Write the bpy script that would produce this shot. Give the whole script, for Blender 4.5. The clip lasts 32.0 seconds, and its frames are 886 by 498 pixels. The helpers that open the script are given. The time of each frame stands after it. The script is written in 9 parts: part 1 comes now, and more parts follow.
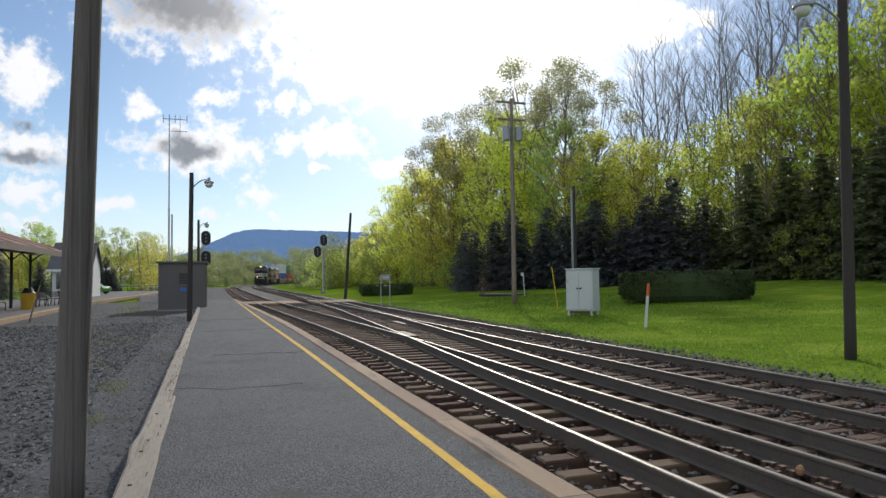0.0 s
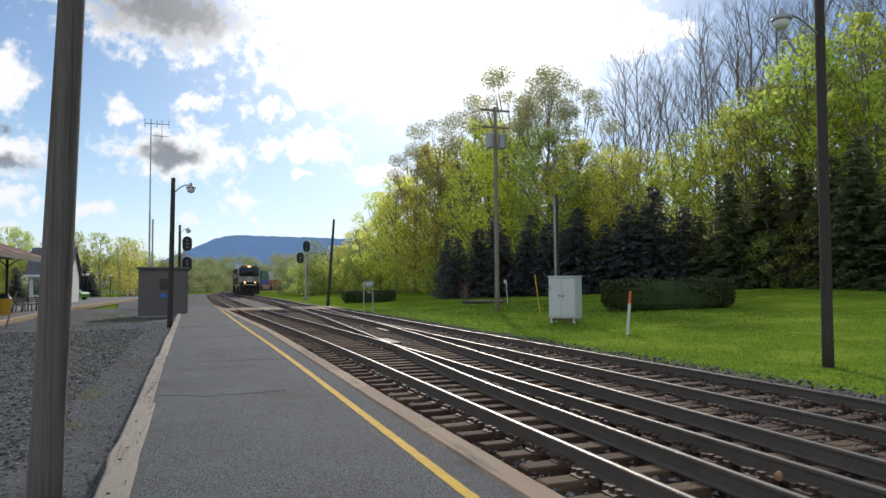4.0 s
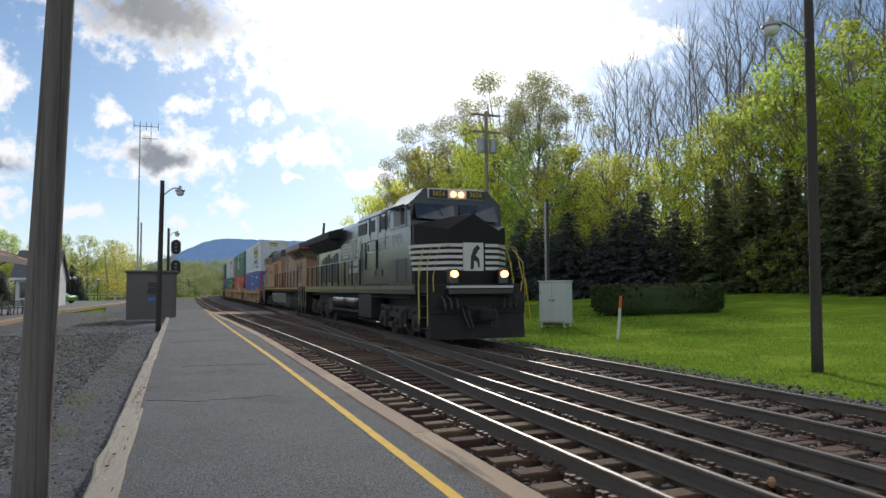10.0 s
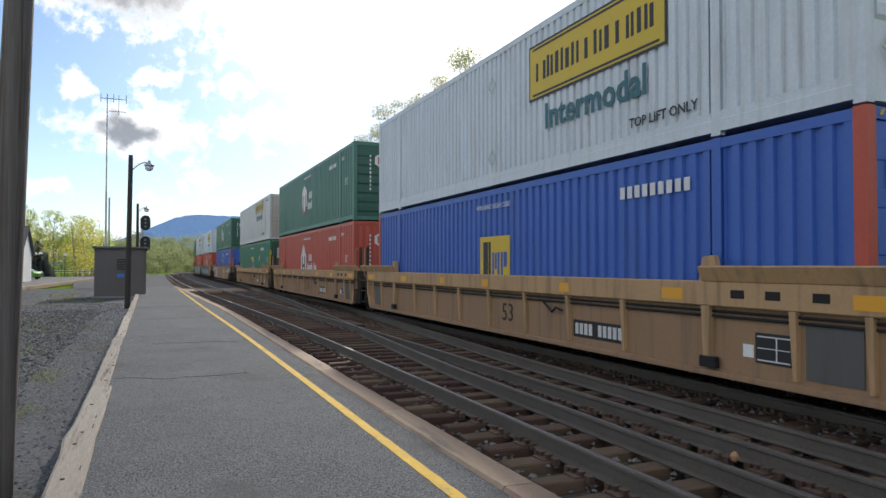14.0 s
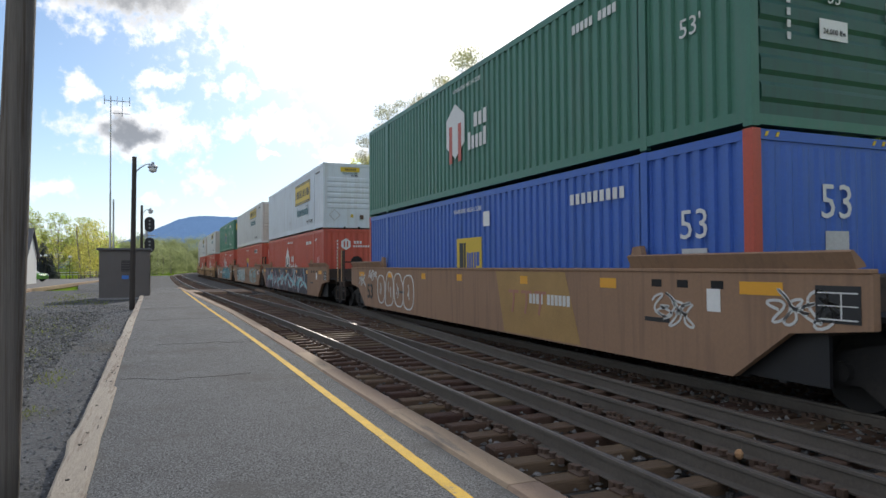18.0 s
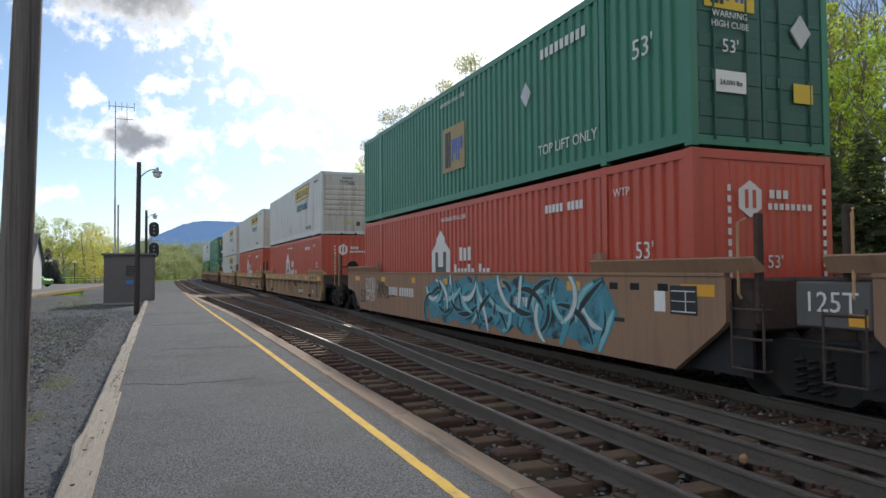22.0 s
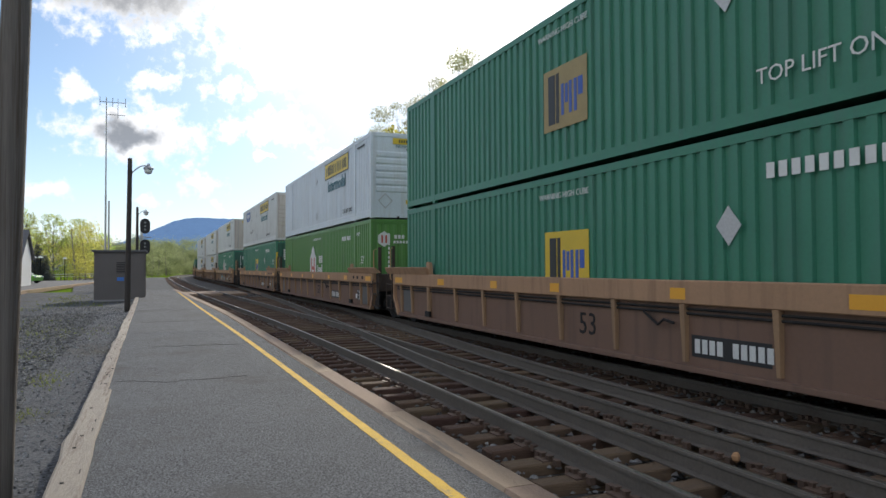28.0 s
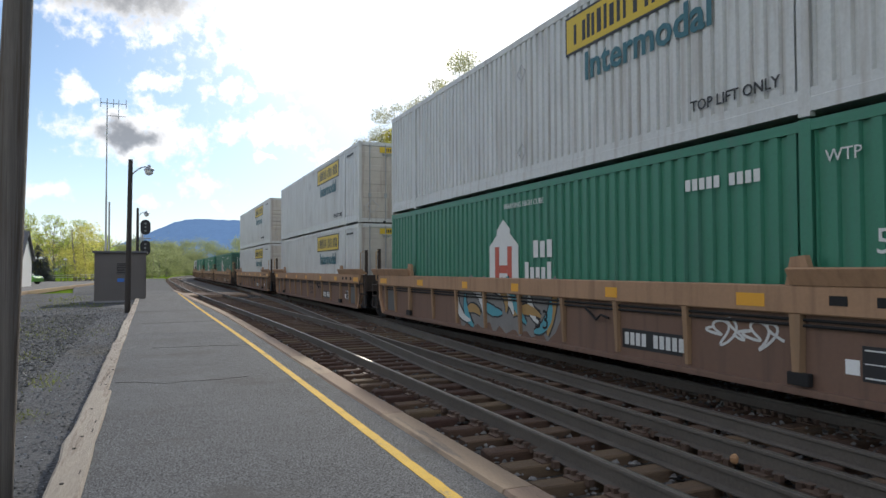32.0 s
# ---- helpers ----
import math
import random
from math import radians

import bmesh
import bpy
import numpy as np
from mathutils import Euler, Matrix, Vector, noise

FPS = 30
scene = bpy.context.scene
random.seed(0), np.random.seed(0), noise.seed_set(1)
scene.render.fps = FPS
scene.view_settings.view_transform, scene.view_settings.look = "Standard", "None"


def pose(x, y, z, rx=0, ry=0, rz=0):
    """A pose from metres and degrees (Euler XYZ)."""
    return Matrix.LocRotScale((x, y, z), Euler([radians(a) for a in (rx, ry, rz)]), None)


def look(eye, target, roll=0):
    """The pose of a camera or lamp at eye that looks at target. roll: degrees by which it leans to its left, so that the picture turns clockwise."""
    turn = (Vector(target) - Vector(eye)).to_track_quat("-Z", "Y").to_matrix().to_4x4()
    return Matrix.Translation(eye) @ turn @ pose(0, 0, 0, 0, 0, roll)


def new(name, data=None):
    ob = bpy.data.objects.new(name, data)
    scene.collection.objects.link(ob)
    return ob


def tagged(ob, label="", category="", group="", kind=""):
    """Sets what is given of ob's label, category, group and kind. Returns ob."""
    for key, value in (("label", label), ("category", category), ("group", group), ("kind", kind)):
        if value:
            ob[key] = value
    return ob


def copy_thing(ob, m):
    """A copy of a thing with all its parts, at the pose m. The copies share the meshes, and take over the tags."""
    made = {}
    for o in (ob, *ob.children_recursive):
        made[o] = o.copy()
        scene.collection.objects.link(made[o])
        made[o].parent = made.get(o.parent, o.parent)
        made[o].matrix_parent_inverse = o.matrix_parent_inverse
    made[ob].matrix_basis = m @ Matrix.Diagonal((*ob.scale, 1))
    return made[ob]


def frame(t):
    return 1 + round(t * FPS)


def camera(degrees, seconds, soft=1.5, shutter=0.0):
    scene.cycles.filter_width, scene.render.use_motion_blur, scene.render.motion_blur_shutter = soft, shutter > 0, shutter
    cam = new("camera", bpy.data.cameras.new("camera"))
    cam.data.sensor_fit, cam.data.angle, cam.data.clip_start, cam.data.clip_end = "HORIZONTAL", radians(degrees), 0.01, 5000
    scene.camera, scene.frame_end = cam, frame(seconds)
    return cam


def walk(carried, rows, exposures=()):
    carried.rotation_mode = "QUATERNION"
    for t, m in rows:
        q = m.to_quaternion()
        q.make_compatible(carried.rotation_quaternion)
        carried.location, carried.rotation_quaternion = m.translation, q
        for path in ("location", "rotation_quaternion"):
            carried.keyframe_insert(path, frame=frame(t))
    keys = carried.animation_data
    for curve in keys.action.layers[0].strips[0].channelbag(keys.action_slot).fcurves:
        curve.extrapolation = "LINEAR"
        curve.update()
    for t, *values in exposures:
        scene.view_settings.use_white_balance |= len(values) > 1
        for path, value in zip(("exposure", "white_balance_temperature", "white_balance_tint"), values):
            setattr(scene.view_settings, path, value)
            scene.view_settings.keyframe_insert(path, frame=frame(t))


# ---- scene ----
cam = camera(66.31, 32.0, soft=1.5, shutter=0.02)
walk(cam, [
    (0, look((0.004, -0.023, 1.616), (15.678, 47.414, 3.639), -0.67)),
    (0.5, look((0.004, -0.028, 1.614), (15.694, 47.401, 3.671), -0.54)),
    (1, look((0.005, -0.034, 1.610), (15.857, 47.341, 3.708), -0.75)),
    (1.5, look((0.003, -0.035, 1.612), (15.857, 47.339, 3.696), -0.57)),
    (2, look((0.005, -0.030, 1.615), (15.873, 47.338, 3.731), -0.53)),
    (2.5, look((0.004, -0.030, 1.616), (15.903, 47.325, 3.780), -0.52)),
    (3, look((0.000, -0.031, 1.616), (16.185, 47.222, 3.899), -0.62)),
    (3.5, look((-0.003, -0.036, 1.614), (16.472, 47.111, 4.020), -0.49)),
    (5.5, look((-0.009, -0.036, 1.617), (17.797, 46.599, 4.459), -0.60)),
    (6, look((-0.018, -0.035, 1.617), (17.736, 46.615, 4.541), -0.39)),
    (6.5, look((-0.017, -0.032, 1.619), (17.675, 46.640, 4.569), -0.36)),
    (7, look((-0.021, -0.035, 1.618), (17.578, 46.669, 4.629), 0.06)),
    (7.5, look((-0.014, -0.030, 1.620), (17.483, 46.710, 4.664), -0.18)),
    (8, look((-0.015, -0.026, 1.614), (17.429, 46.734, 4.657), -0.16)),
    (8.5, look((-0.016, -0.032, 1.616), (17.377, 46.751, 4.583), -0.12)),
    (9, look((-0.020, -0.026, 1.616), (17.432, 46.738, 4.536), -0.15)),
    (9.5, look((-0.013, -0.017, 1.617), (17.471, 46.741, 4.454), -0.18)),
    (10, look((-0.013, 0.013, 1.617), (17.498, 46.760, 4.451), -0.29)),
    (10.5, look((-0.016, 0.013, 1.622), (17.563, 46.740, 4.363), -0.25)),
    (11, look((-0.024, -0.020, 1.624), (17.773, 46.636, 4.165), -0.32)),
    (11.5, look((-0.012, -0.008, 1.626), (18.267, 46.487, 3.632), -0.56)),
    (12, look((-0.018, -0.017, 1.628), (18.607, 46.360, 3.133), -0.51)),
    (12.5, look((-0.003, -0.006, 1.625), (19.122, 46.173, 2.948), -0.41)),
    (13, look((-0.005, -0.000, 1.627), (19.250, 46.127, 2.868), -0.36)),
    (13.5, look((-0.003, 0.003, 1.626), (19.262, 46.127, 2.800), -0.15)),
    (14, look((-0.002, 0.012, 1.621), (19.301, 46.119, 2.830), 0.02)),
    (14.5, look((0.003, 0.009, 1.618), (19.512, 46.026, 2.991), -0.48)),
    (16.5, look((0.012, 0.006, 1.615), (19.151, 46.187, 2.604), -0.52)),
    (17, look((0.002, 0.003, 1.614), (19.167, 46.174, 2.625), -0.55)),
    (17.5, look((0.003, 0.012, 1.616), (19.071, 46.222, 2.645), -0.29)),
    (18, look((0.008, 0.008, 1.616), (19.056, 46.222, 2.786), -0.37)),
    (18.5, look((0.009, 0.010, 1.618), (19.104, 46.208, 2.679), -0.48)),
    (19, look((0.002, 0.000, 1.620), (19.150, 46.177, 2.642), -0.41)),
    (19.5, look((0.002, -0.000, 1.620), (19.197, 46.157, 2.637), -0.53)),
    (20, look((0.010, 0.007, 1.618), (19.146, 46.180, 2.995), -0.58)),
    (20.5, look((0.003, 0.007, 1.617), (19.025, 46.216, 3.299), -0.65)),
    (21, look((0.009, -0.002, 1.618), (18.921, 46.255, 3.239), -0.66)),
    (21.5, look((0.007, -0.003, 1.619), (18.819, 46.298, 3.138), -0.43)),
    (22, look((0.006, -0.008, 1.622), (18.800, 46.302, 3.113), -0.48)),
    (22.5, look((0.004, -0.008, 1.622), (18.825, 46.289, 3.131), -0.55)),
    (23, look((0.007, 0.001, 1.618), (18.864, 46.282, 3.169), -0.68)),
    (23.5, look((0.005, 0.014, 1.617), (18.974, 46.252, 3.090), -0.72)),
    (24, look((0.011, -0.001, 1.618), (19.026, 46.220, 3.060), -0.69)),
    (24.5, look((0.006, -0.002, 1.619), (19.058, 46.204, 3.045), -0.53)),
    (25, look((0.011, -0.002, 1.617), (19.044, 46.212, 3.014), -0.45)),
    (25.5, look((0.005, 0.011, 1.612), (19.070, 46.212, 3.028), -0.48)),
    (27.5, look((0.008, 0.006, 1.617), (19.376, 46.080, 3.058), -0.36)),
    (28, look((0.006, 0.023, 1.617), (19.317, 46.124, 2.949), -0.29)),
    (28.5, look((0.006, 0.011, 1.615), (19.223, 46.151, 2.978), -0.45)),
    (29, look((0.003, 0.023, 1.611), (19.197, 46.169, 3.077), -0.36)),
    (29.5, look((0.008, 0.022, 1.616), (19.227, 46.159, 3.045), -0.17)),
    (30, look((0.010, 0.018, 1.617), (19.252, 46.144, 3.059), -0.28)),
    (30.5, look((0.002, 0.004, 1.618), (19.280, 46.116, 3.050), -0.21)),
    (31, look((0.001, 0.011, 1.617), (19.286, 46.120, 3.046), -0.06)),
    (31.5, look((0.003, 0.009, 1.619), (19.299, 46.114, 3.034), -0.09)),
    (32, look((0.007, 0.002, 1.620), (19.298, 46.108, 3.064), -0.20)),
], exposures=[(0, 0.15), (3.0, 0.15), (6.0, 0.18), (10.2, 0.15), (11.2, 0.35), (12.4, 0.65), (14.0, 0.48), (17.0, 0.38), (32.0, 0.37)])

# ---- sky and sun ----
SUN_AZ, SUN_EL = radians(21.0), radians(28.0)
sun_way = Vector((math.sin(SUN_AZ) * math.cos(SUN_EL), math.cos(SUN_AZ) * math.cos(SUN_EL), math.sin(SUN_EL)))
sun_data = bpy.data.lights.new("sun", "SUN")
sun_data.energy, sun_data.angle, sun_data.color = 2.2, radians(1.2), (1.0, 0.94, 0.84)
sun = new("sun", sun_data)
sun.matrix_world = look(sun_way * 100, (0, 0, 0))


def direction(az, el):
    """The way that points az degrees to the right of the tracks and el degrees up."""
    a, e = radians(az), radians(el)
    return Vector((math.sin(a) * math.cos(e), math.cos(a) * math.cos(e), math.sin(e)))


def make_world():
    world = bpy.data.worlds.new("sky")
    scene.world = world
    world.use_nodes = True
    nt = world.node_tree
    nt.nodes.clear()
    N, L = nt.nodes.new, nt.links.new

    def math_node(op, a, b=None, clamp=False):
        n = N("ShaderNodeMath")
        n.operation, n.use_clamp = op, clamp
        for k, v in enumerate((a, b)):
            if v is None:
                continue
            if isinstance(v, (int, float)):
                n.inputs[k].default_value = v
            else:
                L(v, n.inputs[k])
        return n.outputs[0]

    def ramp(v, lo, hi):
        n = N("ShaderNodeMapRange")
        n.interpolation_type = "SMOOTHSTEP"
        L(v, n.inputs["Value"])
        n.inputs["From Min"].default_value, n.inputs["From Max"].default_value = lo, hi
        return n.outputs["Result"]

    def mix(f, a, b):
        n = N("ShaderNodeMix")
        n.data_type = "RGBA"
        L(f, n.inputs["Factor"])
        for k, v in (("A", a), ("B", b)):
            s = n.inputs[6 if k == "A" else 7]
            if isinstance(v, tuple):
                s.default_value = (*v, 1)
            else:
                L(v, s)
        return n.outputs[2]

    sky = N("ShaderNodeTexSky")
    sky.sky_type, sky.sun_disc = "NISHITA", False
    sky.sun_elevation, sky.sun_rotation = SUN_EL, SUN_AZ
    sky.altitude, sky.air_density, sky.dust_density, sky.ozone_density = 100, 1.0, 0.2, 3.0
    co = N("ShaderNodeTexCoord")
    way = co.outputs["Generated"]
    # puffs of cloud: soft-edged discs on the sky, bent and broken up by noise
    warp = N("ShaderNodeTexNoise")
    L(way, warp.inputs["Vector"])
    warp.inputs["Scale"].default_value, warp.inputs["Detail"].default_value = 24.0, 5.0
    off = N("ShaderNodeVectorMath")
    off.operation = "MULTIPLY_ADD"
    L(warp.outputs["Color"], off.inputs[0])
    off.inputs[1].default_value, off.inputs[2].default_value = (0.07, 0.07, 0.07), (-0.035, -0.035, -0.035)
    bent = N("ShaderNodeVectorMath")
    bent.operation = "ADD"
    L(way, bent.inputs[0])
    L(off.outputs[0], bent.inputs[1])
    noise_big = N("ShaderNodeTexNoise")
    L(way, noise_big.inputs["Vector"])
    noise_big.inputs["Scale"].default_value, noise_big.inputs["Detail"].default_value = 52.0, 9.0
    noise_big.inputs["Roughness"].default_value = 0.62
    wob = math_node("MULTIPLY", math_node("SUBTRACT", noise_big.outputs["Fac"], 0.5), 2.6)

    def discs(spots, ragged=1.0):
        total = None
        for az, el, wide, high in spots:
            sub = N("ShaderNodeVectorMath")
            sub.operation = "SUBTRACT"
            L(bent.outputs[0], sub.inputs[0])
            sub.inputs[1].default_value = direction(az, el)
            rot = N("ShaderNodeMapping")
            rot.vector_type = "TEXTURE"
            L(sub.outputs[0], rot.inputs["Vector"])
            rot.inputs["Rotation"].default_value = (0, 0, -radians(az))
            rot.inputs["Scale"].default_value = (radians(wide), 1.0, radians(high))
            ln = N("ShaderNodeVectorMath")
            ln.operation = "LENGTH"
            L(rot.outputs[0], ln.inputs[0])
            puff = math_node("SUBTRACT", 1.15, ln.outputs["Value"])
            total = puff if total is None else math_node("MAXIMUM", total, puff)
        return math_node("ADD", total, math_node("MULTIPLY", wob, ragged))
    body = math_node("MAXIMUM", discs(CLOUDS), discs(FILL_CLOUDS))
    cover = ramp(body, -0.1, 0.75)
    # thick middles are grey from below, rims are lit
    thick = ramp(discs(GREY_BASES, 0.3), -0.1, 0.9)
    dots = N("ShaderNodeVectorMath")
    dots.operation = "DOT_PRODUCT"
    L(way, dots.inputs[0])
    dots.inputs[1].default_value = sun_way
    near_sun = dots.outputs["Value"]
    glow = math_node("POWER", math_node("MAXIMUM", near_sun, 0.0), 26.0)
    halo = math_node("POWER", math_node("MAXIMUM", near_sun, 0.0), 60.0)
    lit = N("ShaderNodeMix")
    lit.data_type = "RGBA"
    L(glow, lit.inputs["Factor"])
    lit.inputs[6].default_value, lit.inputs[7].default_value = (CLOUD_LIT, CLOUD_LIT, CLOUD_LIT * 1.02, 1), (CLOUD_SUN, CLOUD_SUN * 0.98, CLOUD_SUN * 0.94, 1)
    grey = mix(thick, lit.outputs[2], (CLOUD_GREY, CLOUD_GREY * 1.07, CLOUD_GREY * 1.2))
    gain = N("ShaderNodeVectorMath")
    gain.operation = "SCALE"
    L(sky.outputs[0], gain.inputs[0])
    gain.inputs["Scale"].default_value = SKY_GAIN
    clouded = mix(cover, gain.outputs[0], grey)
    # thin bright haze round the sun and low over the horizon
    haze = math_node("MULTIPLY", math_node("ADD", math_node("MULTIPLY", glow, 0.45), math_node("MULTIPLY", halo, 0.7)), 1.0, True)
    sunny = mix(haze, clouded, (CLOUD_SUN, CLOUD_SUN * 0.98, CLOUD_SUN * 0.95))
    sep = N("ShaderNodeSeparateXYZ")
    L(way, sep.inputs[0])
    low = math_node("POWER", math_node("SUBTRACT", 1.0, math_node("ABSOLUTE", sep.outputs[2])), 11.0)
    final = mix(math_node("MULTIPLY", low, 0.8), sunny, (5.3, 6.2, 7.7))
    bg = N("ShaderNodeBackground")
    L(final, bg.inputs["Color"])
    bg.inputs["Strength"].default_value = 0.12
    out = N("ShaderNodeOutputWorld")
    L(bg.outputs[0], out.inputs["Surface"])


SKY_GAIN, CLOUD_LIT, CLOUD_SUN, CLOUD_GREY = 0.8, 7.4, 16.0, 1.7
# direction and half size, in degrees, of the puffs that the sky shows, and of their grey bases
CLOUDS = [(-2.1, 20.4, 7.8, 2.8), (17.3, 19.9, 15.8, 5.3), (35.7, 19.5, 4.4, 1.8), (-13.5, 14.8, 2.1, 2.5), (-13.3, 9.3, 3.1, 2.0), (8.9, 16.3, 3.3, 1.8),
          (5.0, 14.1, 1.9, 0.8), (-0.7, 14.0, 1.5, 1.1), (-6.0, 13.5, 1.1, 0.9), (-1.2, 10.4, 5.5, 2.0), (8.4, 11.2, 4.1, 1.5), (2.6, 6.8, 1.9, 1.0),
          (-7.7, 5.6, 1.6, 0.8), (-0.8, 5.5, 1.1, 0.5), (13.9, 9.0, 2.6, 0.8), (-13.2, 6.2, 2.1, 0.8), (4.3, 5.2, 0.7, 0.3), (-13.6, 4.2, 1.7, 0.6), (8.2, 9.0, 1.2, 0.4)]
# unseen cloud banks added all round as fill light, mainly for the train's side
FILL_CLOUDS = [(-30, 20, 9, 4), (-40, 9, 8, 3), (60, 30, 10, 5), (-62, 17, 14, 7), (-48, 34, 13, 6), (-86, 30, 17, 9), (-92, 11, 14, 6), (-114, 19, 17, 8), (-140, 13, 16, 7), (-126, 40, 17, 9),
                 (-76, 52, 15, 8), (-158, 32, 17, 9), (176, 16, 17, 8), (150, 30, 16, 8), (128, 14, 14, 6), (100, 28, 15, 7), (20, 58, 16, 9), (-170, 58, 16, 9)]
GREY_BASES = [(-2.1, 20.9, 6.9, 2.6), (-2.3, 10.4, 2.3, 1.0), (-13.4, 8.4, 2.9, 0.9), (-13.6, 11.2, 1.6, 0.6)]
make_world()

# ---- materials ----
def surf(name, base, rough=0.7, metal=0.0, var=0.25, scale=2.0, fine=40.0, bump=0.15, dirt=None, dirt_amount=0.5, dirt_scale=0.6,
         stretch=(1, 1, 1), each=0.0, spec=0.5, streak=None, grain=1.4):
    """A surface with broad and fine variation, optional dirt patches and a shade of its own for each object."""
    m = bpy.data.materials.new(name)
    m.use_nodes = True
    nt = m.node_tree
    N, L = nt.nodes.new, nt.links.new
    b = nt.nodes["Principled BSDF"]
    co = N("ShaderNodeTexCoord")
    mp = N("ShaderNodeMapping")
    mp.inputs["Scale"].default_value = stretch
    L(co.outputs["Object"], mp.inputs["Vector"])

    def noise_node(s, detail=5, rough_=0.6):
        n = N("ShaderNodeTexNoise")
        L(mp.outputs[0], n.inputs["Vector"])
        n.inputs["Scale"].default_value, n.inputs["Detail"].default_value, n.inputs["Roughness"].default_value = s, detail, rough_
        return n.outputs["Fac"]

    def mul(a, k, c):
        n = N("ShaderNodeMath")
        n.operation = "MULTIPLY_ADD"
        L(a, n.inputs[0])
        n.inputs[1].default_value, n.inputs[2].default_value = k, c
        return n.outputs[0]

    def mixc(f, a, bb):
        n = N("ShaderNodeMix")
        n.data_type = "RGBA"
        L(f, n.inputs["Factor"])
        for k, v in ((6, a), (7, bb)):
            if isinstance(v, tuple):
                n.inputs[k].default_value = (*v, 1)
            else:
                L(v, n.inputs[k])
        return n.outputs[2]

    big, small = noise_node(scale), noise_node(fine, 4, 0.7)
    hsv = N("ShaderNodeHueSaturation")
    hsv.inputs["Color"].default_value = (*base, 1)
    add = N("ShaderNodeMath")
    add.operation = "ADD"
    L(mul(big, 2 * var, 1 - var), add.inputs[0])
    L(mul(small, 2 * grain * var, -grain * var), add.inputs[1])
    if each:
        info = N("ShaderNodeObjectInfo")
        add2 = N("ShaderNodeMath")
        add2.operation = "ADD"
        L(add.outputs[0], add2.inputs[0])
        L(mul(info.outputs["Random"], 2 * each, -each), add2.inputs[1])
        L(mul(info.outputs["Random"], 0.12 * each, 0.5 - 0.06 * each), hsv.inputs["Hue"])
        L(add2.outputs[0], hsv.inputs["Value"])
    else:
        L(add.outputs[0], hsv.inputs["Value"])
    colour = hsv.outputs[0]
    if dirt:
        r = N("ShaderNodeMapRange")
        r.interpolation_type = "SMOOTHSTEP"
        L(noise_node(dirt_scale, 7, 0.68), r.inputs["Value"])
        r.inputs["From Min"].default_value, r.inputs["From Max"].default_value = 0.62 - 0.25 * dirt_amount, 0.78 - 0.25 * dirt_amount
        colour = mixc(r.outputs["Result"], colour, dirt)
    if streak:
        mp2 = N("ShaderNodeMapping")
        mp2.inputs["Scale"].default_value = (7, 7, 0.5)
        L(co.outputs["Object"], mp2.inputs["Vector"])
        n2 = N("ShaderNodeTexNoise")
        L(mp2.outputs[0], n2.inputs["Vector"])
        n2.inputs["Scale"].default_value, n2.inputs["Detail"].default_value = 1.0, 6
        r2 = N("ShaderNodeMapRange")
        L(n2.outputs["Fac"], r2.inputs["Value"])
        r2.inputs["From Min"].default_value, r2.inputs["From Max"].default_value, r2.inputs["To Max"].default_value = 0.5, 0.8, 0.75
        colour = mixc(r2.outputs["Result"], colour, streak)
    L(colour, b.inputs["Base Color"])
    L(mul(small, 0.3, rough - 0.15), b.inputs["Roughness"])
    b.inputs["Metallic"].default_value = metal
    b.inputs["Specular IOR Level"].default_value = spec
    if bump:
        bp = N("ShaderNodeBump")
        bp.inputs["Strength"].default_value, bp.inputs["Distance"].default_value = bump, 0.02
        L(small, bp.inputs["Height"])
        L(bp.outputs[0], b.inputs["Normal"])
    return m


def glow_mat(name, colour, strength):
    m = bpy.data.materials.new(name)
    m.use_nodes = True
    b = m.node_tree.nodes["Principled BSDF"]
    b.inputs["Base Color"].default_value = (*colour, 1)
    b.inputs["Emission Color"].default_value = (*colour, 1)
    b.inputs["Emission Strength"].default_value = strength
    return m


def leaf_mat(name, base, each=0.25, through_light=0.45, glow_through=1.75):
    """Thin leaves: they let light through; each leaf and each tree has a shade of its own."""
    m = bpy.data.materials.new(name)
    m.use_nodes = True
    nt = m.node_tree
    N, L = nt.nodes.new, nt.links.new
    b = nt.nodes["Principled BSDF"]
    geo, info = N("ShaderNodeNewGeometry"), N("ShaderNodeObjectInfo")
    hsv = N("ShaderNodeHueSaturation")
    hsv.inputs["Color"].default_value = (*base, 1)

    def mul(a, k, c):
        n = N("ShaderNodeMath")
        n.operation = "MULTIPLY_ADD"
        L(a, n.inputs[0])
        n.inputs[1].default_value, n.inputs[2].default_value = k, c
        return n.outputs[0]
    add = N("ShaderNodeMath")
    add.operation = "ADD"
    L(mul(geo.outputs["Random Per Island"], 0.7, 0.65 - each), add.inputs[0])
    L(mul(info.outputs["Random"], 2 * each, 0), add.inputs[1])
    L(add.outputs[0], hsv.inputs["Value"])
    L(mul(info.outputs["Random"], 0.035, 0.493), hsv.inputs["Hue"])
    L(hsv.outputs[0], b.inputs["Base Color"])
    b.inputs["Roughness"].default_value = 0.55
    b.inputs["Specular IOR Level"].default_value = 0.25
    tr = N("ShaderNodeBsdfTranslucent")
    bright = N("ShaderNodeHueSaturation")
    bright.inputs["Value"].default_value, bright.inputs["Saturation"].default_value = glow_through, 0.92
    L(hsv.outputs[0], bright.inputs["Color"])
    L(bright.outputs[0], tr.inputs["Color"])
    mx = N("ShaderNodeMixShader")
    mx.inputs[0].default_value = through_light
    L(b.outputs[0], mx.inputs[1])
    L(tr.outputs[0], mx.inputs[2])
    L(mx.outputs[0], nt.nodes["Material Output"].inputs["Surface"])
    return m


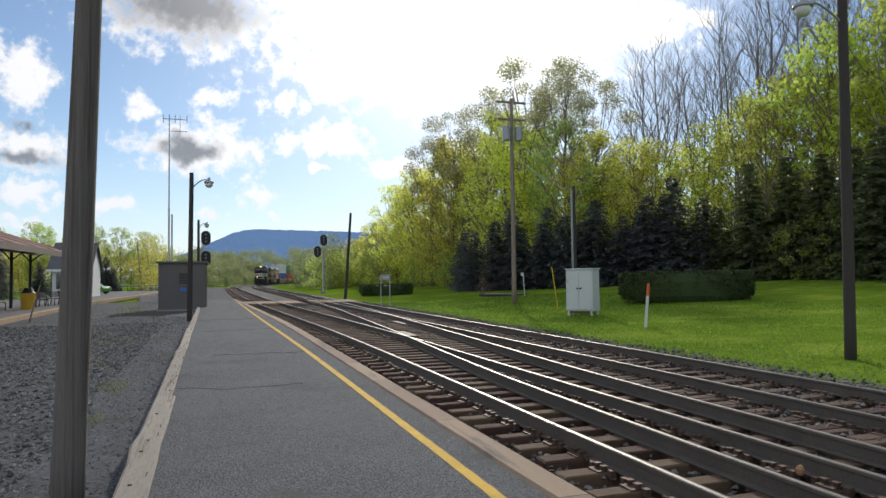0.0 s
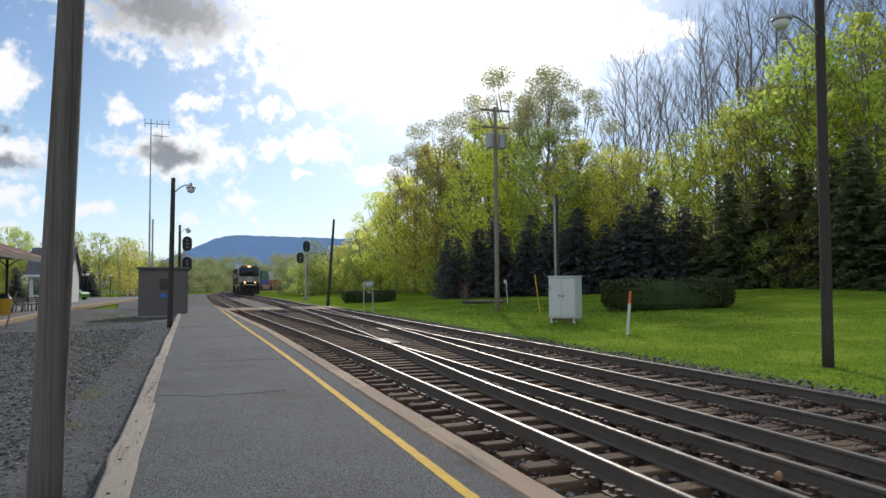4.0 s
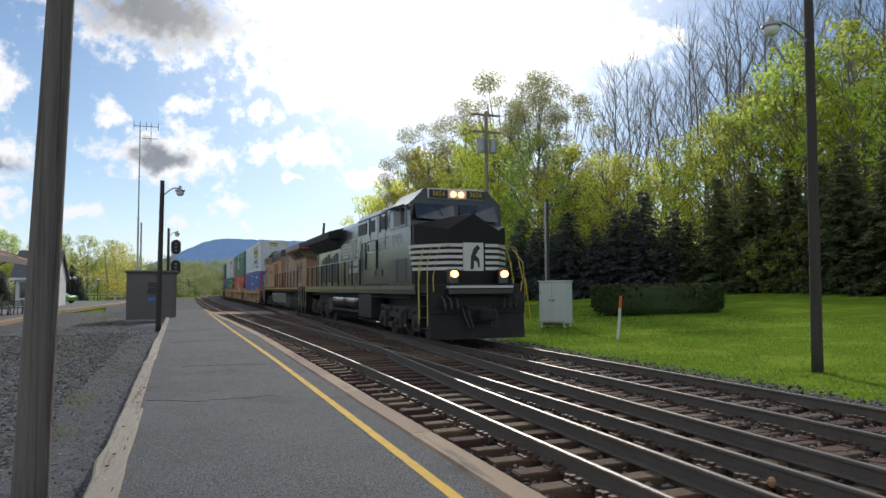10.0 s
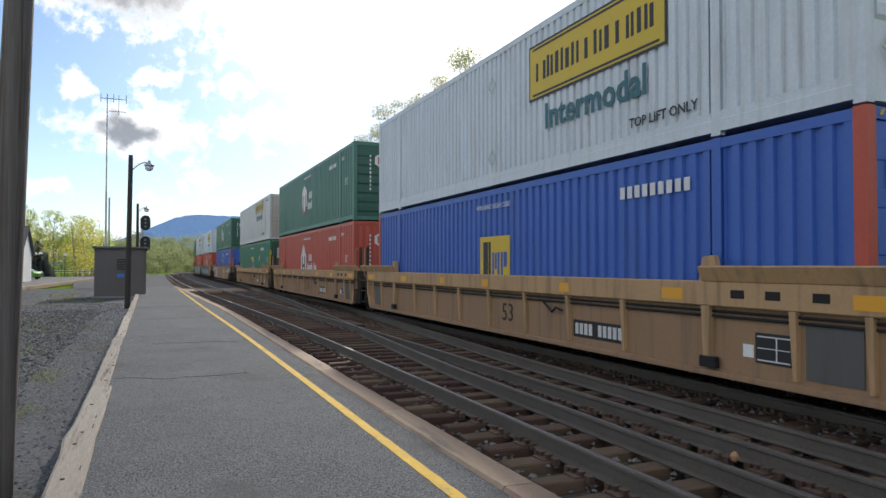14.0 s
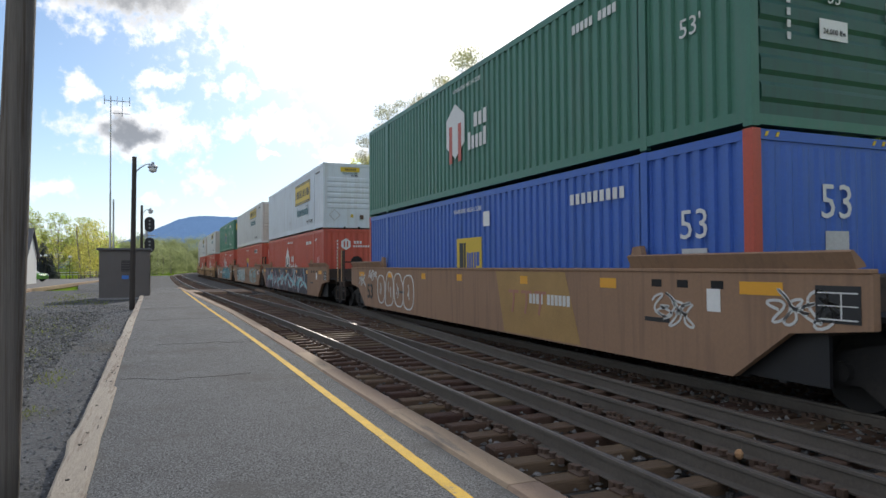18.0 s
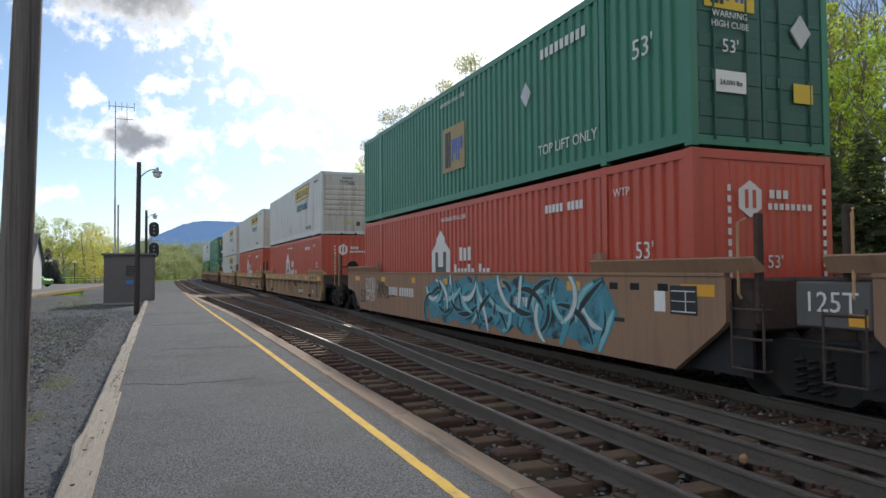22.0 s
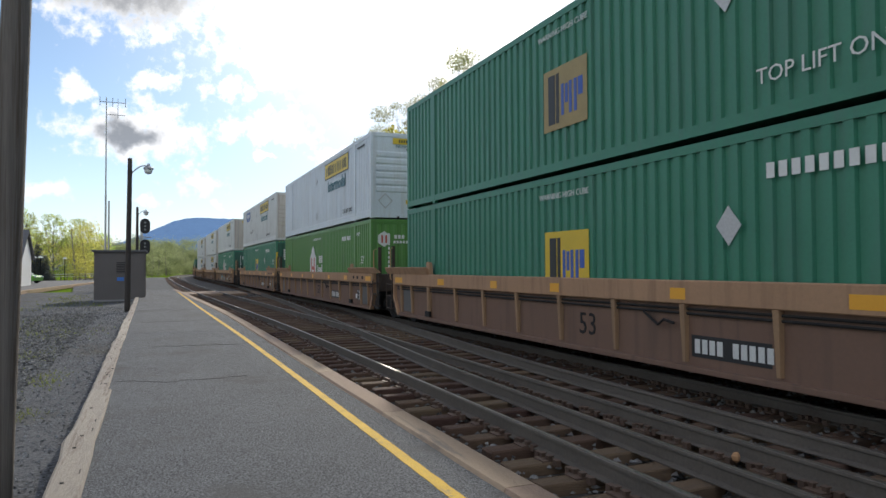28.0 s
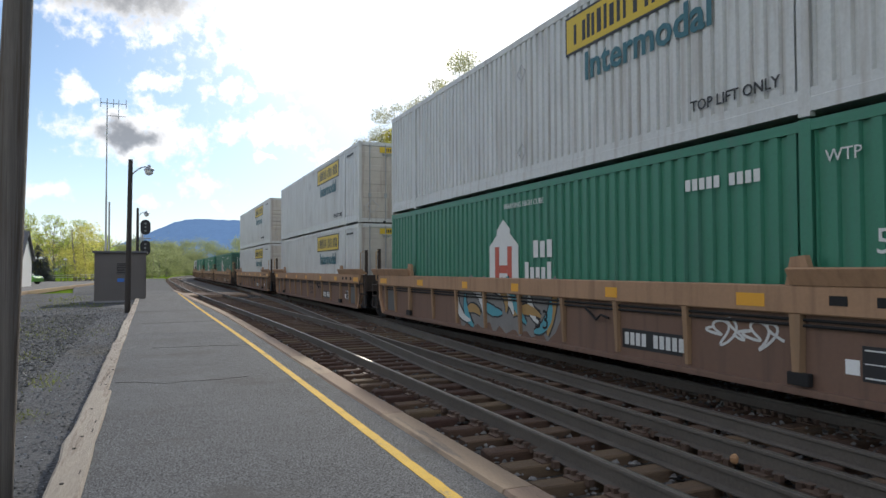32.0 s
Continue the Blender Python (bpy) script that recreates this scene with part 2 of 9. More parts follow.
M = {}
M["asphalt"] = surf("asphalt", (0.094, 0.098, 0.105), 0.9, var=0.3, scale=0.7, fine=60, bump=0.45, grain=13.0, spec=0.3, dirt=(0.07, 0.069, 0.068), dirt_amount=0.42, dirt_scale=0.55)
M["asphalt_lane"] = surf("lane_asphalt", (0.13, 0.125, 0.12), 0.9, var=0.2, scale=0.4, fine=40, bump=0.3)
M["gravel"] = surf("gravel_ground", (0.094, 0.098, 0.104), 0.95, var=0.36, scale=0.7, fine=24, bump=1.0, grain=6.0, spec=0.2, dirt=(0.075, 0.072, 0.062), dirt_amount=0.5, dirt_scale=0.4)
M["stone"] = surf("crushed_stone", (0.15, 0.15, 0.155), 0.9, var=0.25, scale=8, fine=60, bump=0.3, each=0.3)
M["ballast"] = surf("ballast", (0.085, 0.078, 0.072), 0.95, var=0.5, scale=4, fine=24, bump=1.0, dirt=(0.055, 0.047, 0.04), dirt_amount=0.5, dirt_scale=0.8)
M["tie"] = surf("creosoted_timber", (0.125, 0.08, 0.056), 0.85, spec=0.2, var=0.4, scale=3, fine=30, bump=0.6, stretch=(0.25, 3, 3), each=0.35, dirt=(0.075, 0.06, 0.05), dirt_amount=0.4, dirt_scale=2)
M["rail_side"] = surf("rusty_rail", (0.115, 0.1, 0.085), 0.75, spec=0.3, metal=0.0, var=0.3, scale=2, fine=30, bump=0.2)
M["rail_top"] = surf("worn_rail_head", (0.27, 0.245, 0.22), 0.44, metal=1.0, var=0.15, scale=1, fine=50, bump=0.02)
M["plate"] = surf("tie_plate_steel", (0.125, 0.082, 0.06), 0.7, metal=0.3, var=0.4, scale=5, fine=60)
M["curb"] = surf("curb_timber", (0.33, 0.235, 0.165), 0.9, var=0.25, scale=1.2, fine=30, bump=0.5, stretch=(3, 0.4, 3), each=0.15, dirt=(0.16, 0.13, 0.11), dirt_amount=0.35, dirt_scale=1)
M["timber"] = surf("weathered_timber", (0.38, 0.33, 0.275), 0.9, var=0.34, scale=1.5, fine=22, bump=0.9, stretch=(6, 0.4, 6), each=0.12, dirt=(0.19, 0.145, 0.11), dirt_amount=0.45, dirt_scale=1.5)
M["yellow"] = surf("yellow_line_paint", (0.62, 0.37, 0.008), 0.8, var=0.3, scale=4, fine=70, bump=0.3, dirt=(0.2, 0.16, 0.08), dirt_amount=0.22, dirt_scale=3)
M["grass"] = surf("lawn", (0.13, 0.21, 0.022), 1.0, var=0.3, scale=0.7, fine=9, bump=0.6, dirt=(0.23, 0.3, 0.04), dirt_amount=0.5, dirt_scale=0.25, spec=0.0, grain=2.0)
M["blade"] = leaf_mat("grass_blades", (0.19, 0.31, 0.038), 0.2, 0.5, 1.3)
M["pole_wood"] = surf("grey_pole_wood", (0.27, 0.215, 0.175), 0.85, var=0.35, scale=2, fine=18, bump=0.5, stretch=(8, 8, 0.3))
M["post_wood"] = surf("weathered_post_wood", (0.21, 0.185, 0.165), 0.85, var=0.45, scale=1.6, fine=14, bump=0.9, stretch=(16, 16, 0.22), dirt=(0.11, 0.083, 0.063), dirt_amount=0.5, dirt_scale=1.1)
M["pole_dark"] = surf("dark_pole_wood", (0.053, 0.045, 0.04), 0.85, var=0.35, scale=2, fine=18, bump=0.4, stretch=(8, 8, 0.3))
M["steel"] = surf("galvanised_steel", (0.36, 0.38, 0.4), 0.5, metal=0.6, var=0.15, scale=3, fine=40, bump=0.08)
M["black_metal"] = surf("black_painted_metal", (0.015, 0.015, 0.017), 0.55, var=0.3, scale=3, fine=30, bump=0.1)
M["silver_paint"] = surf("silver_painted_steel", (0.5, 0.5, 0.5), 0.5, metal=0.3, var=0.2, scale=2, fine=30, bump=0.1)
M["cabinet"] = surf("cabinet_paint", (0.62, 0.64, 0.66), 0.55, var=0.1, scale=2, fine=20, bump=0.08, dirt=(0.42, 0.4, 0.38), dirt_amount=0.3, dirt_scale=1.2)
M["shed_wall"] = surf("shed_siding", (0.17, 0.155, 0.145), 0.85, var=0.15, scale=1, fine=20, bump=0.2)
M["shed_base"] = surf("shed_concrete", (0.3, 0.3, 0.3), 0.9, var=0.2, scale=2, fine=30, bump=0.3)
M["white_paint"] = surf("white_paint", (0.78, 0.78, 0.76), 0.6, var=0.08, scale=1, fine=20, bump=0.05)
M["roof_grey"] = surf("grey_roof", (0.13, 0.13, 0.14), 0.85, var=0.2, scale=2, fine=20, bump=0.3)
M["roof_red"] = surf("rust_red_canopy_roof", (0.24, 0.11, 0.08), 0.75, var=0.25, scale=1, fine=16, bump=0.2)
M["canopy_wood"] = surf("canopy_boards", (0.2, 0.165, 0.135), 0.8, var=0.2, scale=2, fine=20, bump=0.2)
M["brick_edge"] = surf("tan_wall_stone", (0.42, 0.29, 0.18), 0.9, var=0.25, scale=2, fine=20, bump=0.4)
M["orange"] = surf("orange_plastic", (0.65, 0.12, 0.03), 0.5, var=0.1)
M["red_paint"] = surf("red_paint", (0.45, 0.03, 0.02), 0.5, var=0.15)
M["blue_sign"] = surf("blue_sign", (0.06, 0.2, 0.6), 0.5, var=0.1)
M["can_yellow"] = surf("yellow_plastic", (0.75, 0.42, 0.02), 0.5, var=0.1)
M["car_green"] = surf("green_car_paint", (0.16, 0.4, 0.07), 0.25, var=0.05, bump=0)
M["glass"] = surf("dark_window_glass", (0.025, 0.035, 0.05), 0.06, var=0.1, bump=0, spec=1.0)
M["lamp_glass"] = surf("lamp_globe", (0.75, 0.75, 0.72), 0.15, var=0.05, bump=0)
M["bark"] = surf("bark", (0.23, 0.2, 0.175), 0.95, var=0.35, scale=2, fine=12, bump=0.8, stretch=(4, 4, 0.6), each=0.15)
M["leaf"] = leaf_mat("spring_leaves", (0.47, 0.445, 0.09), through_light=0.68, glow_through=2.0)
M["leaf_deep"] = leaf_mat("green_leaves", (0.31, 0.34, 0.075), through_light=0.64, glow_through=1.95)
M["leaf_fresh"] = leaf_mat("fresh_green_leaves", (0.4, 0.425, 0.065), through_light=0.7, glow_through=2.0)
M["leaf_pale"] = leaf_mat("pale_buds", (0.36, 0.34, 0.18), through_light=0.5)
M["needle"] = leaf_mat("spruce_needles", (0.15, 0.165, 0.17), 0.2, 0.45)
M["pine_needle"] = leaf_mat("green_conifer_needles", (0.165, 0.18, 0.095), 0.2, 0.5)
M["hedge"] = leaf_mat("hedge_leaves", (0.06, 0.085, 0.03), 0.1, 0.2)
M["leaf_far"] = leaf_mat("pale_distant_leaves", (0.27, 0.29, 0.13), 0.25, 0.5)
# distance haze is painted into the ridge: blue base colour and a faint glow
M["hill"] = surf("hazed_wooded_hill", (0.05, 0.085, 0.15), 1.0, var=0.25, scale=0.01, fine=0.08, bump=0, spec=0.0)
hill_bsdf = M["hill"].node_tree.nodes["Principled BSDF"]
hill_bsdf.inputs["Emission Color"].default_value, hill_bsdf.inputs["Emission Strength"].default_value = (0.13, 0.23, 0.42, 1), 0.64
M["wire"] = surf("cable", (0.05, 0.05, 0.05), 0.6, var=0.1, bump=0)


# paint
def paint(name, c, streak=(0.2, 0.17, 0.15), rough=0.45, **k):
    return surf(name, c, rough, var=0.14, scale=0.8, fine=22, bump=0.06, streak=streak, **k)


M["box_white"] = paint("white_box_paint", (0.63, 0.68, 0.73), (0.5, 0.49, 0.48))
M["box_cream"] = paint("dirty_white_box_paint", (0.6, 0.605, 0.595), (0.36, 0.31, 0.27))
M["box_green"] = paint("dark_green_box_paint", (0.04, 0.2, 0.125), (0.06, 0.165, 0.125))
M["box_olive"] = paint("grey_green_box_paint", (0.055, 0.18, 0.125), (0.09, 0.17, 0.135))
M["box_lime"] = paint("grass_green_box_paint", (0.09, 0.235, 0.05), (0.1, 0.18, 0.07))
M["box_red"] = paint("faded_red_box_paint", (0.5, 0.085, 0.05), (0.36, 0.085, 0.055))
M["box_blue"] = paint("blue_box_paint", (0.045, 0.125, 0.46), (0.065, 0.13, 0.34))
M["well_tan"] = paint("tan_car_paint", (0.46, 0.29, 0.145), (0.15, 0.1, 0.065), 0.7)
M["well_brown"] = paint("brown_car_paint", (0.3, 0.18, 0.11), (0.17, 0.105, 0.075), 0.75)
M["ns_black"] = surf("black_loco_paint", (0.011, 0.012, 0.015), 0.35, var=0.3, scale=0.7, fine=10, bump=0.03, spec=0.5, dirt=(0.03, 0.029, 0.03), dirt_amount=0.4, dirt_scale=0.8)
ns_gloss = M["ns_black"].node_tree.nodes["Principled BSDF"]
ns_gloss.inputs["Coat Weight"].default_value, ns_gloss.inputs["Coat Roughness"].default_value, ns_gloss.inputs["Coat IOR"].default_value = 0.8, 0.16, 1.5
M["up_yellow"] = paint("yellow_loco_paint", (0.43, 0.26, 0.14), (0.24, 0.155, 0.1), 0.6)
M["up_grey"] = paint("grey_loco_paint", (0.1, 0.097, 0.093), (0.07, 0.062, 0.056), 0.6)
M["under"] = surf("grimy_underframe", (0.014, 0.013, 0.013), 0.85, var=0.35, scale=2, fine=18, bump=0.3, dirt=(0.028, 0.024, 0.021), dirt_amount=0.45, dirt_scale=1.5)
M["loco_white"] = surf("white_stripe_paint", (0.6, 0.6, 0.58), 0.5, var=0.12)
M["hand_yellow"] = surf("yellow_handrail_paint", (0.5, 0.42, 0.09), 0.5, var=0.1, bump=0)
M["teal"] = surf("teal_letter_paint", (0.03, 0.13, 0.16), 0.5, var=0.1, bump=0)
M["letter_yellow"] = surf("yellow_panel_paint", (0.65, 0.45, 0.03), 0.5, var=0.12, bump=0)
M["letter_white"] = surf("white_letter_paint", (0.68, 0.68, 0.66), 0.5, var=0.1, bump=0)
M["letter_black"] = surf("black_letter_paint", (0.02, 0.02, 0.022), 0.5, var=0.1, bump=0)
M["letter_blue"] = surf("blue_letter_paint", (0.04, 0.1, 0.4), 0.5, var=0.1, bump=0)
M["letter_red"] = surf("red_letter_paint", (0.5, 0.04, 0.03), 0.5, var=0.1, bump=0)
M["reflector"] = surf("orange_reflector", (0.75, 0.36, 0.03), 0.4, var=0.05, bump=0)
M["headlight"] = glow_mat("lit_headlight", (1.0, 0.46, 0.17), 4.0)
M["lens_dark"] = surf("unlit_lens", (0.25, 0.25, 0.25), 0.1, var=0.05, bump=0)
M["leaf_wood"] = leaf_mat("wood_interior_leaves", (0.26, 0.29, 0.07), 0.15, 0.6)
M["sill_yellow"] = paint("dirty_yellow_sill_paint", (0.48, 0.25, 0.045), (0.16, 0.1, 0.06), 0.6)
M["number_red"] = surf("red_number_paint", (0.42, 0.05, 0.05), 0.5, var=0.15, bump=0)
M["loco_sill"] = surf("worn_sill_stripe", (0.2, 0.17, 0.1), 0.6, var=0.3, scale=1.5, fine=20)
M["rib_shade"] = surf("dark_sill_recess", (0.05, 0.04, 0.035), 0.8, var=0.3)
M["flag_red"] = paint("faded_red_paint", (0.37, 0.16, 0.11), (0.33, 0.21, 0.13), 0.55)
M["flag_white"] = paint("faded_white_paint", (0.44, 0.34, 0.25), (0.34, 0.27, 0.2), 0.55)
M["flag_blue"] = paint("faded_blue_paint", (0.13, 0.135, 0.15), (0.22, 0.17, 0.13), 0.55)
M["spray_blue"] = surf("pale_blue_spray", (0.25, 0.45, 0.5), 0.6, var=0.2, bump=0)
M["spray_teal"] = surf("teal_spray", (0.08, 0.3, 0.36), 0.6, var=0.2, bump=0)
M["spray_white"] = surf("white_spray", (0.6, 0.6, 0.58), 0.6, var=0.2, bump=0)
M["spray_pink"] = surf("dusty_pink_spray", (0.4, 0.24, 0.28), 0.6, var=0.2, bump=0)
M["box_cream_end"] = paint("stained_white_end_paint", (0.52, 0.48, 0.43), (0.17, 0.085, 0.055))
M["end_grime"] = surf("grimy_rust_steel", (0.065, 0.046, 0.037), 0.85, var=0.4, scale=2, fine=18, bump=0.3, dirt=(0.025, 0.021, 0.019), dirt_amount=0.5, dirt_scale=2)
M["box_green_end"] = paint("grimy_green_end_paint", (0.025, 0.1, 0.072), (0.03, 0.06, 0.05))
M["faded_panel"] = surf("faded_tan_panel_paint", (0.36, 0.27, 0.12), 0.6, var=0.25, bump=0)
M["bare_rust"] = surf("bare_rust", (0.045, 0.025, 0.018), 0.9, var=0.4)
M["rust_tan"] = paint("rusty_tan_car_paint", (0.38, 0.225, 0.13), (0.2, 0.115, 0.07), 0.75)
M["rust_wall"] = paint("rusty_brown_wall_paint", (0.17, 0.1, 0.07), (0.1, 0.065, 0.05), 0.8)
M["well_wall"] = paint("dusty_brown_wall_paint", (0.31, 0.19, 0.105), (0.17, 0.11, 0.07), 0.75)
M["spray_black"] = surf("black_spray", (0.025, 0.028, 0.03), 0.6, var=0.3, bump=0)
M["spray_wild"] = surf("mottled_teal_spray", (0.07, 0.24, 0.31), 0.6, var=0.3, bump=0, dirt=(0.02, 0.028, 0.033), dirt_amount=0.6, dirt_scale=2.4)
M["spray_cyan"] = surf("pale_cyan_spray", (0.26, 0.5, 0.52), 0.6, var=0.25, bump=0)
M["spray_ochre"] = surf("ochre_spray", (0.36, 0.22, 0.08), 0.65, var=0.25, bump=0)
M["spray_pale"] = surf("pale_grey_blue_spray", (0.36, 0.43, 0.45), 0.6, var=0.25, bump=0)
M["spray_grey"] = surf("grey_spray", (0.2, 0.19, 0.18), 0.65, var=0.25, bump=0)
M["loco_emblem"] = surf("worn_emblem_paint", (0.42, 0.42, 0.41), 0.6, var=0.35, scale=2.5, fine=25, bump=0)
M["loco_letter"] = surf("faded_letter_paint", (0.55, 0.55, 0.53), 0.55, var=0.2, bump=0)
M["faded_letter"] = surf("faded_brown_letter_paint", (0.16, 0.085, 0.05), 0.6, var=0.3, bump=0)
M["spray_mottled"] = surf("mottled_dark_spray", (0.05, 0.046, 0.055), 0.65, var=0.3, bump=0, dirt=(0.24, 0.18, 0.19), dirt_amount=0.55, dirt_scale=0.9)
M["truck_dust"] = surf("dusty_truck_steel", (0.06, 0.057, 0.054), 0.8, var=0.4, scale=3, fine=18, bump=0.3, dirt=(0.03, 0.028, 0.026), dirt_amount=0.4, dirt_scale=2)
M["up_wing"] = paint("dusty_wing_paint", (0.34, 0.265, 0.21), (0.16, 0.12, 0.1), 0.6)
M["up_tank"] = paint("olive_grey_tank_paint", (0.17, 0.175, 0.15), (0.11, 0.105, 0.09), 0.6)
M["flag_blue_new"] = paint("blue_panel_paint", (0.04, 0.1, 0.3), (0.2, 0.24, 0.34), 0.5)
M["nose_black"] = surf("black_nose_paint", (0.006, 0.006, 0.007), 0.5, var=0.2, bump=0, spec=0.3)
M["plough_dust"] = surf("dusty_plough_steel", (0.014, 0.013, 0.013), 0.7, var=0.4, scale=2, fine=12, dirt=(0.03, 0.027, 0.024), dirt_amount=0.4, dirt_scale=1.5)

# ---- mesh tools ----
class Shape:
    """Collects boxes, tubes and sheets for one mesh."""

    def __init__(self):
        self.v, self.f = [], []

    def add(self, verts, faces, m=None):
        k = len(self.v)
        self.v += [tuple(m @ Vector(p)) for p in verts] if m else [tuple(p) for p in verts]
        self.f += [tuple(i + k for i in f) for f in faces]
        return self

    def box(self, x0, x1, y0, y1, z0, z1, bevel=0.0, m=None):
        if bevel <= 0:
            v = [(x, y, z) for z in (z0, z1) for y in (y0, y1) for x in (x0, x1)]
            return self.add(v, [(0, 2, 3, 1), (4, 5, 7, 6), (0, 1, 5, 4), (2, 6, 7, 3), (0, 4, 6, 2), (1, 3, 7, 5)], m)
        b = min(bevel, (x1 - x0) * 0.45, (y1 - y0) * 0.45, (z1 - z0) * 0.45)
        rings = [(b, z0), (0, z0 + b), (0, z1 - b), (b, z1)]
        v = []
        for i, z in rings:
            c = b if i == 0 else 0
            a = i
            v += [(x0 + a + c, y0 + a, z), (x1 - a - c, y0 + a, z), (x1 - a, y0 + a + c, z), (x1 - a, y1 - a - c, z),
                  (x1 - a - c, y1 - a, z), (x0 + a + c, y1 - a, z), (x0 + a, y1 - a - c, z), (x0 + a, y0 + a + c, z)]
        f = [tuple(range(7, -1, -1)), tuple(range(24, 32))]
        for r in range(3):
            f += [(r * 8 + i, r * 8 + (i + 1) % 8, r * 8 + 8 + (i + 1) % 8, r * 8 + 8 + i) for i in range(8)]
        return self.add(v, f, m)

    def loft(self, rings, caps=True, closed=True, m=None):
        n = len(rings[0])
        v = [p for r in rings for p in r]
        f = []
        for k in range(len(rings) - 1):
            for i in range(n if closed else n - 1):
                j = (i + 1) % n
                f.append((k * n + i, k * n + j, (k + 1) * n + j, (k + 1) * n + i))
        if caps and closed:
            f += [tuple(range(n - 1, -1, -1)), tuple((len(rings) - 1) * n + i for i in range(n))]
        return self.add(v, f, m)

    def tube(self, path, r0, r1=None, sides=8, m=None):
        """A round bar along the points of path, from radius r0 to r1."""
        path = [Vector(p) for p in path]
        r1 = r0 if r1 is None else r1
        rings = []
        for k, p in enumerate(path):
            d = (path[min(k + 1, len(path) - 1)] - path[max(k - 1, 0)]).normalized()
            a = d.cross(Vector((0, 0, 1)) if abs(d.z) < 0.9 else Vector((1, 0, 0))).normalized()
            b = d.cross(a)
            r = r0 + (r1 - r0) * k / max(1, len(path) - 1)
            rings.append([tuple(p + (a * math.cos(q) + b * math.sin(q)) * r) for q in (2 * math.pi * i / sides for i in range(sides))])
        return self.loft(rings, m=m)

    def disc(self, c, axis, r, h, sides=16, r2=None):
        a = Vector(axis).normalized() * h / 2
        return self.tube([Vector(c) - a, Vector(c) + a], r, r if r2 is None else r2, sides)

    def prism(self, outline, axis, a0, a1):
        """An outline in the plane across axis ('x', 'y' or 'z'), drawn out from a0 to a1."""
        def put(u, w, a):
            return {"x": (a, u, w), "y": (u, a, w), "z": (u, w, a)}[axis]
        return self.loft([[put(u, w, a) for u, w in outline] for a in (a0, a1)])

    def mesh(self, name, material, smooth=False):
        me = bpy.data.meshes.new(name)
        me.from_pydata(self.v, [], self.f)
        if material:
            me.materials.append(material)
        bm = bmesh.new()
        bm.from_mesh(me)
        bmesh.ops.recalc_face_normals(bm, faces=bm.faces)
        bm.to_mesh(me)
        bm.free()
        if smooth:
            me.polygons.foreach_set("use_smooth", [True] * len(me.polygons))
        return me


def raw_mesh(name, verts, faces, material):
    me = bpy.data.meshes.new(name)
    me.from_pydata(verts, [], faces)
    me.materials.append(material)
    return me


def part(name, shape, material, parent=None, label="", m=None, smooth=False):
    """Links a shape, or a mesh, as one mesh object under a thing or a part."""
    ob = new(name, shape.mesh(name, material, smooth) if isinstance(shape, Shape) else shape)
    if parent is not None:
        ob.parent = parent
    if m is not None:
        ob.matrix_basis = m
    if label:
        ob["label"] = label
    return ob


def thing(name, label, category, m=None, group="", kind=""):
    ob = tagged(new(name), label, category, group, kind)
    if m is not None:
        ob.matrix_basis = m
    return ob


def lettering(text, size, material, parent, m, name="lettering", bold=0.0):
    """Flat letters in the built-in font, as a mesh part."""
    cu = bpy.data.curves.new(name, "FONT")
    cu.body, cu.size, cu.align_x, cu.align_y = text, size, "CENTER", "CENTER"
    cu.extrude, cu.offset = 0.002, bold * size
    cu.resolution_u = 2
    tmp = bpy.data.objects.new(name, cu)
    me = bpy.data.meshes.new_from_object(tmp)
    bpy.data.objects.remove(tmp)
    me.materials.clear()
    me.materials.append(material)
    return part(name, me, material, parent, m=m)


# ---- plan of the tracks: x of each centre line, y metres ahead ----
def smooth_line(points):
    ys, xs = [p[0] for p in points], [p[1] for p in points]

    def at(y):
        if y <= ys[0]:
            return xs[0]
        for k in range(len(ys) - 1):
            if y <= ys[k + 1]:
                u = (y - ys[k]) / (ys[k + 1] - ys[k])
                d = [(xs[min(i + 1, len(xs) - 1)] - xs[max(i - 1, 0)]) / (ys[min(i + 1, len(xs) - 1)] - ys[max(i - 1, 0)]) for i in (k, k + 1)]
                h = ys[k + 1] - ys[k]
                return (xs[k] * (2 * u**3 - 3 * u**2 + 1) + xs[k + 1] * (3 * u**2 - 2 * u**3)
                        + h * (d[0] * (u**3 - 2 * u**2 + u) + d[1] * (u**3 - u**2)))
        return xs[-1] + (y - ys[-1]) * (xs[-1] - xs[-2]) / (ys[-1] - ys[-2])
    return at


def far_bend(y):
    """The line swings to the right beyond the straight."""
    return max(0.0, y - 120.0) ** 2 / (2 * 480.0)


line_c = smooth_line([(-60, 7.78), (0, 7.78), (30, 7.74), (60, 7.6), (110, 7.3), (160, 7.0), (400, 6.0)])
line_a = smooth_line([(-60, 4.24), (0, 4.24), (12, 4.2), (20, 4.09), (30, 3.75), (42, 3.3), (58, 2.85), (80, 2.55), (120, 2.3), (160, 2.0), (400, 1.0)])
line_b = smooth_line([(-40, 4.3), (-20, 4.5), (0, 4.98), (5, 5.03), (10, 5.14), (14, 5.38), (19, 5.72), (26, 6.12), (34, 6.55), (42, 6.85), (55, 7.25), (70, 7.5), (90, 7.42)])


def track_c(y):
    return line_c(y) + far_bend(y)


def track_a(y):
    return line_a(y) + far_bend(y)


def across(f, y):
    """Place and sideways direction of a centre line at y."""
    t = Vector((f(y + 0.5) - f(y - 0.5), 1.0, 0)).normalized()
    return Vector((f(y), y, 0)), Vector((t.y, -t.x, 0))


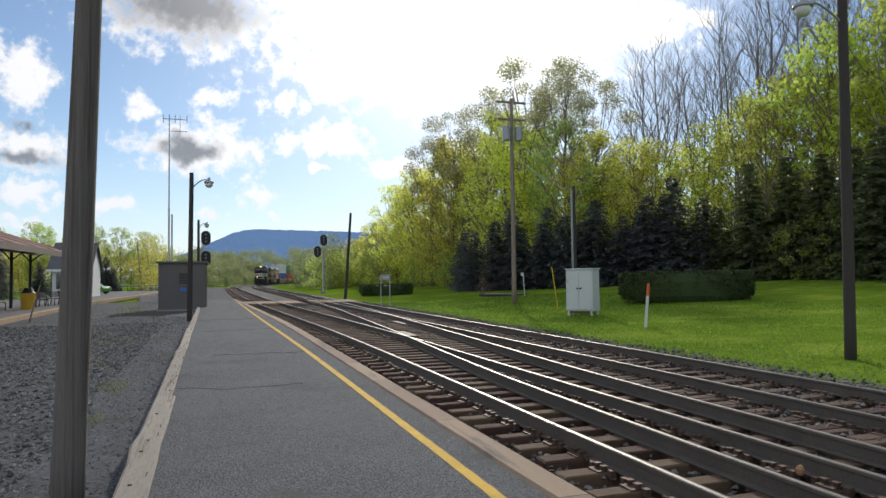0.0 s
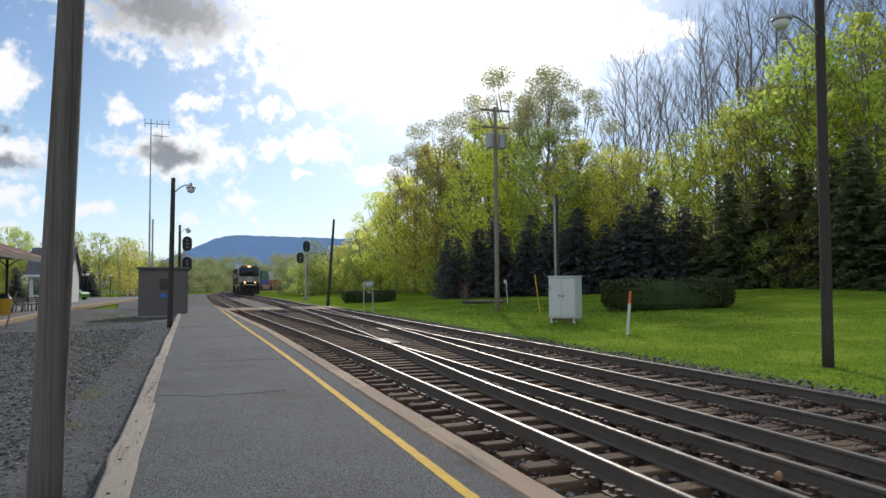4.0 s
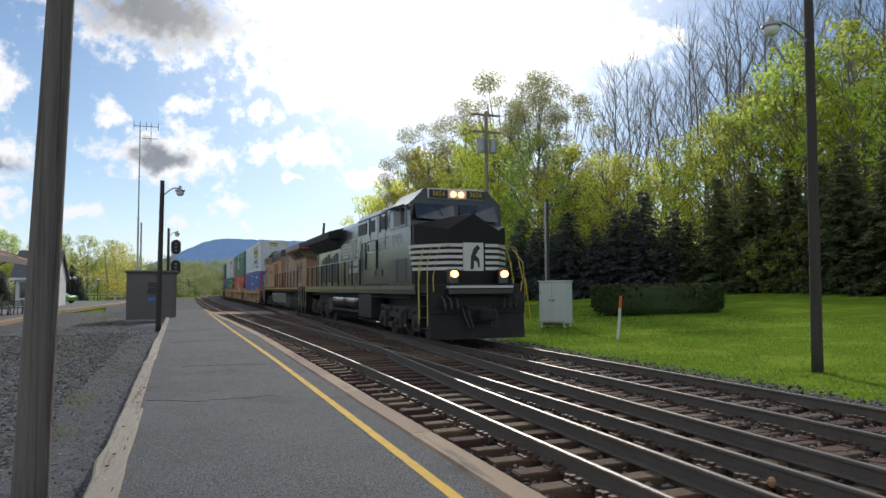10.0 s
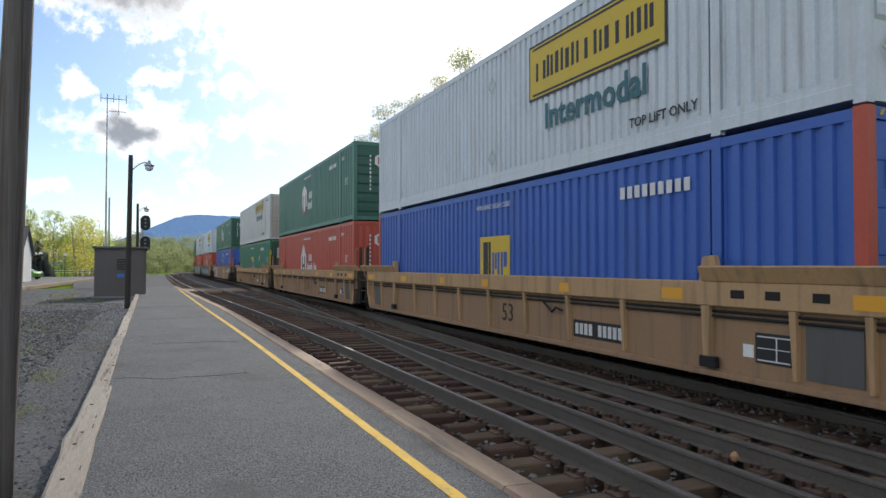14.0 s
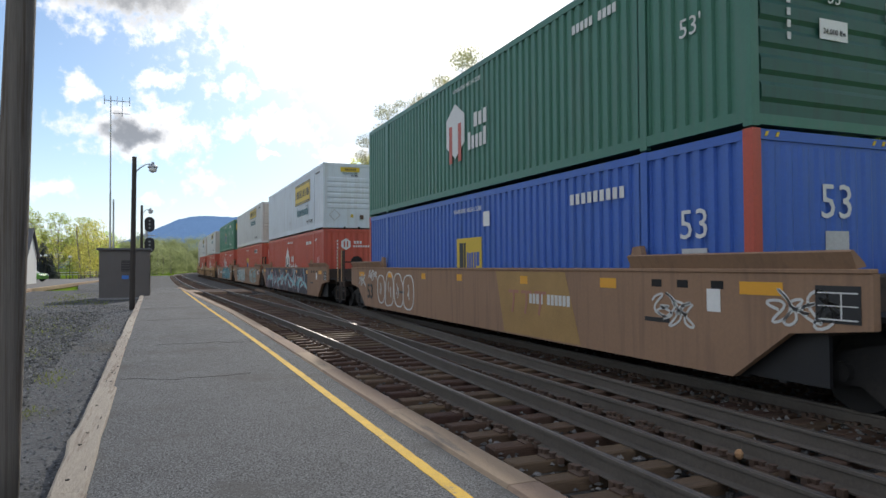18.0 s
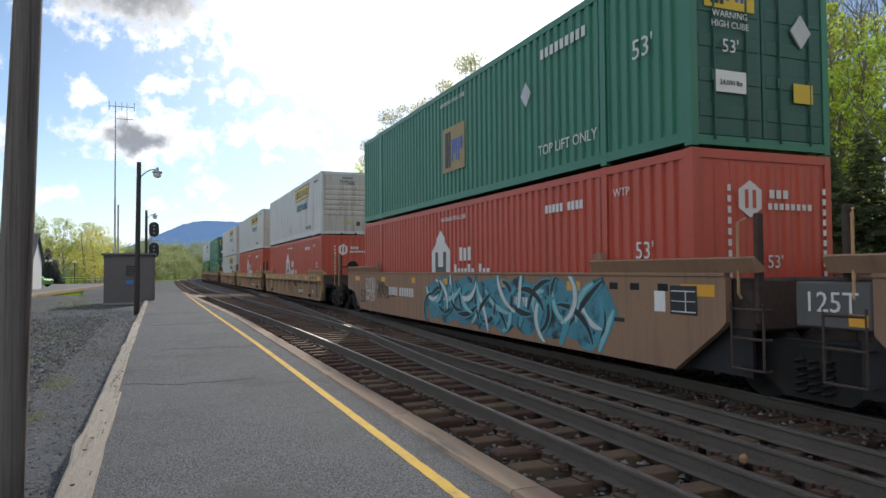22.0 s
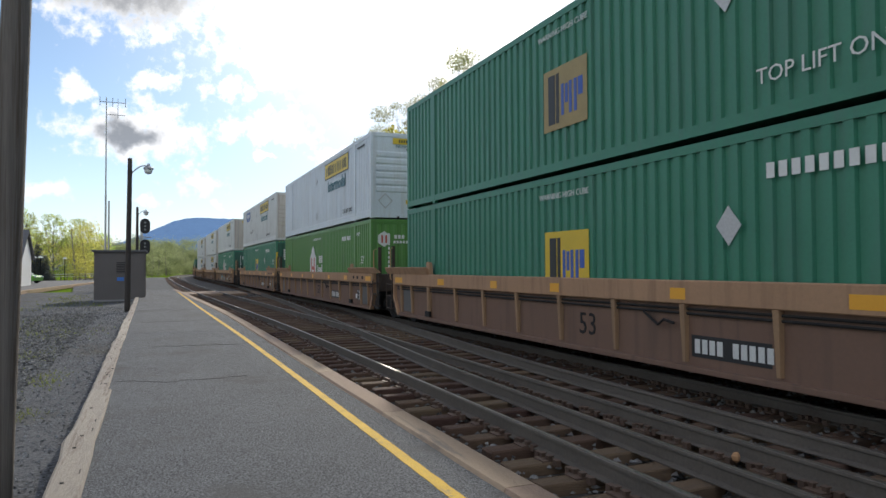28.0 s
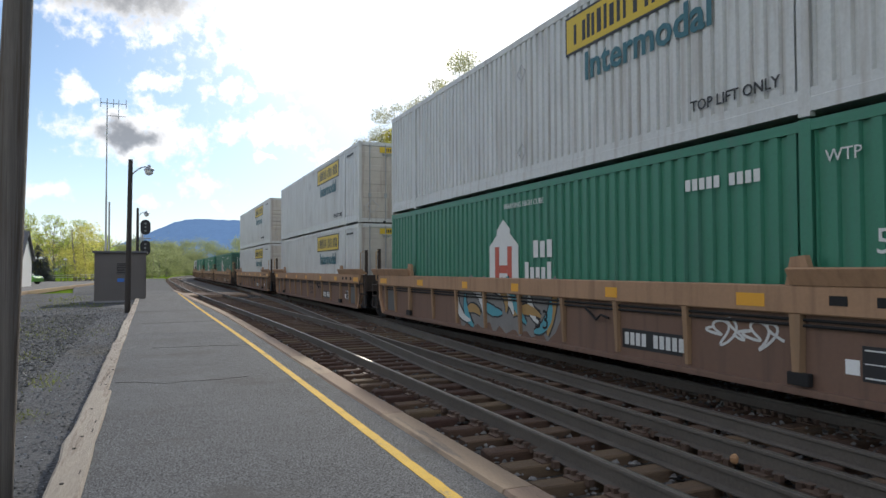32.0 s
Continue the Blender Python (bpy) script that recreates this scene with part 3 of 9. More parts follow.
edge_timber = smooth_line([(-20, -0.6), (0, -0.7), (5.7, -0.75), (10, -0.81), (15, -0.89), (24, -1.0), (36, -1.14), (53, -1.42), (60, -1.52)])
edge_curb = smooth_line([(-20, 2.66), (0, 2.64), (5.8, 2.585), (9, 2.555), (14, 2.53), (25, 2.42), (34, 2.12), (44, 1.75), (56, 1.3), (60, 1.2)])
line_yellow = smooth_line([(-25, 2.0), (0, 1.985), (5, 1.965), (14, 1.89), (19, 1.81), (28, 1.62), (42, 1.38), (57, 1.14)])

# ---- ground ----
PLAT = -0.02
GRASS = -0.3


def ground_height(x, y):
    """The lie of the land: level by the tracks, a lawn that rises to the wood."""
    z = GRASS
    far = max(0.0, x - 13.5 - far_bend(y) - max(0.0, y - 40) * 0.02)
    z += min(2.8, 0.035 * far + 0.0006 * far * far)
    if x < -1:
        z += -0.06 * min(1.0, (-1 - x) / 2)
    return z


def sheet(name, xs, ys, height, material, label, category, kind="structure"):
    v = [(x, y, height(x, y)) for y in ys for x in xs]
    n = len(xs)
    f = [(j * n + i, j * n + i + 1, (j + 1) * n + i + 1, (j + 1) * n + i) for j in range(len(ys) - 1) for i in range(n - 1)]
    ob = new(name, raw_mesh(name, v, f, material))
    for p in ob.data.polygons:
        p.use_smooth = True
    return tagged(ob, label, category, kind=kind)


def spread(a, b, n, power=1.0):
    return [a + (b - a) * (i / n) ** power for i in range(n + 1)]


# the one ground sheet, out to the horizon
xs = [-2500, -1200, -600, -300, -150, -90] + spread(-60, 60, 80) + [75, 90, 120, 180, 300, 600, 1200, 2500]
ys = [-1500, -600, -250, -120, -60, -30] + spread(-15, 120, 90) + [130, 145, 160, 180, 200, 230, 280, 350, 500, 800, 1400, 2600]


def base_height(x, y):
    return ground_height(x, y) + 0.03 * noise.noise(Vector((x * 0.25, y * 0.25, 0))) - (0.12 if -3 < x < 9.5 + far_bend(y) else 0)


sheet("ground", xs, ys, base_height, M["grass"], "rough green lawn that rises towards the wood", "lawn")


def strip(name, left, right, ys, z, thick, material, label, category, parent=None, cols=1):
    """A slab between two lines, with real thickness."""
    s = Shape()
    rings = []
    for y in ys:
        a, b = left(y), right(y)
        rings.append([(a, y, z - thick), (b, y, z - thick), (b, y, z), (a, y, z)])
    s.loft(rings)
    ob = part(name, s, material, parent)
    return tagged(ob, label, category, kind="structure") if parent is None else ob


long_ys = spread(-30, 120, 75) + spread(125, 330, 50)
strip("ballast_bed", lambda y: edge_curb(min(y, 60)) - 0.05 + far_bend(y) - max(0, y - 60) * 0.01, lambda y: track_c(y) + 2.6 + 0.25 * noise.noise(Vector((y * 0.4, 3, 0))) + 0.12 * noise.noise(Vector((y * 2, 3, 0))),
      long_ys, -0.28, 0.35, M["ballast"], "dark brown crushed-stone ballast under the tracks", "ballast")


def yard_height(x, y):
    """Raked, trodden gravel: low heaps and hollows, rougher away from the platform."""
    rough = min(1.0, max(0.0, (-1.9 - x) / 1.2)) * min(1.0, max(0.2, (34 - y) / 12))
    z = -0.2 + 0.05 * rough * noise.noise(Vector((x * 0.9, y * 0.55, 1))) + 0.03 * rough * noise.noise(Vector((x * 3.1, y * 2.3, 5)))
    return z + 0.012 * noise.noise(Vector((x * 4, y * 4, 9)))


def yard_x(u, y):
    left = -9.3 - 0.012 * y if y < 60 else -6.2 - 0.02 * (y - 60) * 5
    right = edge_timber(min(y, 60)) + 0.1 if y < 58 else 1.0
    return right + (left - right) * u ** 1.35


yard_ys = spread(-30, 0, 20) + spread(0.12, 30, 250) + spread(30.4, 62, 80) + spread(64, 150, 14)
yard_us = [i / 72 for i in range(73)]
v = [(yard_x(u, y), y, yard_height(yard_x(u, y), y)) for y in yard_ys for u in yard_us]
n = len(yard_us)
f = [(j * n + i, (j + 1) * n + i, (j + 1) * n + i + 1, j * n + i + 1) for j in range(len(yard_ys) - 1) for i in range(n - 1)]
tagged(new("gravel_yard", raw_mesh("gravel_yard", v, f, M["gravel"])), "grey gravel yard with sparse weeds beside the platform", "gravel", kind="structure")
platform = strip("platform", lambda y: edge_timber(y) + 0.2, lambda y: edge_curb(y) - 0.2, spread(-25, 56, 60), PLAT, 0.4, M["asphalt"],
                 "dark grey worn asphalt station platform", "platform")
strip("yellow_line", lambda y: line_yellow(y) - 0.052 + 0.008 * noise.noise(Vector((y * 5, 0, 0))), lambda y: line_yellow(y) + 0.052 + 0.008 * noise.noise(Vector((y * 5, 7, 0))), spread(-25, 3, 20) + spread(3.08, 25, 260) + spread(25.3, 55.5, 90), PLAT + 0.004, 0.01, M["yellow"],
      "worn yellow safety line along the platform edge", "safety line")

# ---- rails, ties and plates ----
RAIL = [(-0.075, -0.172), (0.075, -0.172), (0.075, -0.16), (0.012, -0.145), (0.009, -0.045), (0.036, -0.032), (0.036, -0.006),
        (0.028, 0.0), (-0.028, 0.0), (-0.036, -0.006), (-0.036, -0.032), (-0.009, -0.045), (-0.012, -0.145), (-0.075, -0.16)]


def rail_run(f, side, y0, y1, parent, step=1.5):
    n = max(2, int((y1 - y0) / step))
    rings, top = [], []
    for y in spread(y0, y1, n):
        c, a = across(f, y)
        p = c + a * side
        rings.append([tuple(p + a * u + Vector((0, 0, w))) for u, w in RAIL])
        top.append([tuple(p + a * u + Vector((0, 0, 0.0016 - 5.2 * u * u))) for u in (-0.034, -0.026, -0.017, -0.008, 0.0, 0.008, 0.017, 0.026, 0.034)])
    r = part("rail", Shape().loft(rings), M["rail_side"], parent)
    part("rail_head", Shape().loft(top, caps=False, closed=False), M["rail_top"], r, "polished steel running surface", smooth=True)


GAUGE = 0.753
tie_meshes = []
for k in range(4):
    q = random.Random(k)
    s = Shape()
    s.box(-1.29, 1.29, -0.115, 0.115, -0.17, 0.0, 0.012)
    s.v = [(x + q.uniform(-0.012, 0.012), y + q.uniform(-0.008, 0.008), z + q.uniform(-0.006, 0.006)) for x, y, z in s.v]
    tie_meshes.append(s.mesh("tie", M["tie"]))


def lay_track(name, f, y0, y1, label, rails, ties=True, tie_y1=60.0):
    track = thing(name, label, "railway track", kind="structure")
    for side, a, b in rails:
        rail_run(f, side, a, b, track)
    if ties:
        plates, y, k = Shape(), y0, 0
        rest = Shape()
        while y < y1:
            c, a = across(f, y)
            m = Matrix.Translation(c + Vector((random.uniform(-0.06, 0.06), 0, -0.178))) @ Matrix.Rotation(math.atan2(a.y, a.x) + random.uniform(-0.012, 0.012), 4, "Z")
            if -4 < y < tie_y1:
                part("tie", tie_meshes[k % 4], None, track, m=m)
                for sd in (-GAUGE, GAUGE):
                    plates.box(sd - 0.19, sd + 0.19, -0.09, 0.09, 0.0, 0.016, m=m)
                    for px, py in ((-0.11, -0.06), (0.11, 0.06), (-0.11, 0.06)):
                        plates.box(sd + px - 0.02, sd + px + 0.02, py - 0.02, py + 0.02, 0.016, 0.05, m=m)
                        plates.box(sd + px - 0.03, sd + px + 0.03, py - 0.03, py + 0.03, 0.045, 0.058, m=m)
                    # anchors that grip the rail foot on both sides of the tie
                    for py in (-0.16, 0.16):
                        plates.box(sd - 0.12, sd - 0.065, py - 0.03, py + 0.03, -0.02, 0.04, m=m)
                        plates.box(sd + 0.065, sd + 0.12, py - 0.03, py + 0.03, -0.02, 0.04, m=m)
            else:
                rest.box(-1.29, 1.29, -0.115, 0.115, -0.17, 0, m=m)
            y += 0.53 + random.uniform(-0.03, 0.03)
            k += 1
        part("tie_plates", plates, M["plate"], track, "rusty tie plates and spikes")["kind"] = "stuff"
        if rest.v:
            part("far_ties", rest, M["tie"], track)["kind"] = "stuff"
    return track


lay_track("track_near", track_a, -20, 150, "near railway track with timber ties and shiny rails", [(-GAUGE, -25, 330), (GAUGE, -25, 330)])
lay_track("track_far", track_c, -20, 150, "far railway track that the freight train runs on", [(-GAUGE, -25, 330), (GAUGE, -25, 330)])
lay_track("track_crossover", line_b, 6, 6, "crossover rails running between the two tracks", [(-GAUGE, -20, 64), (GAUGE, -20, 64)], ties=False)
# long ties that carry the crossover between the two tracks
cross_ties = thing("crossover_ties", "long timber ties under the crossover rails", "railway ties", kind="structure")
s = Shape().box(-0.85, 0.85, -0.115, 0.115, -0.17, 0.0, 0.012)
me = s.mesh("tie", M["tie"])
y = -3.0
while y < 44:
    part("tie", me, None, cross_ties, m=Matrix.Translation((6.15 - max(0, y - 25) * 0.02 + random.uniform(-0.05, 0.05), y, -0.183)) @ Matrix.Rotation(random.uniform(-0.012, 0.012), 4, "Z"))
    y += 0.53

# ---- platform edges ----
curb = thing("platform_curb", "reddish brown timber curb along the platform edge", "curb", kind="structure")
y = -12.0
while y < 56:
    n = random.uniform(2.2, 3.4)
    rings = []
    for yy in spread(y + 0.006, min(y + n, 56.0) - 0.006, 4):
        b = edge_curb(yy)
        o = random.uniform(-0.008, 0.008)
        rings.append([(b - 0.28 + o, yy, -0.42), (b + o, yy, -0.42), (b + o, yy, PLAT + 0.0), (b - 0.02 + o, yy, PLAT + 0.03), (b - 0.26 + o, yy, PLAT + 0.03), (b - 0.28 + o, yy, PLAT + 0.0)])
    part("curb_timber", Shape().loft(rings), M["curb"], curb)
    y += n
edging = thing("platform_edging", "weathered grey squared timbers edging the platform", "edging", kind="structure")
y = -7.5
while y < 56:
    n = 4.35 if y < 5 else (4.65 if y < 6 else random.uniform(2.4, 4.2))
    q = random.Random(int(y * 10))
    rings = []
    o0 = q.uniform(-0.02, 0.015)
    for yy in spread(y + 0.012, min(y + n, 56.0) - 0.012, 8):
        b = edge_timber(yy)
        o = o0 + q.uniform(-0.012, 0.012) - 0.035 * math.exp(-((yy - 7.4) / 0.5) ** 2)
        t = PLAT + 0.025 + q.uniform(-0.006, 0.006)
        wd = 0.25 if y < 9.0 else 0.205
        rings.append([(b + o, yy, -0.35), (b + wd + o * 0.4, yy, -0.35), (b + wd + o * 0.4, yy, t - 0.015), (b + wd - 0.02 + o * 0.4, yy, t), (b + 0.025 + o, yy, t), (b + o, yy, t - 0.02)])
    log = part("edging_timber", Shape().loft(rings), M["timber"], edging)
    for _ in range(7 if y < 24 else 0):
        # checks and bolt holes in the worn top
        yy = y + q.uniform(0.15, n - 0.25)
        xx = edge_timber(yy) + q.uniform(0.06, 0.2)
        if q.random() < 0.6:
            part("check", Shape().box(xx - 0.004, xx + 0.004, yy - q.uniform(0.03, 0.12), yy + q.uniform(0.03, 0.12), PLAT, PLAT + 0.033), M["pole_dark"], log)
        else:
            part("bolt_hole", Shape().disc((xx, yy, PLAT + 0.02), (0, 0, 1), 0.016, 0.026, 8), M["pole_dark"], log)
    y += n

# ---- poles, lamps and signals ----
POST, POST_LEAN = (-1.185, 6.3), (0.225, 0.0)
def ground_z(x, y):
    if -9 < x < 1:
        return -0.2
    return base_height(x, y)


def wood_pole(name, x, y, top, r0, r1, material, label, category, lean=(0, 0), group=""):
    z = ground_z(x, y) - 0.3
    t = thing(name, label, category, Matrix.Translation((x, y, z)), group)
    h = top - z
    s = Shape().tube([(lean[0] * k / 10, lean[1] * k / 10, h * k / 10) for k in range(11)], r0, r1, 14)
    part("pole", s, material, t, smooth=True)
    return t, h


def station_lamp(x, y, top, material, label, arm=1.25, way=(1, 0), r=(0.13, 0.09), lean=(0, 0), drop=0.35):
    """A wooden post with a bent arm and a hanging globe lamp."""
    t, h = wood_pole("lamp_post", x, y, top, r[0], r[1], material, label, "street lamp", lean)
    w = Vector((way[0], way[1], 0)).normalized()
    o = Vector((lean[0], lean[1], 0))
    z = h - drop
    pts = [o + w * (arm * u) + Vector((0, 0, z - 0.25 + 0.42 * math.sin(u * math.pi * 0.62))) for u in (0, 0.2, 0.4, 0.6, 0.8, 1.0)]
    part("arm", Shape().tube(pts, 0.025, sides=8), M["steel"], t)
    tip = pts[-1]
    hd = Shape()
    prof = [(0.05, 0.12), (0.07, 0.02), (0.2, -0.06), (0.21, -0.12)]
    hd.loft([[tuple(tip + Vector((r_ * math.cos(a), r_ * math.sin(a), dz))) for a in (2 * math.pi * i / 16 for i in range(16))] for r_, dz in prof])
    head = part("lamp_head", hd, M["steel"], t)
    gl = Shape()
    prof = [(0.16, -0.12), (0.17, -0.2), (0.13, -0.29), (0.05, -0.33)]
    gl.loft([[tuple(tip + Vector((r_ * math.cos(a), r_ * math.sin(a), dz))) for a in (2 * math.pi * i / 16 for i in range(16))] for r_, dz in prof])
    part("globe", gl, M["lamp_glass"], head, "clear glass globe", smooth=True)
    return t


# post right beside the camera, lamp posts on the platform's edge and across the tracks
wood_pole("lamp_post", POST[0], POST[1], 7.0, 0.133, 0.082, M["post_wood"], "weathered grey wooden post beside the platform", "pole", lean=POST_LEAN)
station_lamp(-1.22, 31.6, 6.3, M["pole_dark"], "brown wooden lamp post with a hooked arm", 0.72, (1, 0.0), r=(0.12, 0.09), lean=(0.07, 0), drop=0.45)
station_lamp(-1.55, 57.0, 6.35, M["pole_dark"], "brown wooden lamp post with a hooked arm", 0.62, (1, 0.0), drop=0.45)
station_lamp(13.0, 11.25, 9.4, M["pole_dark"], "dark wooden lamp post on the lawn, with lamp", 1.15, (-1, 0.0), r=(0.125, 0.095), lean=(0.15, 0.0), drop=2.07)

# utility pole with crossarms and two transformers
u, h = wood_pole("utility_pole", 17.7, 39.3, 12.9, 0.16, 0.11, M["pole_wood"], "grey utility pole with crossarms and two transformers", "utility pole")
for z, wd in ((h - 0.3, 1.0), (h - 1.4, 0.95)):
    part("crossarm", Shape().box(-wd, wd, -0.06, 0.06, z, z + 0.12, 0.01), M["pole_wood"], u)
    for x in (-0.9, -0.5, 0.5, 0.9):
        part("insulator", Shape().disc((x * wd, 0, z + 0.2), (0, 0, 1), 0.045, 0.16, 8, 0.03), M["lamp_glass"], u)
for x in (-0.42, 0.42):
    t = Shape().disc((x, -0.1, h - 2.3), (0, 0, 1), 0.26, 0.8, 18)
    t.disc((x, -0.1, h - 1.87), (0, 0, 1), 0.28, 0.06, 18)
    tr = part("transformer", t, M["steel"], u, "grey transformer can")
    part("bushing", Shape().disc((x, -0.1, h - 1.72), (0, 0, 1), 0.05, 0.25, 8), M["lamp_glass"], tr)
u2, h2 = wood_pole("utility_pole", 18.9, 33.7, 6.6, 0.11, 0.09, M["pole_dark"], "short dark pole with a cable run, behind the cabinet", "utility pole")
part("cable_guard", Shape().box(-0.16, -0.09, -0.05, 0.05, 0.2, h2 - 0.2), M["steel"], u2)
u3, h3 = wood_pole("utility_pole", 10.35, 58.5, 7.25, 0.14, 0.1, M["pole_dark"], "thin leaning dark pole by the track", "utility pole", lean=(0.55, 0))
for a, b, sag in (((17.7, 39.3, 9.6), (18.9, 33.6, 6.35), 0.5), ((17.7, 39.3, 11.0), (45, 62, 12), 1.5), ((17.7, 39.3, 10.3), (45, 62, 11), 1.7)):
    a, b = Vector(a), Vector(b)
    s = Shape().tube([a.lerp(b, k / 12) - Vector((0, 0, sag * 4 * (k / 12) * (1 - k / 12))) for k in range(13)], 0.02, sides=5)
    tagged(part("overhead_cable", s, M["silver_paint"]), "thin sagging overhead cable between poles", "cable")


def signal(x, y, label, heads, ladder_side=1, mast_mat="silver_paint", h=6.0):
    z = ground_z(x, y)
    t = thing("signal_mast", label, "railway signal", Matrix.Translation((x, y, z)))
    part("mast", Shape().tube([(0, 0, 0), (0, 0, h)], 0.09, sides=10), M[mast_mat], t)
    part("foot", Shape().box(-0.3, 0.3, -0.3, 0.3, -0.1, 0.3, 0.03), M["shed_base"], t)
    la = Shape()
    for dx in (-0.16, 0.16):
        la.tube([(dx + 0.3 * ladder_side, 0.25, 0.3), (dx + 0.3 * ladder_side, 0.25, h)], 0.025, sides=6)
    k = 0.5
    while k < h:
        la.tube([(-0.16 + 0.3 * ladder_side, 0.25, k), (0.16 + 0.3 * ladder_side, 0.25, k)], 0.018, sides=6)
        k += 0.3
    part("ladder", la, M[mast_mat], t)
    for hz, hx in heads:
        out = []
        for i in range(24):
            a = 2 * math.pi * i / 24
            out.append((hx + 0.42 * math.cos(a), hz + 0.42 * math.sin(a) + (0.25 if math.sin(a) > 0 else -0.25)))
        hd = part("signal_head", Shape().prism(out, "y", -0.12, -0.08), M["black_metal"], t)
        for dz in (-0.32, 0.0, 0.32):
            part("lens", Shape().disc((hx, -0.15, hz + dz), (0, 1, 0), 0.09, 0.1, 12), M["lens_dark"], hd)
            part("visor", Shape().tube([(hx - 0.11, -0.16, hz + dz), (hx - 0.08, -0.28, hz + dz + 0.09), (hx + 0.08, -0.28, hz + dz + 0.09), (hx + 0.11, -0.16, hz + dz)], 0.02, sides=5), M["black_metal"], hd)
        part("bracket", Shape().tube([(0, 0, hz), (hx, -0.1, hz)], 0.05, sides=6), M[mast_mat], t)
    part("platform", Shape().box(-0.5, 0.7, -0.1, 0.6, heads[0][0] - 1.0, heads[0][0] - 0.95), M[mast_mat], t)
    return t


signal(12.0, 83.0, "silver signal mast with ladder and black round-topped heads", [(6.5, 0.1), (5.1, -0.65)], 1, h=6.8)
signal(-1.4, 66.0, "silver signal mast with two black heads by the platform end", [(5.6, 0.25), (3.75, 0.25)], -1, h=6.1)

# antenna mast behind the shed
a = thing("antenna_mast", "tall thin steel antenna mast with dipole arms", "antenna", Matrix.Translation((-4.72, 72.0, -0.3)))
part("mast", Shape().tube([(0, 0, 0), (0, 0, 9.0)], 0.1, 0.09, 10).tube([(0, 0, 9.0), (0, 0, 18.3)], 0.07, 0.05, 10), M["silver_paint"], a)
part("second_mast", Shape().tube([(0.28, 0, 0), (0.28, 0, 8.4)], 0.08, sides=8), M["silver_paint"], a)
part("cross_boom", Shape().tube([(-0.55, 0, 17.9), (1.65, 0, 17.9)], 0.035, sides=6), M["steel"], a)
part("cross_boom", Shape().tube([(0.1, 0, 16.7), (1.65, 0, 16.7)], 0.03, sides=6), M["steel"], a)
for x in (-0.55, 0.0, 0.55, 1.65):
    part("dipole", Shape().tube([(x, 0, 17.5), (x, 0, 18.35)], 0.035, sides=6), M["steel"], a)
part("dipole", Shape().tube([(1.0, 0, 16.4), (1.0, 0, 18.3)], 0.03, sides=6), M["steel"], a)

# ---- grey shed ----
sh = thing("shed", "grey windowless equipment shed with vertical siding", "shed", Matrix.Translation((-3.3, 42.0, -0.28)))
SW, SD, SH = 2.55, 3.2, 2.95
part("foundation", Shape().box(-0.05, SW + 0.05, -0.05, SD, -0.1, 0.18), M["shed_base"], sh)
part("wall", Shape().box(0, SW, 0, SD, 0.18, SH - 0.12), M["shed_wall"], sh)
for k in range(13):
    x = 0.06 + k * (SW - 0.16) / 12
    part("batten", Shape().box(x, x + 0.05, -0.025, 0.0, 0.2, SH - 0.15), M["shed_wall"], sh)
for k in range(9):
    y = 0.1 + k * 0.38
    part("batten", Shape().box(SW, SW + 0.025, y, y + 0.05, 0.2, SH - 0.15), M["shed_wall"], sh)
part("roof", Shape().box(-0.12, SW + 0.12, -0.15, SD + 0.1, SH - 0.12, SH, 0.02), M["roof_grey"], sh)
lv = part("vent", Shape().box(1.12, 1.62, -0.05, -0.026, 1.65, 2.25), M["black_metal"], sh)
for k in range(6):
    part("slat", Shape().box(1.12, 1.62, -0.08, -0.05, 1.68 + k * 0.095, 1.72 + k * 0.095), M["shed_wall"], lv)
part("blue_notice", Shape().box(1.15, 1.5, -0.045, -0.026, 1.22, 1.42), M["blue_sign"], sh)

# ---- relay cabinet, stakes, station sign on the lawn ----
cx, cy = 15.78, 27.45
cz = ground_z(cx, cy)
cb = thing("relay_cabinet", "pale grey two-door relay cabinet on short legs", "cabinet", Matrix.Translation((cx, cy, cz)) @ Matrix.Rotation(radians(-55), 4, "Z"))
W, D, Z0, Z1 = 1.32, 0.74, 0.21, 2.06
part("body", Shape().box(-W / 2, W / 2, -D / 2, D / 2, Z0, Z1, 0.02), M["cabinet"], cb)
part("cap", Shape().box(-W / 2 - 0.04, W / 2 + 0.04, -D / 2 - 0.05, D / 2 + 0.04, Z1, Z1 + 0.07, 0.02), M["cabinet"], cb)
for x0, x1 in ((-W / 2 + 0.03, -0.01), (0.01, W / 2 - 0.03)):
    d = part("door", Shape().box(x0, x1, -D / 2 - 0.025, -D / 2, Z0 + 0.06, Z1 - 0.05, 0.01), M["cabinet"], cb)
    xx = -0.12 if x0 < 0 else 0.12
    part("handle", Shape().tube([(xx, -D / 2 - 0.05, 1.25), (xx * 0.4, -D / 2 - 0.06, 1.2)], 0.025, sides=6), M["black_metal"], d)
for x in (-W / 2 + 0.1, W / 2 - 0.1):
    for y in (-D / 2 + 0.08, D / 2 - 0.08):
        part("leg", Shape().box(x - 0.05, x + 0.05, y - 0.05, y + 0.05, -0.1, Z0), M["cabinet"], cb)
part("skid", Shape().box(-W / 2 + 0.02, W / 2 - 0.02, -D / 2 + 0.04, -D / 2 + 0.1, Z0 - 0.12, Z0 - 0.02), M["plate"], cb)

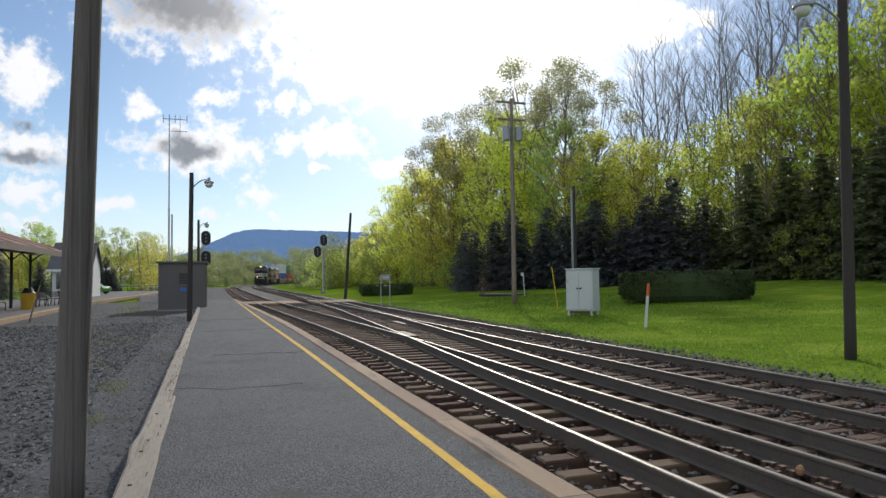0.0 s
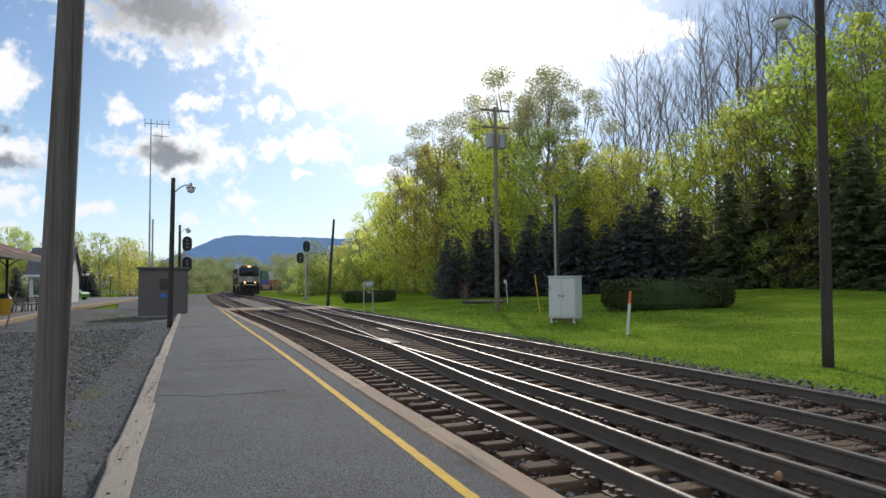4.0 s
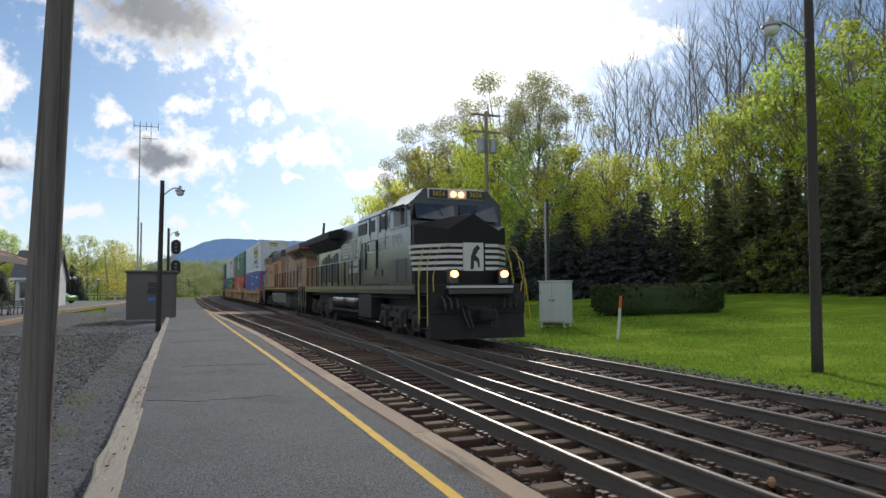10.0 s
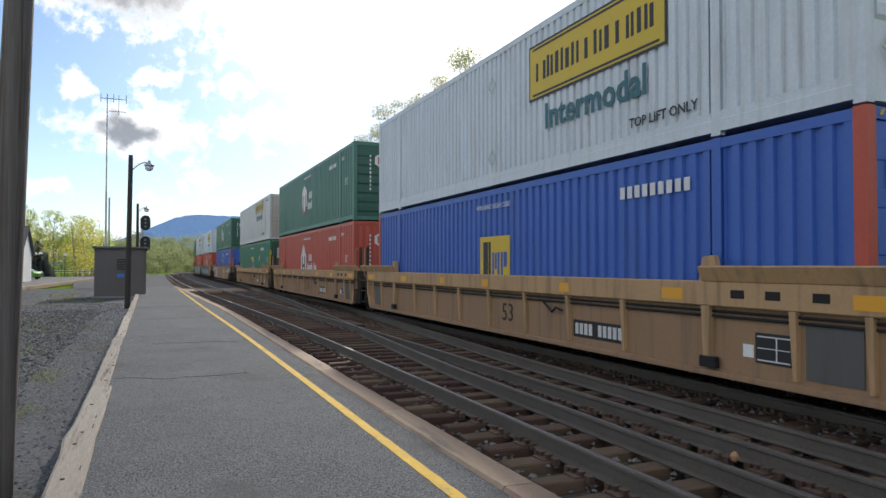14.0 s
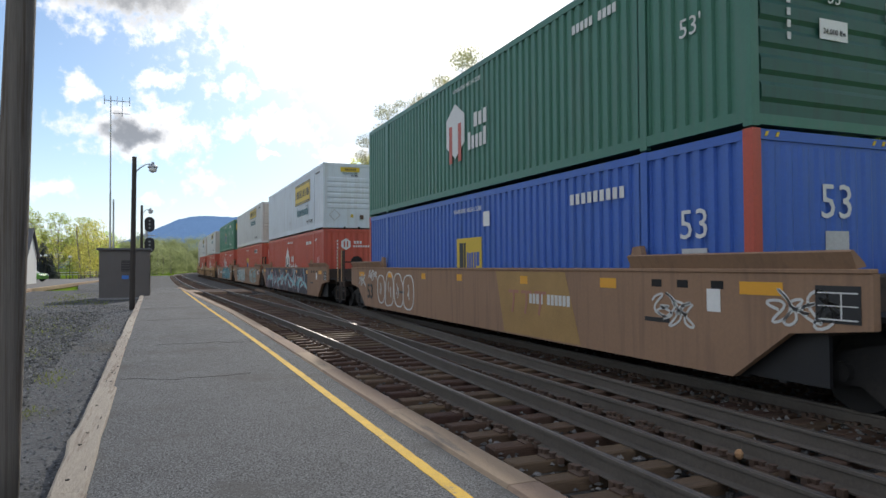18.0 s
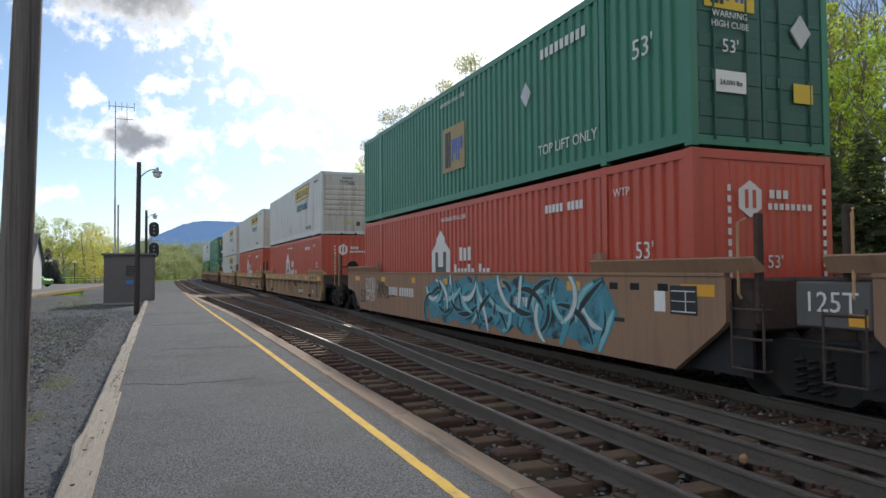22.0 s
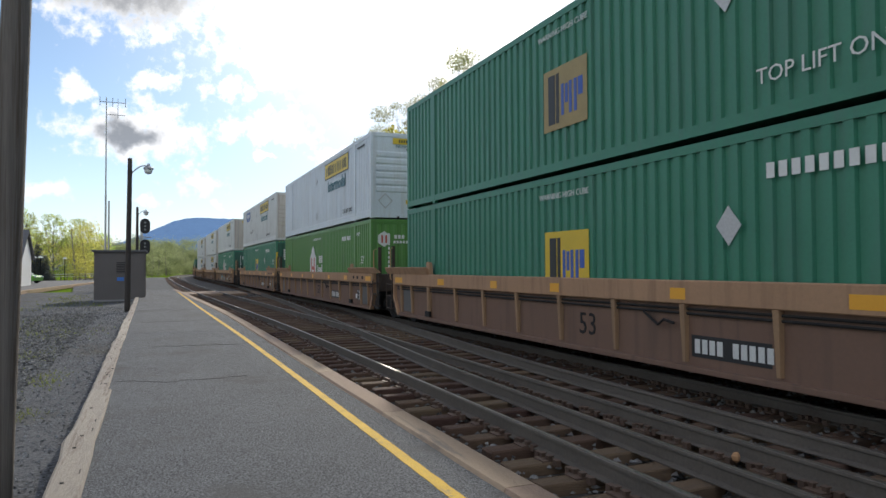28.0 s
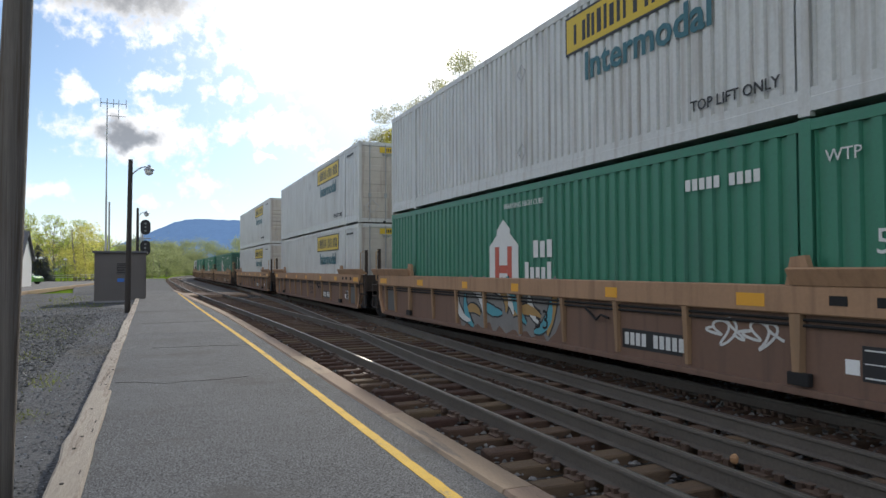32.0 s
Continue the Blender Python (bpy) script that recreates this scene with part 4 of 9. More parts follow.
st = thing("marker_stake", "white leaning marker stake with an orange top", "marker post", Matrix.Translation((14.4, 20.7, ground_z(14.4, 20.7))) @ pose(0, 0, 0, 0, 6, 0))
part("post", Shape().tube([(0, 0, -0.1), (0, 0, 1.12)], 0.055, sides=10), M["cabinet"], st)
part("orange_top", Shape().tube([(0, 0, 1.12), (0, 0, 1.53), (0, 0, 1.56)], 0.058, 0.05, sides=10), M["orange"], st)
st = thing("marker_stake", "thin leaning yellow marker stake in the grass", "marker post", Matrix.Translation((17.0, 32.2, ground_z(17.0, 32.2))) @ pose(0, 0, 0, 0, -8, 0))
part("rod", Shape().tube([(0, 0, -0.1), (0, 0, 2.2)], 0.03, sides=6), M["letter_yellow"], st)
st = thing("marker_stake", "thin white leaning rod with a small plate", "marker post", Matrix.Translation((22.5, 48.0, ground_z(22.5, 48.0))) @ pose(0, 0, 0, 0, -4, 0))
part("rod", Shape().tube([(0, 0, -0.1), (0, 0, 1.75)], 0.03, sides=6), M["white_paint"], st)
part("plate", Shape().box(-0.2, 0.05, -0.02, 0.02, 1.55, 1.8), M["white_paint"], st)
sg = thing("station_sign", "small grey sign on two metal posts", "sign", Matrix.Translation((10.0, 42.0, ground_z(10.0, 42.0))))
for x in (-0.28, 0.3):
    part("post", Shape().tube([(x, 0, -0.2), (x, 0, 2.1)], 0.03, sides=8), M["silver_paint"], sg)
pn = part("panel", Shape().box(-0.24, 0.32, -0.06, -0.03, 1.75, 2.1), M["steel"], sg)
for k in range(4):
    part("text_bar", Shape().box(-0.16 + k * 0.1, -0.09 + k * 0.1, -0.068, -0.062, 1.88, 1.96), M["white_paint"], pn)

# ---- plank crossing over the tracks at the platform end ----
cr = thing("plank_crossing", "worn brown plank walkway across the tracks", "crossing", kind="structure")
q = random.Random(5)
for x0, x1 in ((-1.55, -0.83), (-0.66, 0.66), (0.83, 2.2)):
    for k in range(8):
        y = 46.0 + k * 0.62
        c = track_a(y)
        part("plank", Shape().box(c + x0, c + x1, y, y + 0.6, -0.17, -0.02 + q.uniform(-0.008, 0.004), 0.01), M["curb"], cr)
for x0, x1 in ((-1.5, -0.83), (-0.66, 0.66), (0.83, 1.6)):
    for k in range(8):
        y = 46.0 + k * 0.62
        c = track_c(y)
        part("plank", Shape().box(c + x0, c + x1, y, y + 0.6, -0.17, -0.02 + q.uniform(-0.008, 0.004), 0.01), M["curb"], cr)

# ---- lane, low wall, station canopy and what stands there ----
LANE_W = 9.0


def wall_x(y):
    return -8.6 - 0.02 * (y - 30) if y < 60 else -9.2 + (y - 60) * 0.06


strip("lane", lambda y: wall_x(y) - LANE_W, lambda y: wall_x(y) - 0.3, spread(-30, 110, 50), -0.02, 0.3, M["asphalt_lane"], "pale grey paved lane in front of the station", "pavement")
lw = thing("low_wall", "low tan stone wall along the lane", "low wall", kind="structure")
y = 4.0
q = random.Random(11)
while y < 108:
    n = q.uniform(1.0, 1.5)
    x = wall_x(y)
    s = Shape().box(-0.3, 0.0, 0.008, n - 0.008, -0.3, 0.02 + q.uniform(-0.01, 0.012), 0.02)
    part("stone", s, M["brick_edge"], lw, m=Matrix.Translation((x, y, 0)) @ Matrix.Rotation(math.atan2(-(wall_x(y + n) - x), n), 4, "Z"))
    y += n

# canopy: long shed roof on dark posts, bracketed eaves
cn = thing("station_canopy", "open station canopy with a rusty red roof on dark posts", "canopy", Matrix.Translation((-12.8, 30.0, 0)))
roof = Shape().loft([[(-6.2, y, 4.1), (-2.2, y, 5.2), (-2.0, y, 5.2), (2.9, y, 3.55), (2.9, y, 3.4), (-2.1, y, 5.0), (-6.2, y, 3.95)] for y in (-14, 23.5)])
part("roof", roof, M["roof_red"], cn)
for k in range(9):
    y = -13.5 + k * 4.6
    part("roof_seam", Shape().tube([(-6.15, y, 4.13), (-2.1, y, 5.24)], 0.04, sides=4).tube([(-2.1, y, 5.24), (2.85, y, 3.58)], 0.04, sides=4), M["roof_red"], cn)
part("fascia", Shape().box(2.85, 2.95, -14, 23.52, 3.2, 3.56), M["canopy_wood"], cn)
part("end_fascia", Shape().loft([[(-6.2, y, 3.75), (-2.1, y, 4.8), (2.9, y, 3.2), (2.9, y, 3.48), (-2.1, y, 5.1), (-6.2, y, 4.02)] for y in (23.5, 23.62)]), M["canopy_wood"], cn)
part("ceiling_boards", Shape().loft([[(-6.1, y, 3.87), (-2.1, y, 4.94), (2.85, y, 3.34), (2.85, y, 3.3), (-2.1, y, 4.88), (-6.1, y, 3.81)] for y in (-14, 23.5)]), M["canopy_wood"], cn)
for k in range(9):
    y = -13 + k * 4.4
    for x in (0.7, -4.4):
        part("post", Shape().tube([(x, y, -0.02), (x, y, 4.0)], 0.09, sides=10), M["black_metal"], cn)
        part("bracket", Shape().tube([(x, y, 2.9), (x + 0.5, y, 3.35), (x + 1.2, y, 3.6)], 0.045, sides=6), M["black_metal"], cn)
        part("bracket", Shape().tube([(x, y, 2.9), (x - 0.5, y, 3.5), (x - 0.9, y, 4.1)], 0.045, sides=6), M["black_metal"], cn)
    part("rafter", Shape().tube([(-6.0, y, 3.85), (-2.1, y, 4.86)], 0.06, sides=4), M["canopy_wood"], cn)
    part("rafter", Shape().tube([(-2.1, y, 4.86), (2.8, y, 3.28)], 0.06, sides=4), M["canopy_wood"], cn)
part("eave_beam", Shape().box(0.6, 0.8, -14, 23.4, 3.42, 3.68), M["canopy_wood"], cn)
part("eave_beam", Shape().box(-4.5, -4.3, -14, 23.4, 3.42, 3.68), M["canopy_wood"], cn)
for k in range(4):
    y = 2 + k * 5.2
    part("railing", Shape().tube([(-3.8, y, 0.0), (-3.8, y, 1.0), (-3.8, y + 4.4, 1.0), (-3.8, y + 4.4, 0.0)], 0.03, sides=6), M["silver_paint"], cn)
hs = thing("station_house", "white clapboard station house with a grey roof", "house", Matrix.Translation((-13.3, 75.0, -0.05)))
part("wall", Shape().box(-2.2, 1.15, 0, 6, 0, 2.95), M["white_paint"], hs)
for k in range(16):
    part("clapboard", Shape().box(-2.2, 1.17, -0.03, 0.0, -0.1 + k * 0.18, 0.07 + k * 0.18), M["white_paint"], hs)
part("gable", Shape().prism([(0.0, 2.95), (6.0, 2.95), (3.0, 5.3)], "x", -2.2, 1.15), M["white_paint"], hs)
part("roof", Shape().prism([(-0.6, 2.62), (3.0, 5.4), (6.6, 2.62), (6.6, 2.78), (3.0, 5.58), (-0.6, 2.78)], "x", -2.6, 1.4), M["roof_grey"], hs)
part("eave_board", Shape().box(-2.6, 1.4, -0.66, -0.605, 2.58, 2.8), M["white_paint"], hs)
for x in (-1.35, 0.3):
    w = part("window", Shape().box(x - 0.4, x + 0.4, -0.06, -0.03, 0.95, 2.2), M["glass"], hs)
    part("frame", Shape().box(x - 0.5, x + 0.5, -0.075, -0.062, 0.85, 0.95).box(x - 0.5, x + 0.5, -0.075, -0.062, 2.2, 2.32).box(x - 0.5, x - 0.4, -0.075, -0.062, 0.95, 2.2).box(x + 0.4, x + 0.5, -0.075, -0.062, 0.95, 2.2), M["canopy_wood"], w)
lp = thing("sign_post", "thin grey post leaning beside the low wall", "post", Matrix.Translation((-7.95, 34.2, -0.22)) @ pose(0, 0, 0, 0, 14, 0))
part("post", Shape().tube([(0, 0, -0.1), (0, 0, 1.7)], 0.035, sides=8), M["pole_wood"], lp)
cd = thing("trash_can", "bright yellow trash can with a dark lid", "trash can", Matrix.Translation((-10.65, 45.5, -0.02)))
part("bin", Shape().tube([(0, 0, 0), (0, 0, 0.95)], 0.36, 0.38, 18), M["can_yellow"], cd)
part("lid", Shape().tube([(0, 0, 0.95), (0, 0, 1.05), (0, 0, 1.25)], 0.39, 0.2, 18), M["black_metal"], cd)


def bench(x, y, turn):
    b = thing("bench", "dark slatted station bench beside the canopy", "bench", Matrix.Translation((x, y, -0.02)) @ Matrix.Rotation(radians(turn), 4, "Z"), "benches by the canopy")
    for k in range(4):
        part("slat", Shape().box(-0.75, 0.75, -0.24 + k * 0.12, -0.15 + k * 0.12, 0.43, 0.46), M["pole_dark"], b)
    for k in range(3):
        part("back_slat", Shape().box(-0.75, 0.75, 0.26 + k * 0.03, 0.29 + k * 0.03, 0.55 + k * 0.13, 0.64 + k * 0.13), M["pole_dark"], b)
    for sx in (-0.65, 0.65):
        part("end_frame", Shape().tube([(sx, -0.25, 0), (sx, -0.22, 0.45), (sx, 0.25, 0.45), (sx, 0.36, 0.95)], 0.035, sides=6).tube([(sx, 0.25, 0.45), (sx, 0.3, 0)], 0.035, sides=6), M["black_metal"], b)


for x, y, r in ((-11.0, 49.0, 80), (-10.8, 51.0, 85), (-10.5, 53.0, 80), (-11.8, 44.0, 90), (-10.3, 55.0, 70), (-12.4, 41.5, 90)):
    bench(x, y, r)
# rail fence of the lane, far off
fn = thing("rail_fence", "low white rail fence along the far lane", "fence")
for k in range(9):
    x, y = -15.5 + k * 0.75, 118 + k * 1.0
    part("post", Shape().box(x - 0.06, x + 0.06, y - 0.06, y + 0.06, -0.4, 0.9), M["canopy_wood"], fn)
for z in (0.45, 0.8):
    part("rail", Shape().tube([(-15.5, 118, z), (-9.5, 126, z)], 0.06, sides=6), M["white_paint"], fn)


def car(x, y, turn):
    c = thing("parked_car", "small bright green hatchback parked on the lane", "car", Matrix.Translation((x, y, -0.02)) @ Matrix.Rotation(radians(turn), 4, "Z"))
    low = [(-2.0, 0.3), (2.0, 0.3), (2.05, 0.7), (1.9, 0.9), (1.0, 1.0), (0.3, 1.45), (-1.2, 1.5), (-1.85, 1.05), (-2.05, 0.85)]
    part("body", Shape().prism(low, "y", -0.85, 0.85), M["car_green"], c)
    for s_ in (-1, 1):
        part("side_window", Shape().prism([(0.85, 1.02), (0.28, 1.38), (-1.1, 1.42), (-1.5, 1.05)], "y", *sorted((s_ * 0.85, s_ * 0.862))), M["glass"], c)
        for wx in (-1.25, 1.3):
            w = part("wheel", Shape().disc((wx, s_ * 0.8, 0.31), (0, 1, 0), 0.31, 0.2, 18), M["black_metal"], c)
            part("rim", Shape().disc((wx, s_ * 0.91, 0.31), (0, 1, 0), 0.19, 0.02, 14), M["silver_paint"], w)
        part("headlight", Shape().box(1.93, 2.04, *sorted((s_ * 0.5, s_ * 0.8)), 0.68, 0.82), M["lamp_glass"], c)
    part("windscreen", Shape().add([(1.02, -0.75, 1.01), (1.02, 0.75, 1.01), (0.36, 0.68, 1.43), (0.36, -0.68, 1.43)], [(0, 1, 2, 3)]).add([(1.0, -0.75, 0.99), (1.0, 0.75, 0.99), (0.34, 0.68, 1.41), (0.34, -0.68, 1.41)], [(0, 3, 2, 1)]), M["glass"], c)


car(-14.6, 91.0, -25)
hut = thing("red_roofed_hut", "small hut with a red roof by the lane", "hut", Matrix.Translation((-20.0, 118.0, -0.2)))
part("wall", Shape().box(-1.5, 1.5, 0, 3, 0, 2.2), M["canopy_wood"], hut)
part("roof", Shape().prism([(-1.9, 2.1), (0, 3.2), (1.9, 2.1), (1.9, 2.2), (0, 3.35), (-1.9, 2.2)], "y", -0.3, 3.3), M["red_paint"], hut)
for x, y, h in ((-14.0, 100, 3.2), (-15.8, 108, 3.3), (-16.8, 96, 3.4), (-12.6, 112, 3.2), (-18.2, 88, 3.5)):
    l = thing("lane_lamp", "thin lane lamp with a white shade", "street lamp", Matrix.Translation((x, y, -0.1)), "lamps along the lane")
    part("pole", Shape().tube([(0, 0, 0), (0, 0, h)], 0.05, sides=6), M["black_metal"], l)
    part("shade", Shape().tube([(0, 0, h - 0.05), (0, 0, h + 0.22)], 0.3, 0.12, 12), M["lamp_glass"], l)

# ---- the freight train ----
SPEED, HEAD_Y, HEAD_T = 15.3, 12.03, 10.5
def on_rail(s, half):
    """Pose of a vehicle whose middle is s along the line and whose trucks stand half a length either way."""
    a, b = Vector((track_c(s - half), s - half, 0)), Vector((track_c(s + half), s + half, 0))
    d = b - a
    return Matrix.Translation((a + b) / 2) @ Matrix.Rotation(math.atan2(-d.x, d.y), 4, "Z")


def path_y(s):
    """Way along the line to y, so that far cars keep their spacing on the bend."""
    if s <= 120:
        return s
    y = s
    for _ in range(4):
        d = y - 120
        y = s - d**3 / (6 * 480.0**2)
    return y


RIDES = []


def ride(ob, offset, half, z=0.0, turned=0.0):
    """Notes a thing that travels with the train, its middle offset metres behind the headlights."""
    RIDES.append((ob, offset, half, z, turned))
    m = on_rail(path_y(HEAD_Y + SPEED * HEAD_T + offset), half)
    ob.matrix_basis = m @ pose(0, 0, z, 0, 0, turned)


L53, W53, H53 = 16.15, 2.59, 2.87


def corrugated(s, x, y0, y1, z0, z1, depth, pitch, out, flat=0.55):
    """A wall of vertical ribs in the plane x; out is the way it faces."""
    n = max(1, round((y1 - y0) / pitch))
    p = (y1 - y0) / n
    prof = []
    for k in range(n):
        a = y0 + k * p
        prof += [(a, 0), (a + flat * p, 0), (a + (flat + 0.1) * p, 1), (a + 0.9 * p, 1)]
    prof.append((y1, 0))
    s.loft([[(x - out * depth * d, a, z) for a, d in prof] for z in (z0, z1)], caps=False, closed=False)


def make_container(colour, doors_near=False, label="", pale=False):
    """A 53-foot box; the near end (negative y) has ribs across it or a pair of doors."""
    c = M[colour]
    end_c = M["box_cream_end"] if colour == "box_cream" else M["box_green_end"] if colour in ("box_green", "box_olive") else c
    ribs, deep = (0.205, 0.05) if pale else (0.25, 0.055)
    box = thing("shipping_container", label, "shipping container")
    hx, hy = W53 / 2, L53 / 2
    core = Shape().box(-hx + 0.05, hx - 0.05, -hy + 0.08, hy - 0.08, 0.1, H53 - 0.06)
    part("inner_body", core, c, box)
    for side in (-1, 1):
        w = Shape()
        x = side * (hx - 0.008)
        for a, b in ((-hy + 0.14, -6.21), (-5.98, 5.98), (6.21, hy - 0.14)):
            corrugated(w, x, a, b, 0.3 if pale else 0.2, H53 - 0.13, deep, ribs, side, 0.58 if pale else 0.46)
        part("side_wall", w, c, box)
        r = Shape()
        r.box(side * hx - 0.045, side * hx + 0.0 if side < 0 else side * hx, -hy, hy, H53 - 0.13, H53 - 0.01) if side > 0 else r.box(-hx, -hx + 0.045, -hy, hy, H53 - 0.13, H53 - 0.01)
        part("top_rail", r, c, box)
        rail_ = [(0.06, 0.05), (0.0, 0.05), (0.0, 0.2), (0.012, 0.21), (0.012, 0.31), (0.06, 0.31)] if pale else [(0.06, 0.05), (0.0, 0.05), (0.0, 0.2), (0.06, 0.2)]
        r = Shape().prism([(side * (hx - d), z) for d, z in rail_], "y", -hy + 0.142, hy - 0.142)
        part("bottom_rail", r, c, box)
        for y in (-6.095, 6.095):
            p = Shape().box(*((hx - 0.08, hx + 0.004) if side > 0 else (-hx - 0.004, -hx + 0.08)), y - 0.075, y + 0.075, 0, H53)
            part("lifting_post", p, c, box)
    roof = Shape().box(-hx + 0.02, hx - 0.02, -hy + 0.02, hy - 0.02, H53 - 0.05, H53 - 0.012)
    part("roof", roof, c, box)
    for y in (-1, 1):
        e = Shape()
        yy = y * hy
        if y < 0 and doors_near:
            for sx in (-1, 1):
                d = Shape()
                x0, x1 = (0.012, hx - 0.1) if sx > 0 else (-hx + 0.1, -0.012)
                d.box(x0, x1, yy + 0.02, yy + 0.075, 0.16, H53 - 0.14, 0.01)
                for k in range(5):
                    z = 0.4 + k * 0.48
                    d.box(x0 + 0.05, x1 - 0.05, yy + 0.008, yy + 0.03, z, z + 0.2, 0.012)
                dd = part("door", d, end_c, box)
                for xx in (x0 + 0.3, x1 - 0.3):
                    rods = Shape().tube([(xx, yy - 0.012, 0.1), (xx, yy - 0.012, H53 - 0.08)], 0.018, sides=6)
                    rods.box(xx - 0.05, xx + 0.05, yy - 0.02, yy + 0.03, 0.9, 1.05)
                    part("lock_rod", rods, end_c if colour == "box_green" else M["steel"], dd, "painted locking rod" if colour == "box_green" else "galvanised locking rod")
        else:
            e.box(-hx + 0.12, hx - 0.12, min(yy, yy - y * 0.06) + (0.03 if y < 0 else 0.0), max(yy, yy - y * 0.06) - (0.0 if y < 0 else 0.03), 0.15, H53 - 0.13)
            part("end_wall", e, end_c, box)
            if y < 0 and pale:
                for k in range(6):
                    z = 0.86 + k * 0.235
                    part("end_rib", Shape().loft([[(x, yy + 0.031, z), (x, yy + 0.002, z + 0.05), (x, yy + 0.002, z + 0.17), (x, yy + 0.031, z + 0.215)] for x in (-hx + 0.18, hx - 0.18)]), end_c, box)
            elif y < 0 and colour == "box_olive":
                for k in range(7):
                    z = 0.3 + k * 0.335
                    part("end_rib", Shape().loft([[(x, yy + 0.031, z), (x, yy + 0.002, z + 0.06), (x, yy + 0.002, z + 0.2), (x, yy + 0.031, z + 0.26)] for x in (-hx + 0.16, hx - 0.16)]), end_c, box)
            elif y < 0:
                for k in range(8):
                    x = -hx + 0.2 + k * (2 * hx - 0.4 - 0.2) / 7
                    part("end_rib", Shape().loft([[(x, yy + 0.031, z), (x + 0.05, yy + 0.003, z), (x + 0.15, yy + 0.003, z), (x + 0.2, yy + 0.031, z)] for z in (0.2, H53 - 0.18)]), end_c, box)
        fr = Shape()
        for sx in (-1, 1):
            x0, x1 = (hx - 0.12, hx + 0.002) if sx > 0 else (-hx - 0.002, -hx + 0.12)
            fr.box(x0, x1, *((yy, yy + 0.14) if y < 0 else (yy - 0.14, yy)), 0.0, H53)
        fr.box(-hx + 0.12, hx - 0.12, *((yy + 0.003, yy + 0.1) if y < 0 else (yy - 0.1, yy - 0.003)), H53 - 0.13, H53 - 0.004)
        fr.box(-hx + 0.12, hx - 0.12, *((yy + 0.003, yy + 0.1) if y < 0 else (yy - 0.1, yy - 0.003)), 0.02, 0.15)
        part("end_frame", fr, c, box)
    return box


def split_part(name, shape, material, parent, n=8):
    """Each run of n corners of the shape becomes a part of its own."""
    for k in range(0, len(shape.v), n):
        one = Shape()
        one.v = shape.v[k:k + n]
        one.f = [tuple(i - k for i in f) for f in shape.f if k <= min(f) < k + n]
        part(name, one, material, parent)


def side_panel(box, y, z, w, h, material, name="panel", proud=0.006, label=""):
    """A flat patch of paint on the side that faces the platform."""
    s = Shape().box(-W53 / 2 - proud - 0.004, -W53 / 2 - proud + 0.002, y - w / 2, y + w / 2, z - h / 2, z + h / 2)
    return part(name, s, material, box, label)


def side_text(box, text, y, z, size, material, bold=0.0):
    # letters read from the platform: their right is towards the near end
    m = Matrix.Translation((-W53 / 2 - 0.012, y, z)) @ Matrix(((0, 0, -1, 0), (-1, 0, 0, 0), (0, 1, 0, 0), (0, 0, 0, 1)))
    return lettering(text, size, material, box, m, bold=bold)


def end_text(box, text, x, z, size, material):
    m = Matrix.Translation((x, -L53 / 2 - 0.012, z)) @ Matrix(((1, 0, 0, 0), (0, 0, -1, 0), (0, 1, 0, 0), (0, 0, 0, 1)))
    return lettering(text, size, material, box, m)


def end_panel(box, x, z, w, h, material, name="panel", proud=0.006):
    s = Shape().box(x - w / 2, x + w / 2, -L53 / 2 - proud - 0.004, -L53 / 2 - proud + 0.002, z - h / 2, z + h / 2)
    return part(name, s, material, box)


def diamond(box, y, z, r, material, end=False):
    """A thin placard frame standing on its corner."""
    holder = Shape()
    for (a0, b0), (a1, b1) in (((0, 1), (1, 0)), ((1, 0), (0, -1)), ((0, -1), (-1, 0)), ((-1, 0), (0, 1))):
        q = [(y + a0 * r, z + b0 * r), (y + a1 * r, z + b1 * r), (y + a1 * r * 0.86, z + b1 * r * 0.86), (y + a0 * r * 0.86, z + b0 * r * 0.86)]
        if end:
            holder.prism(q, "y", -L53 / 2 - 0.018, -L53 / 2 - 0.006)
        else:
            holder.prism(q, "x", -W53 / 2 - 0.018, -W53 / 2 - 0.006)
    return part("placard_holder", holder, material, box)


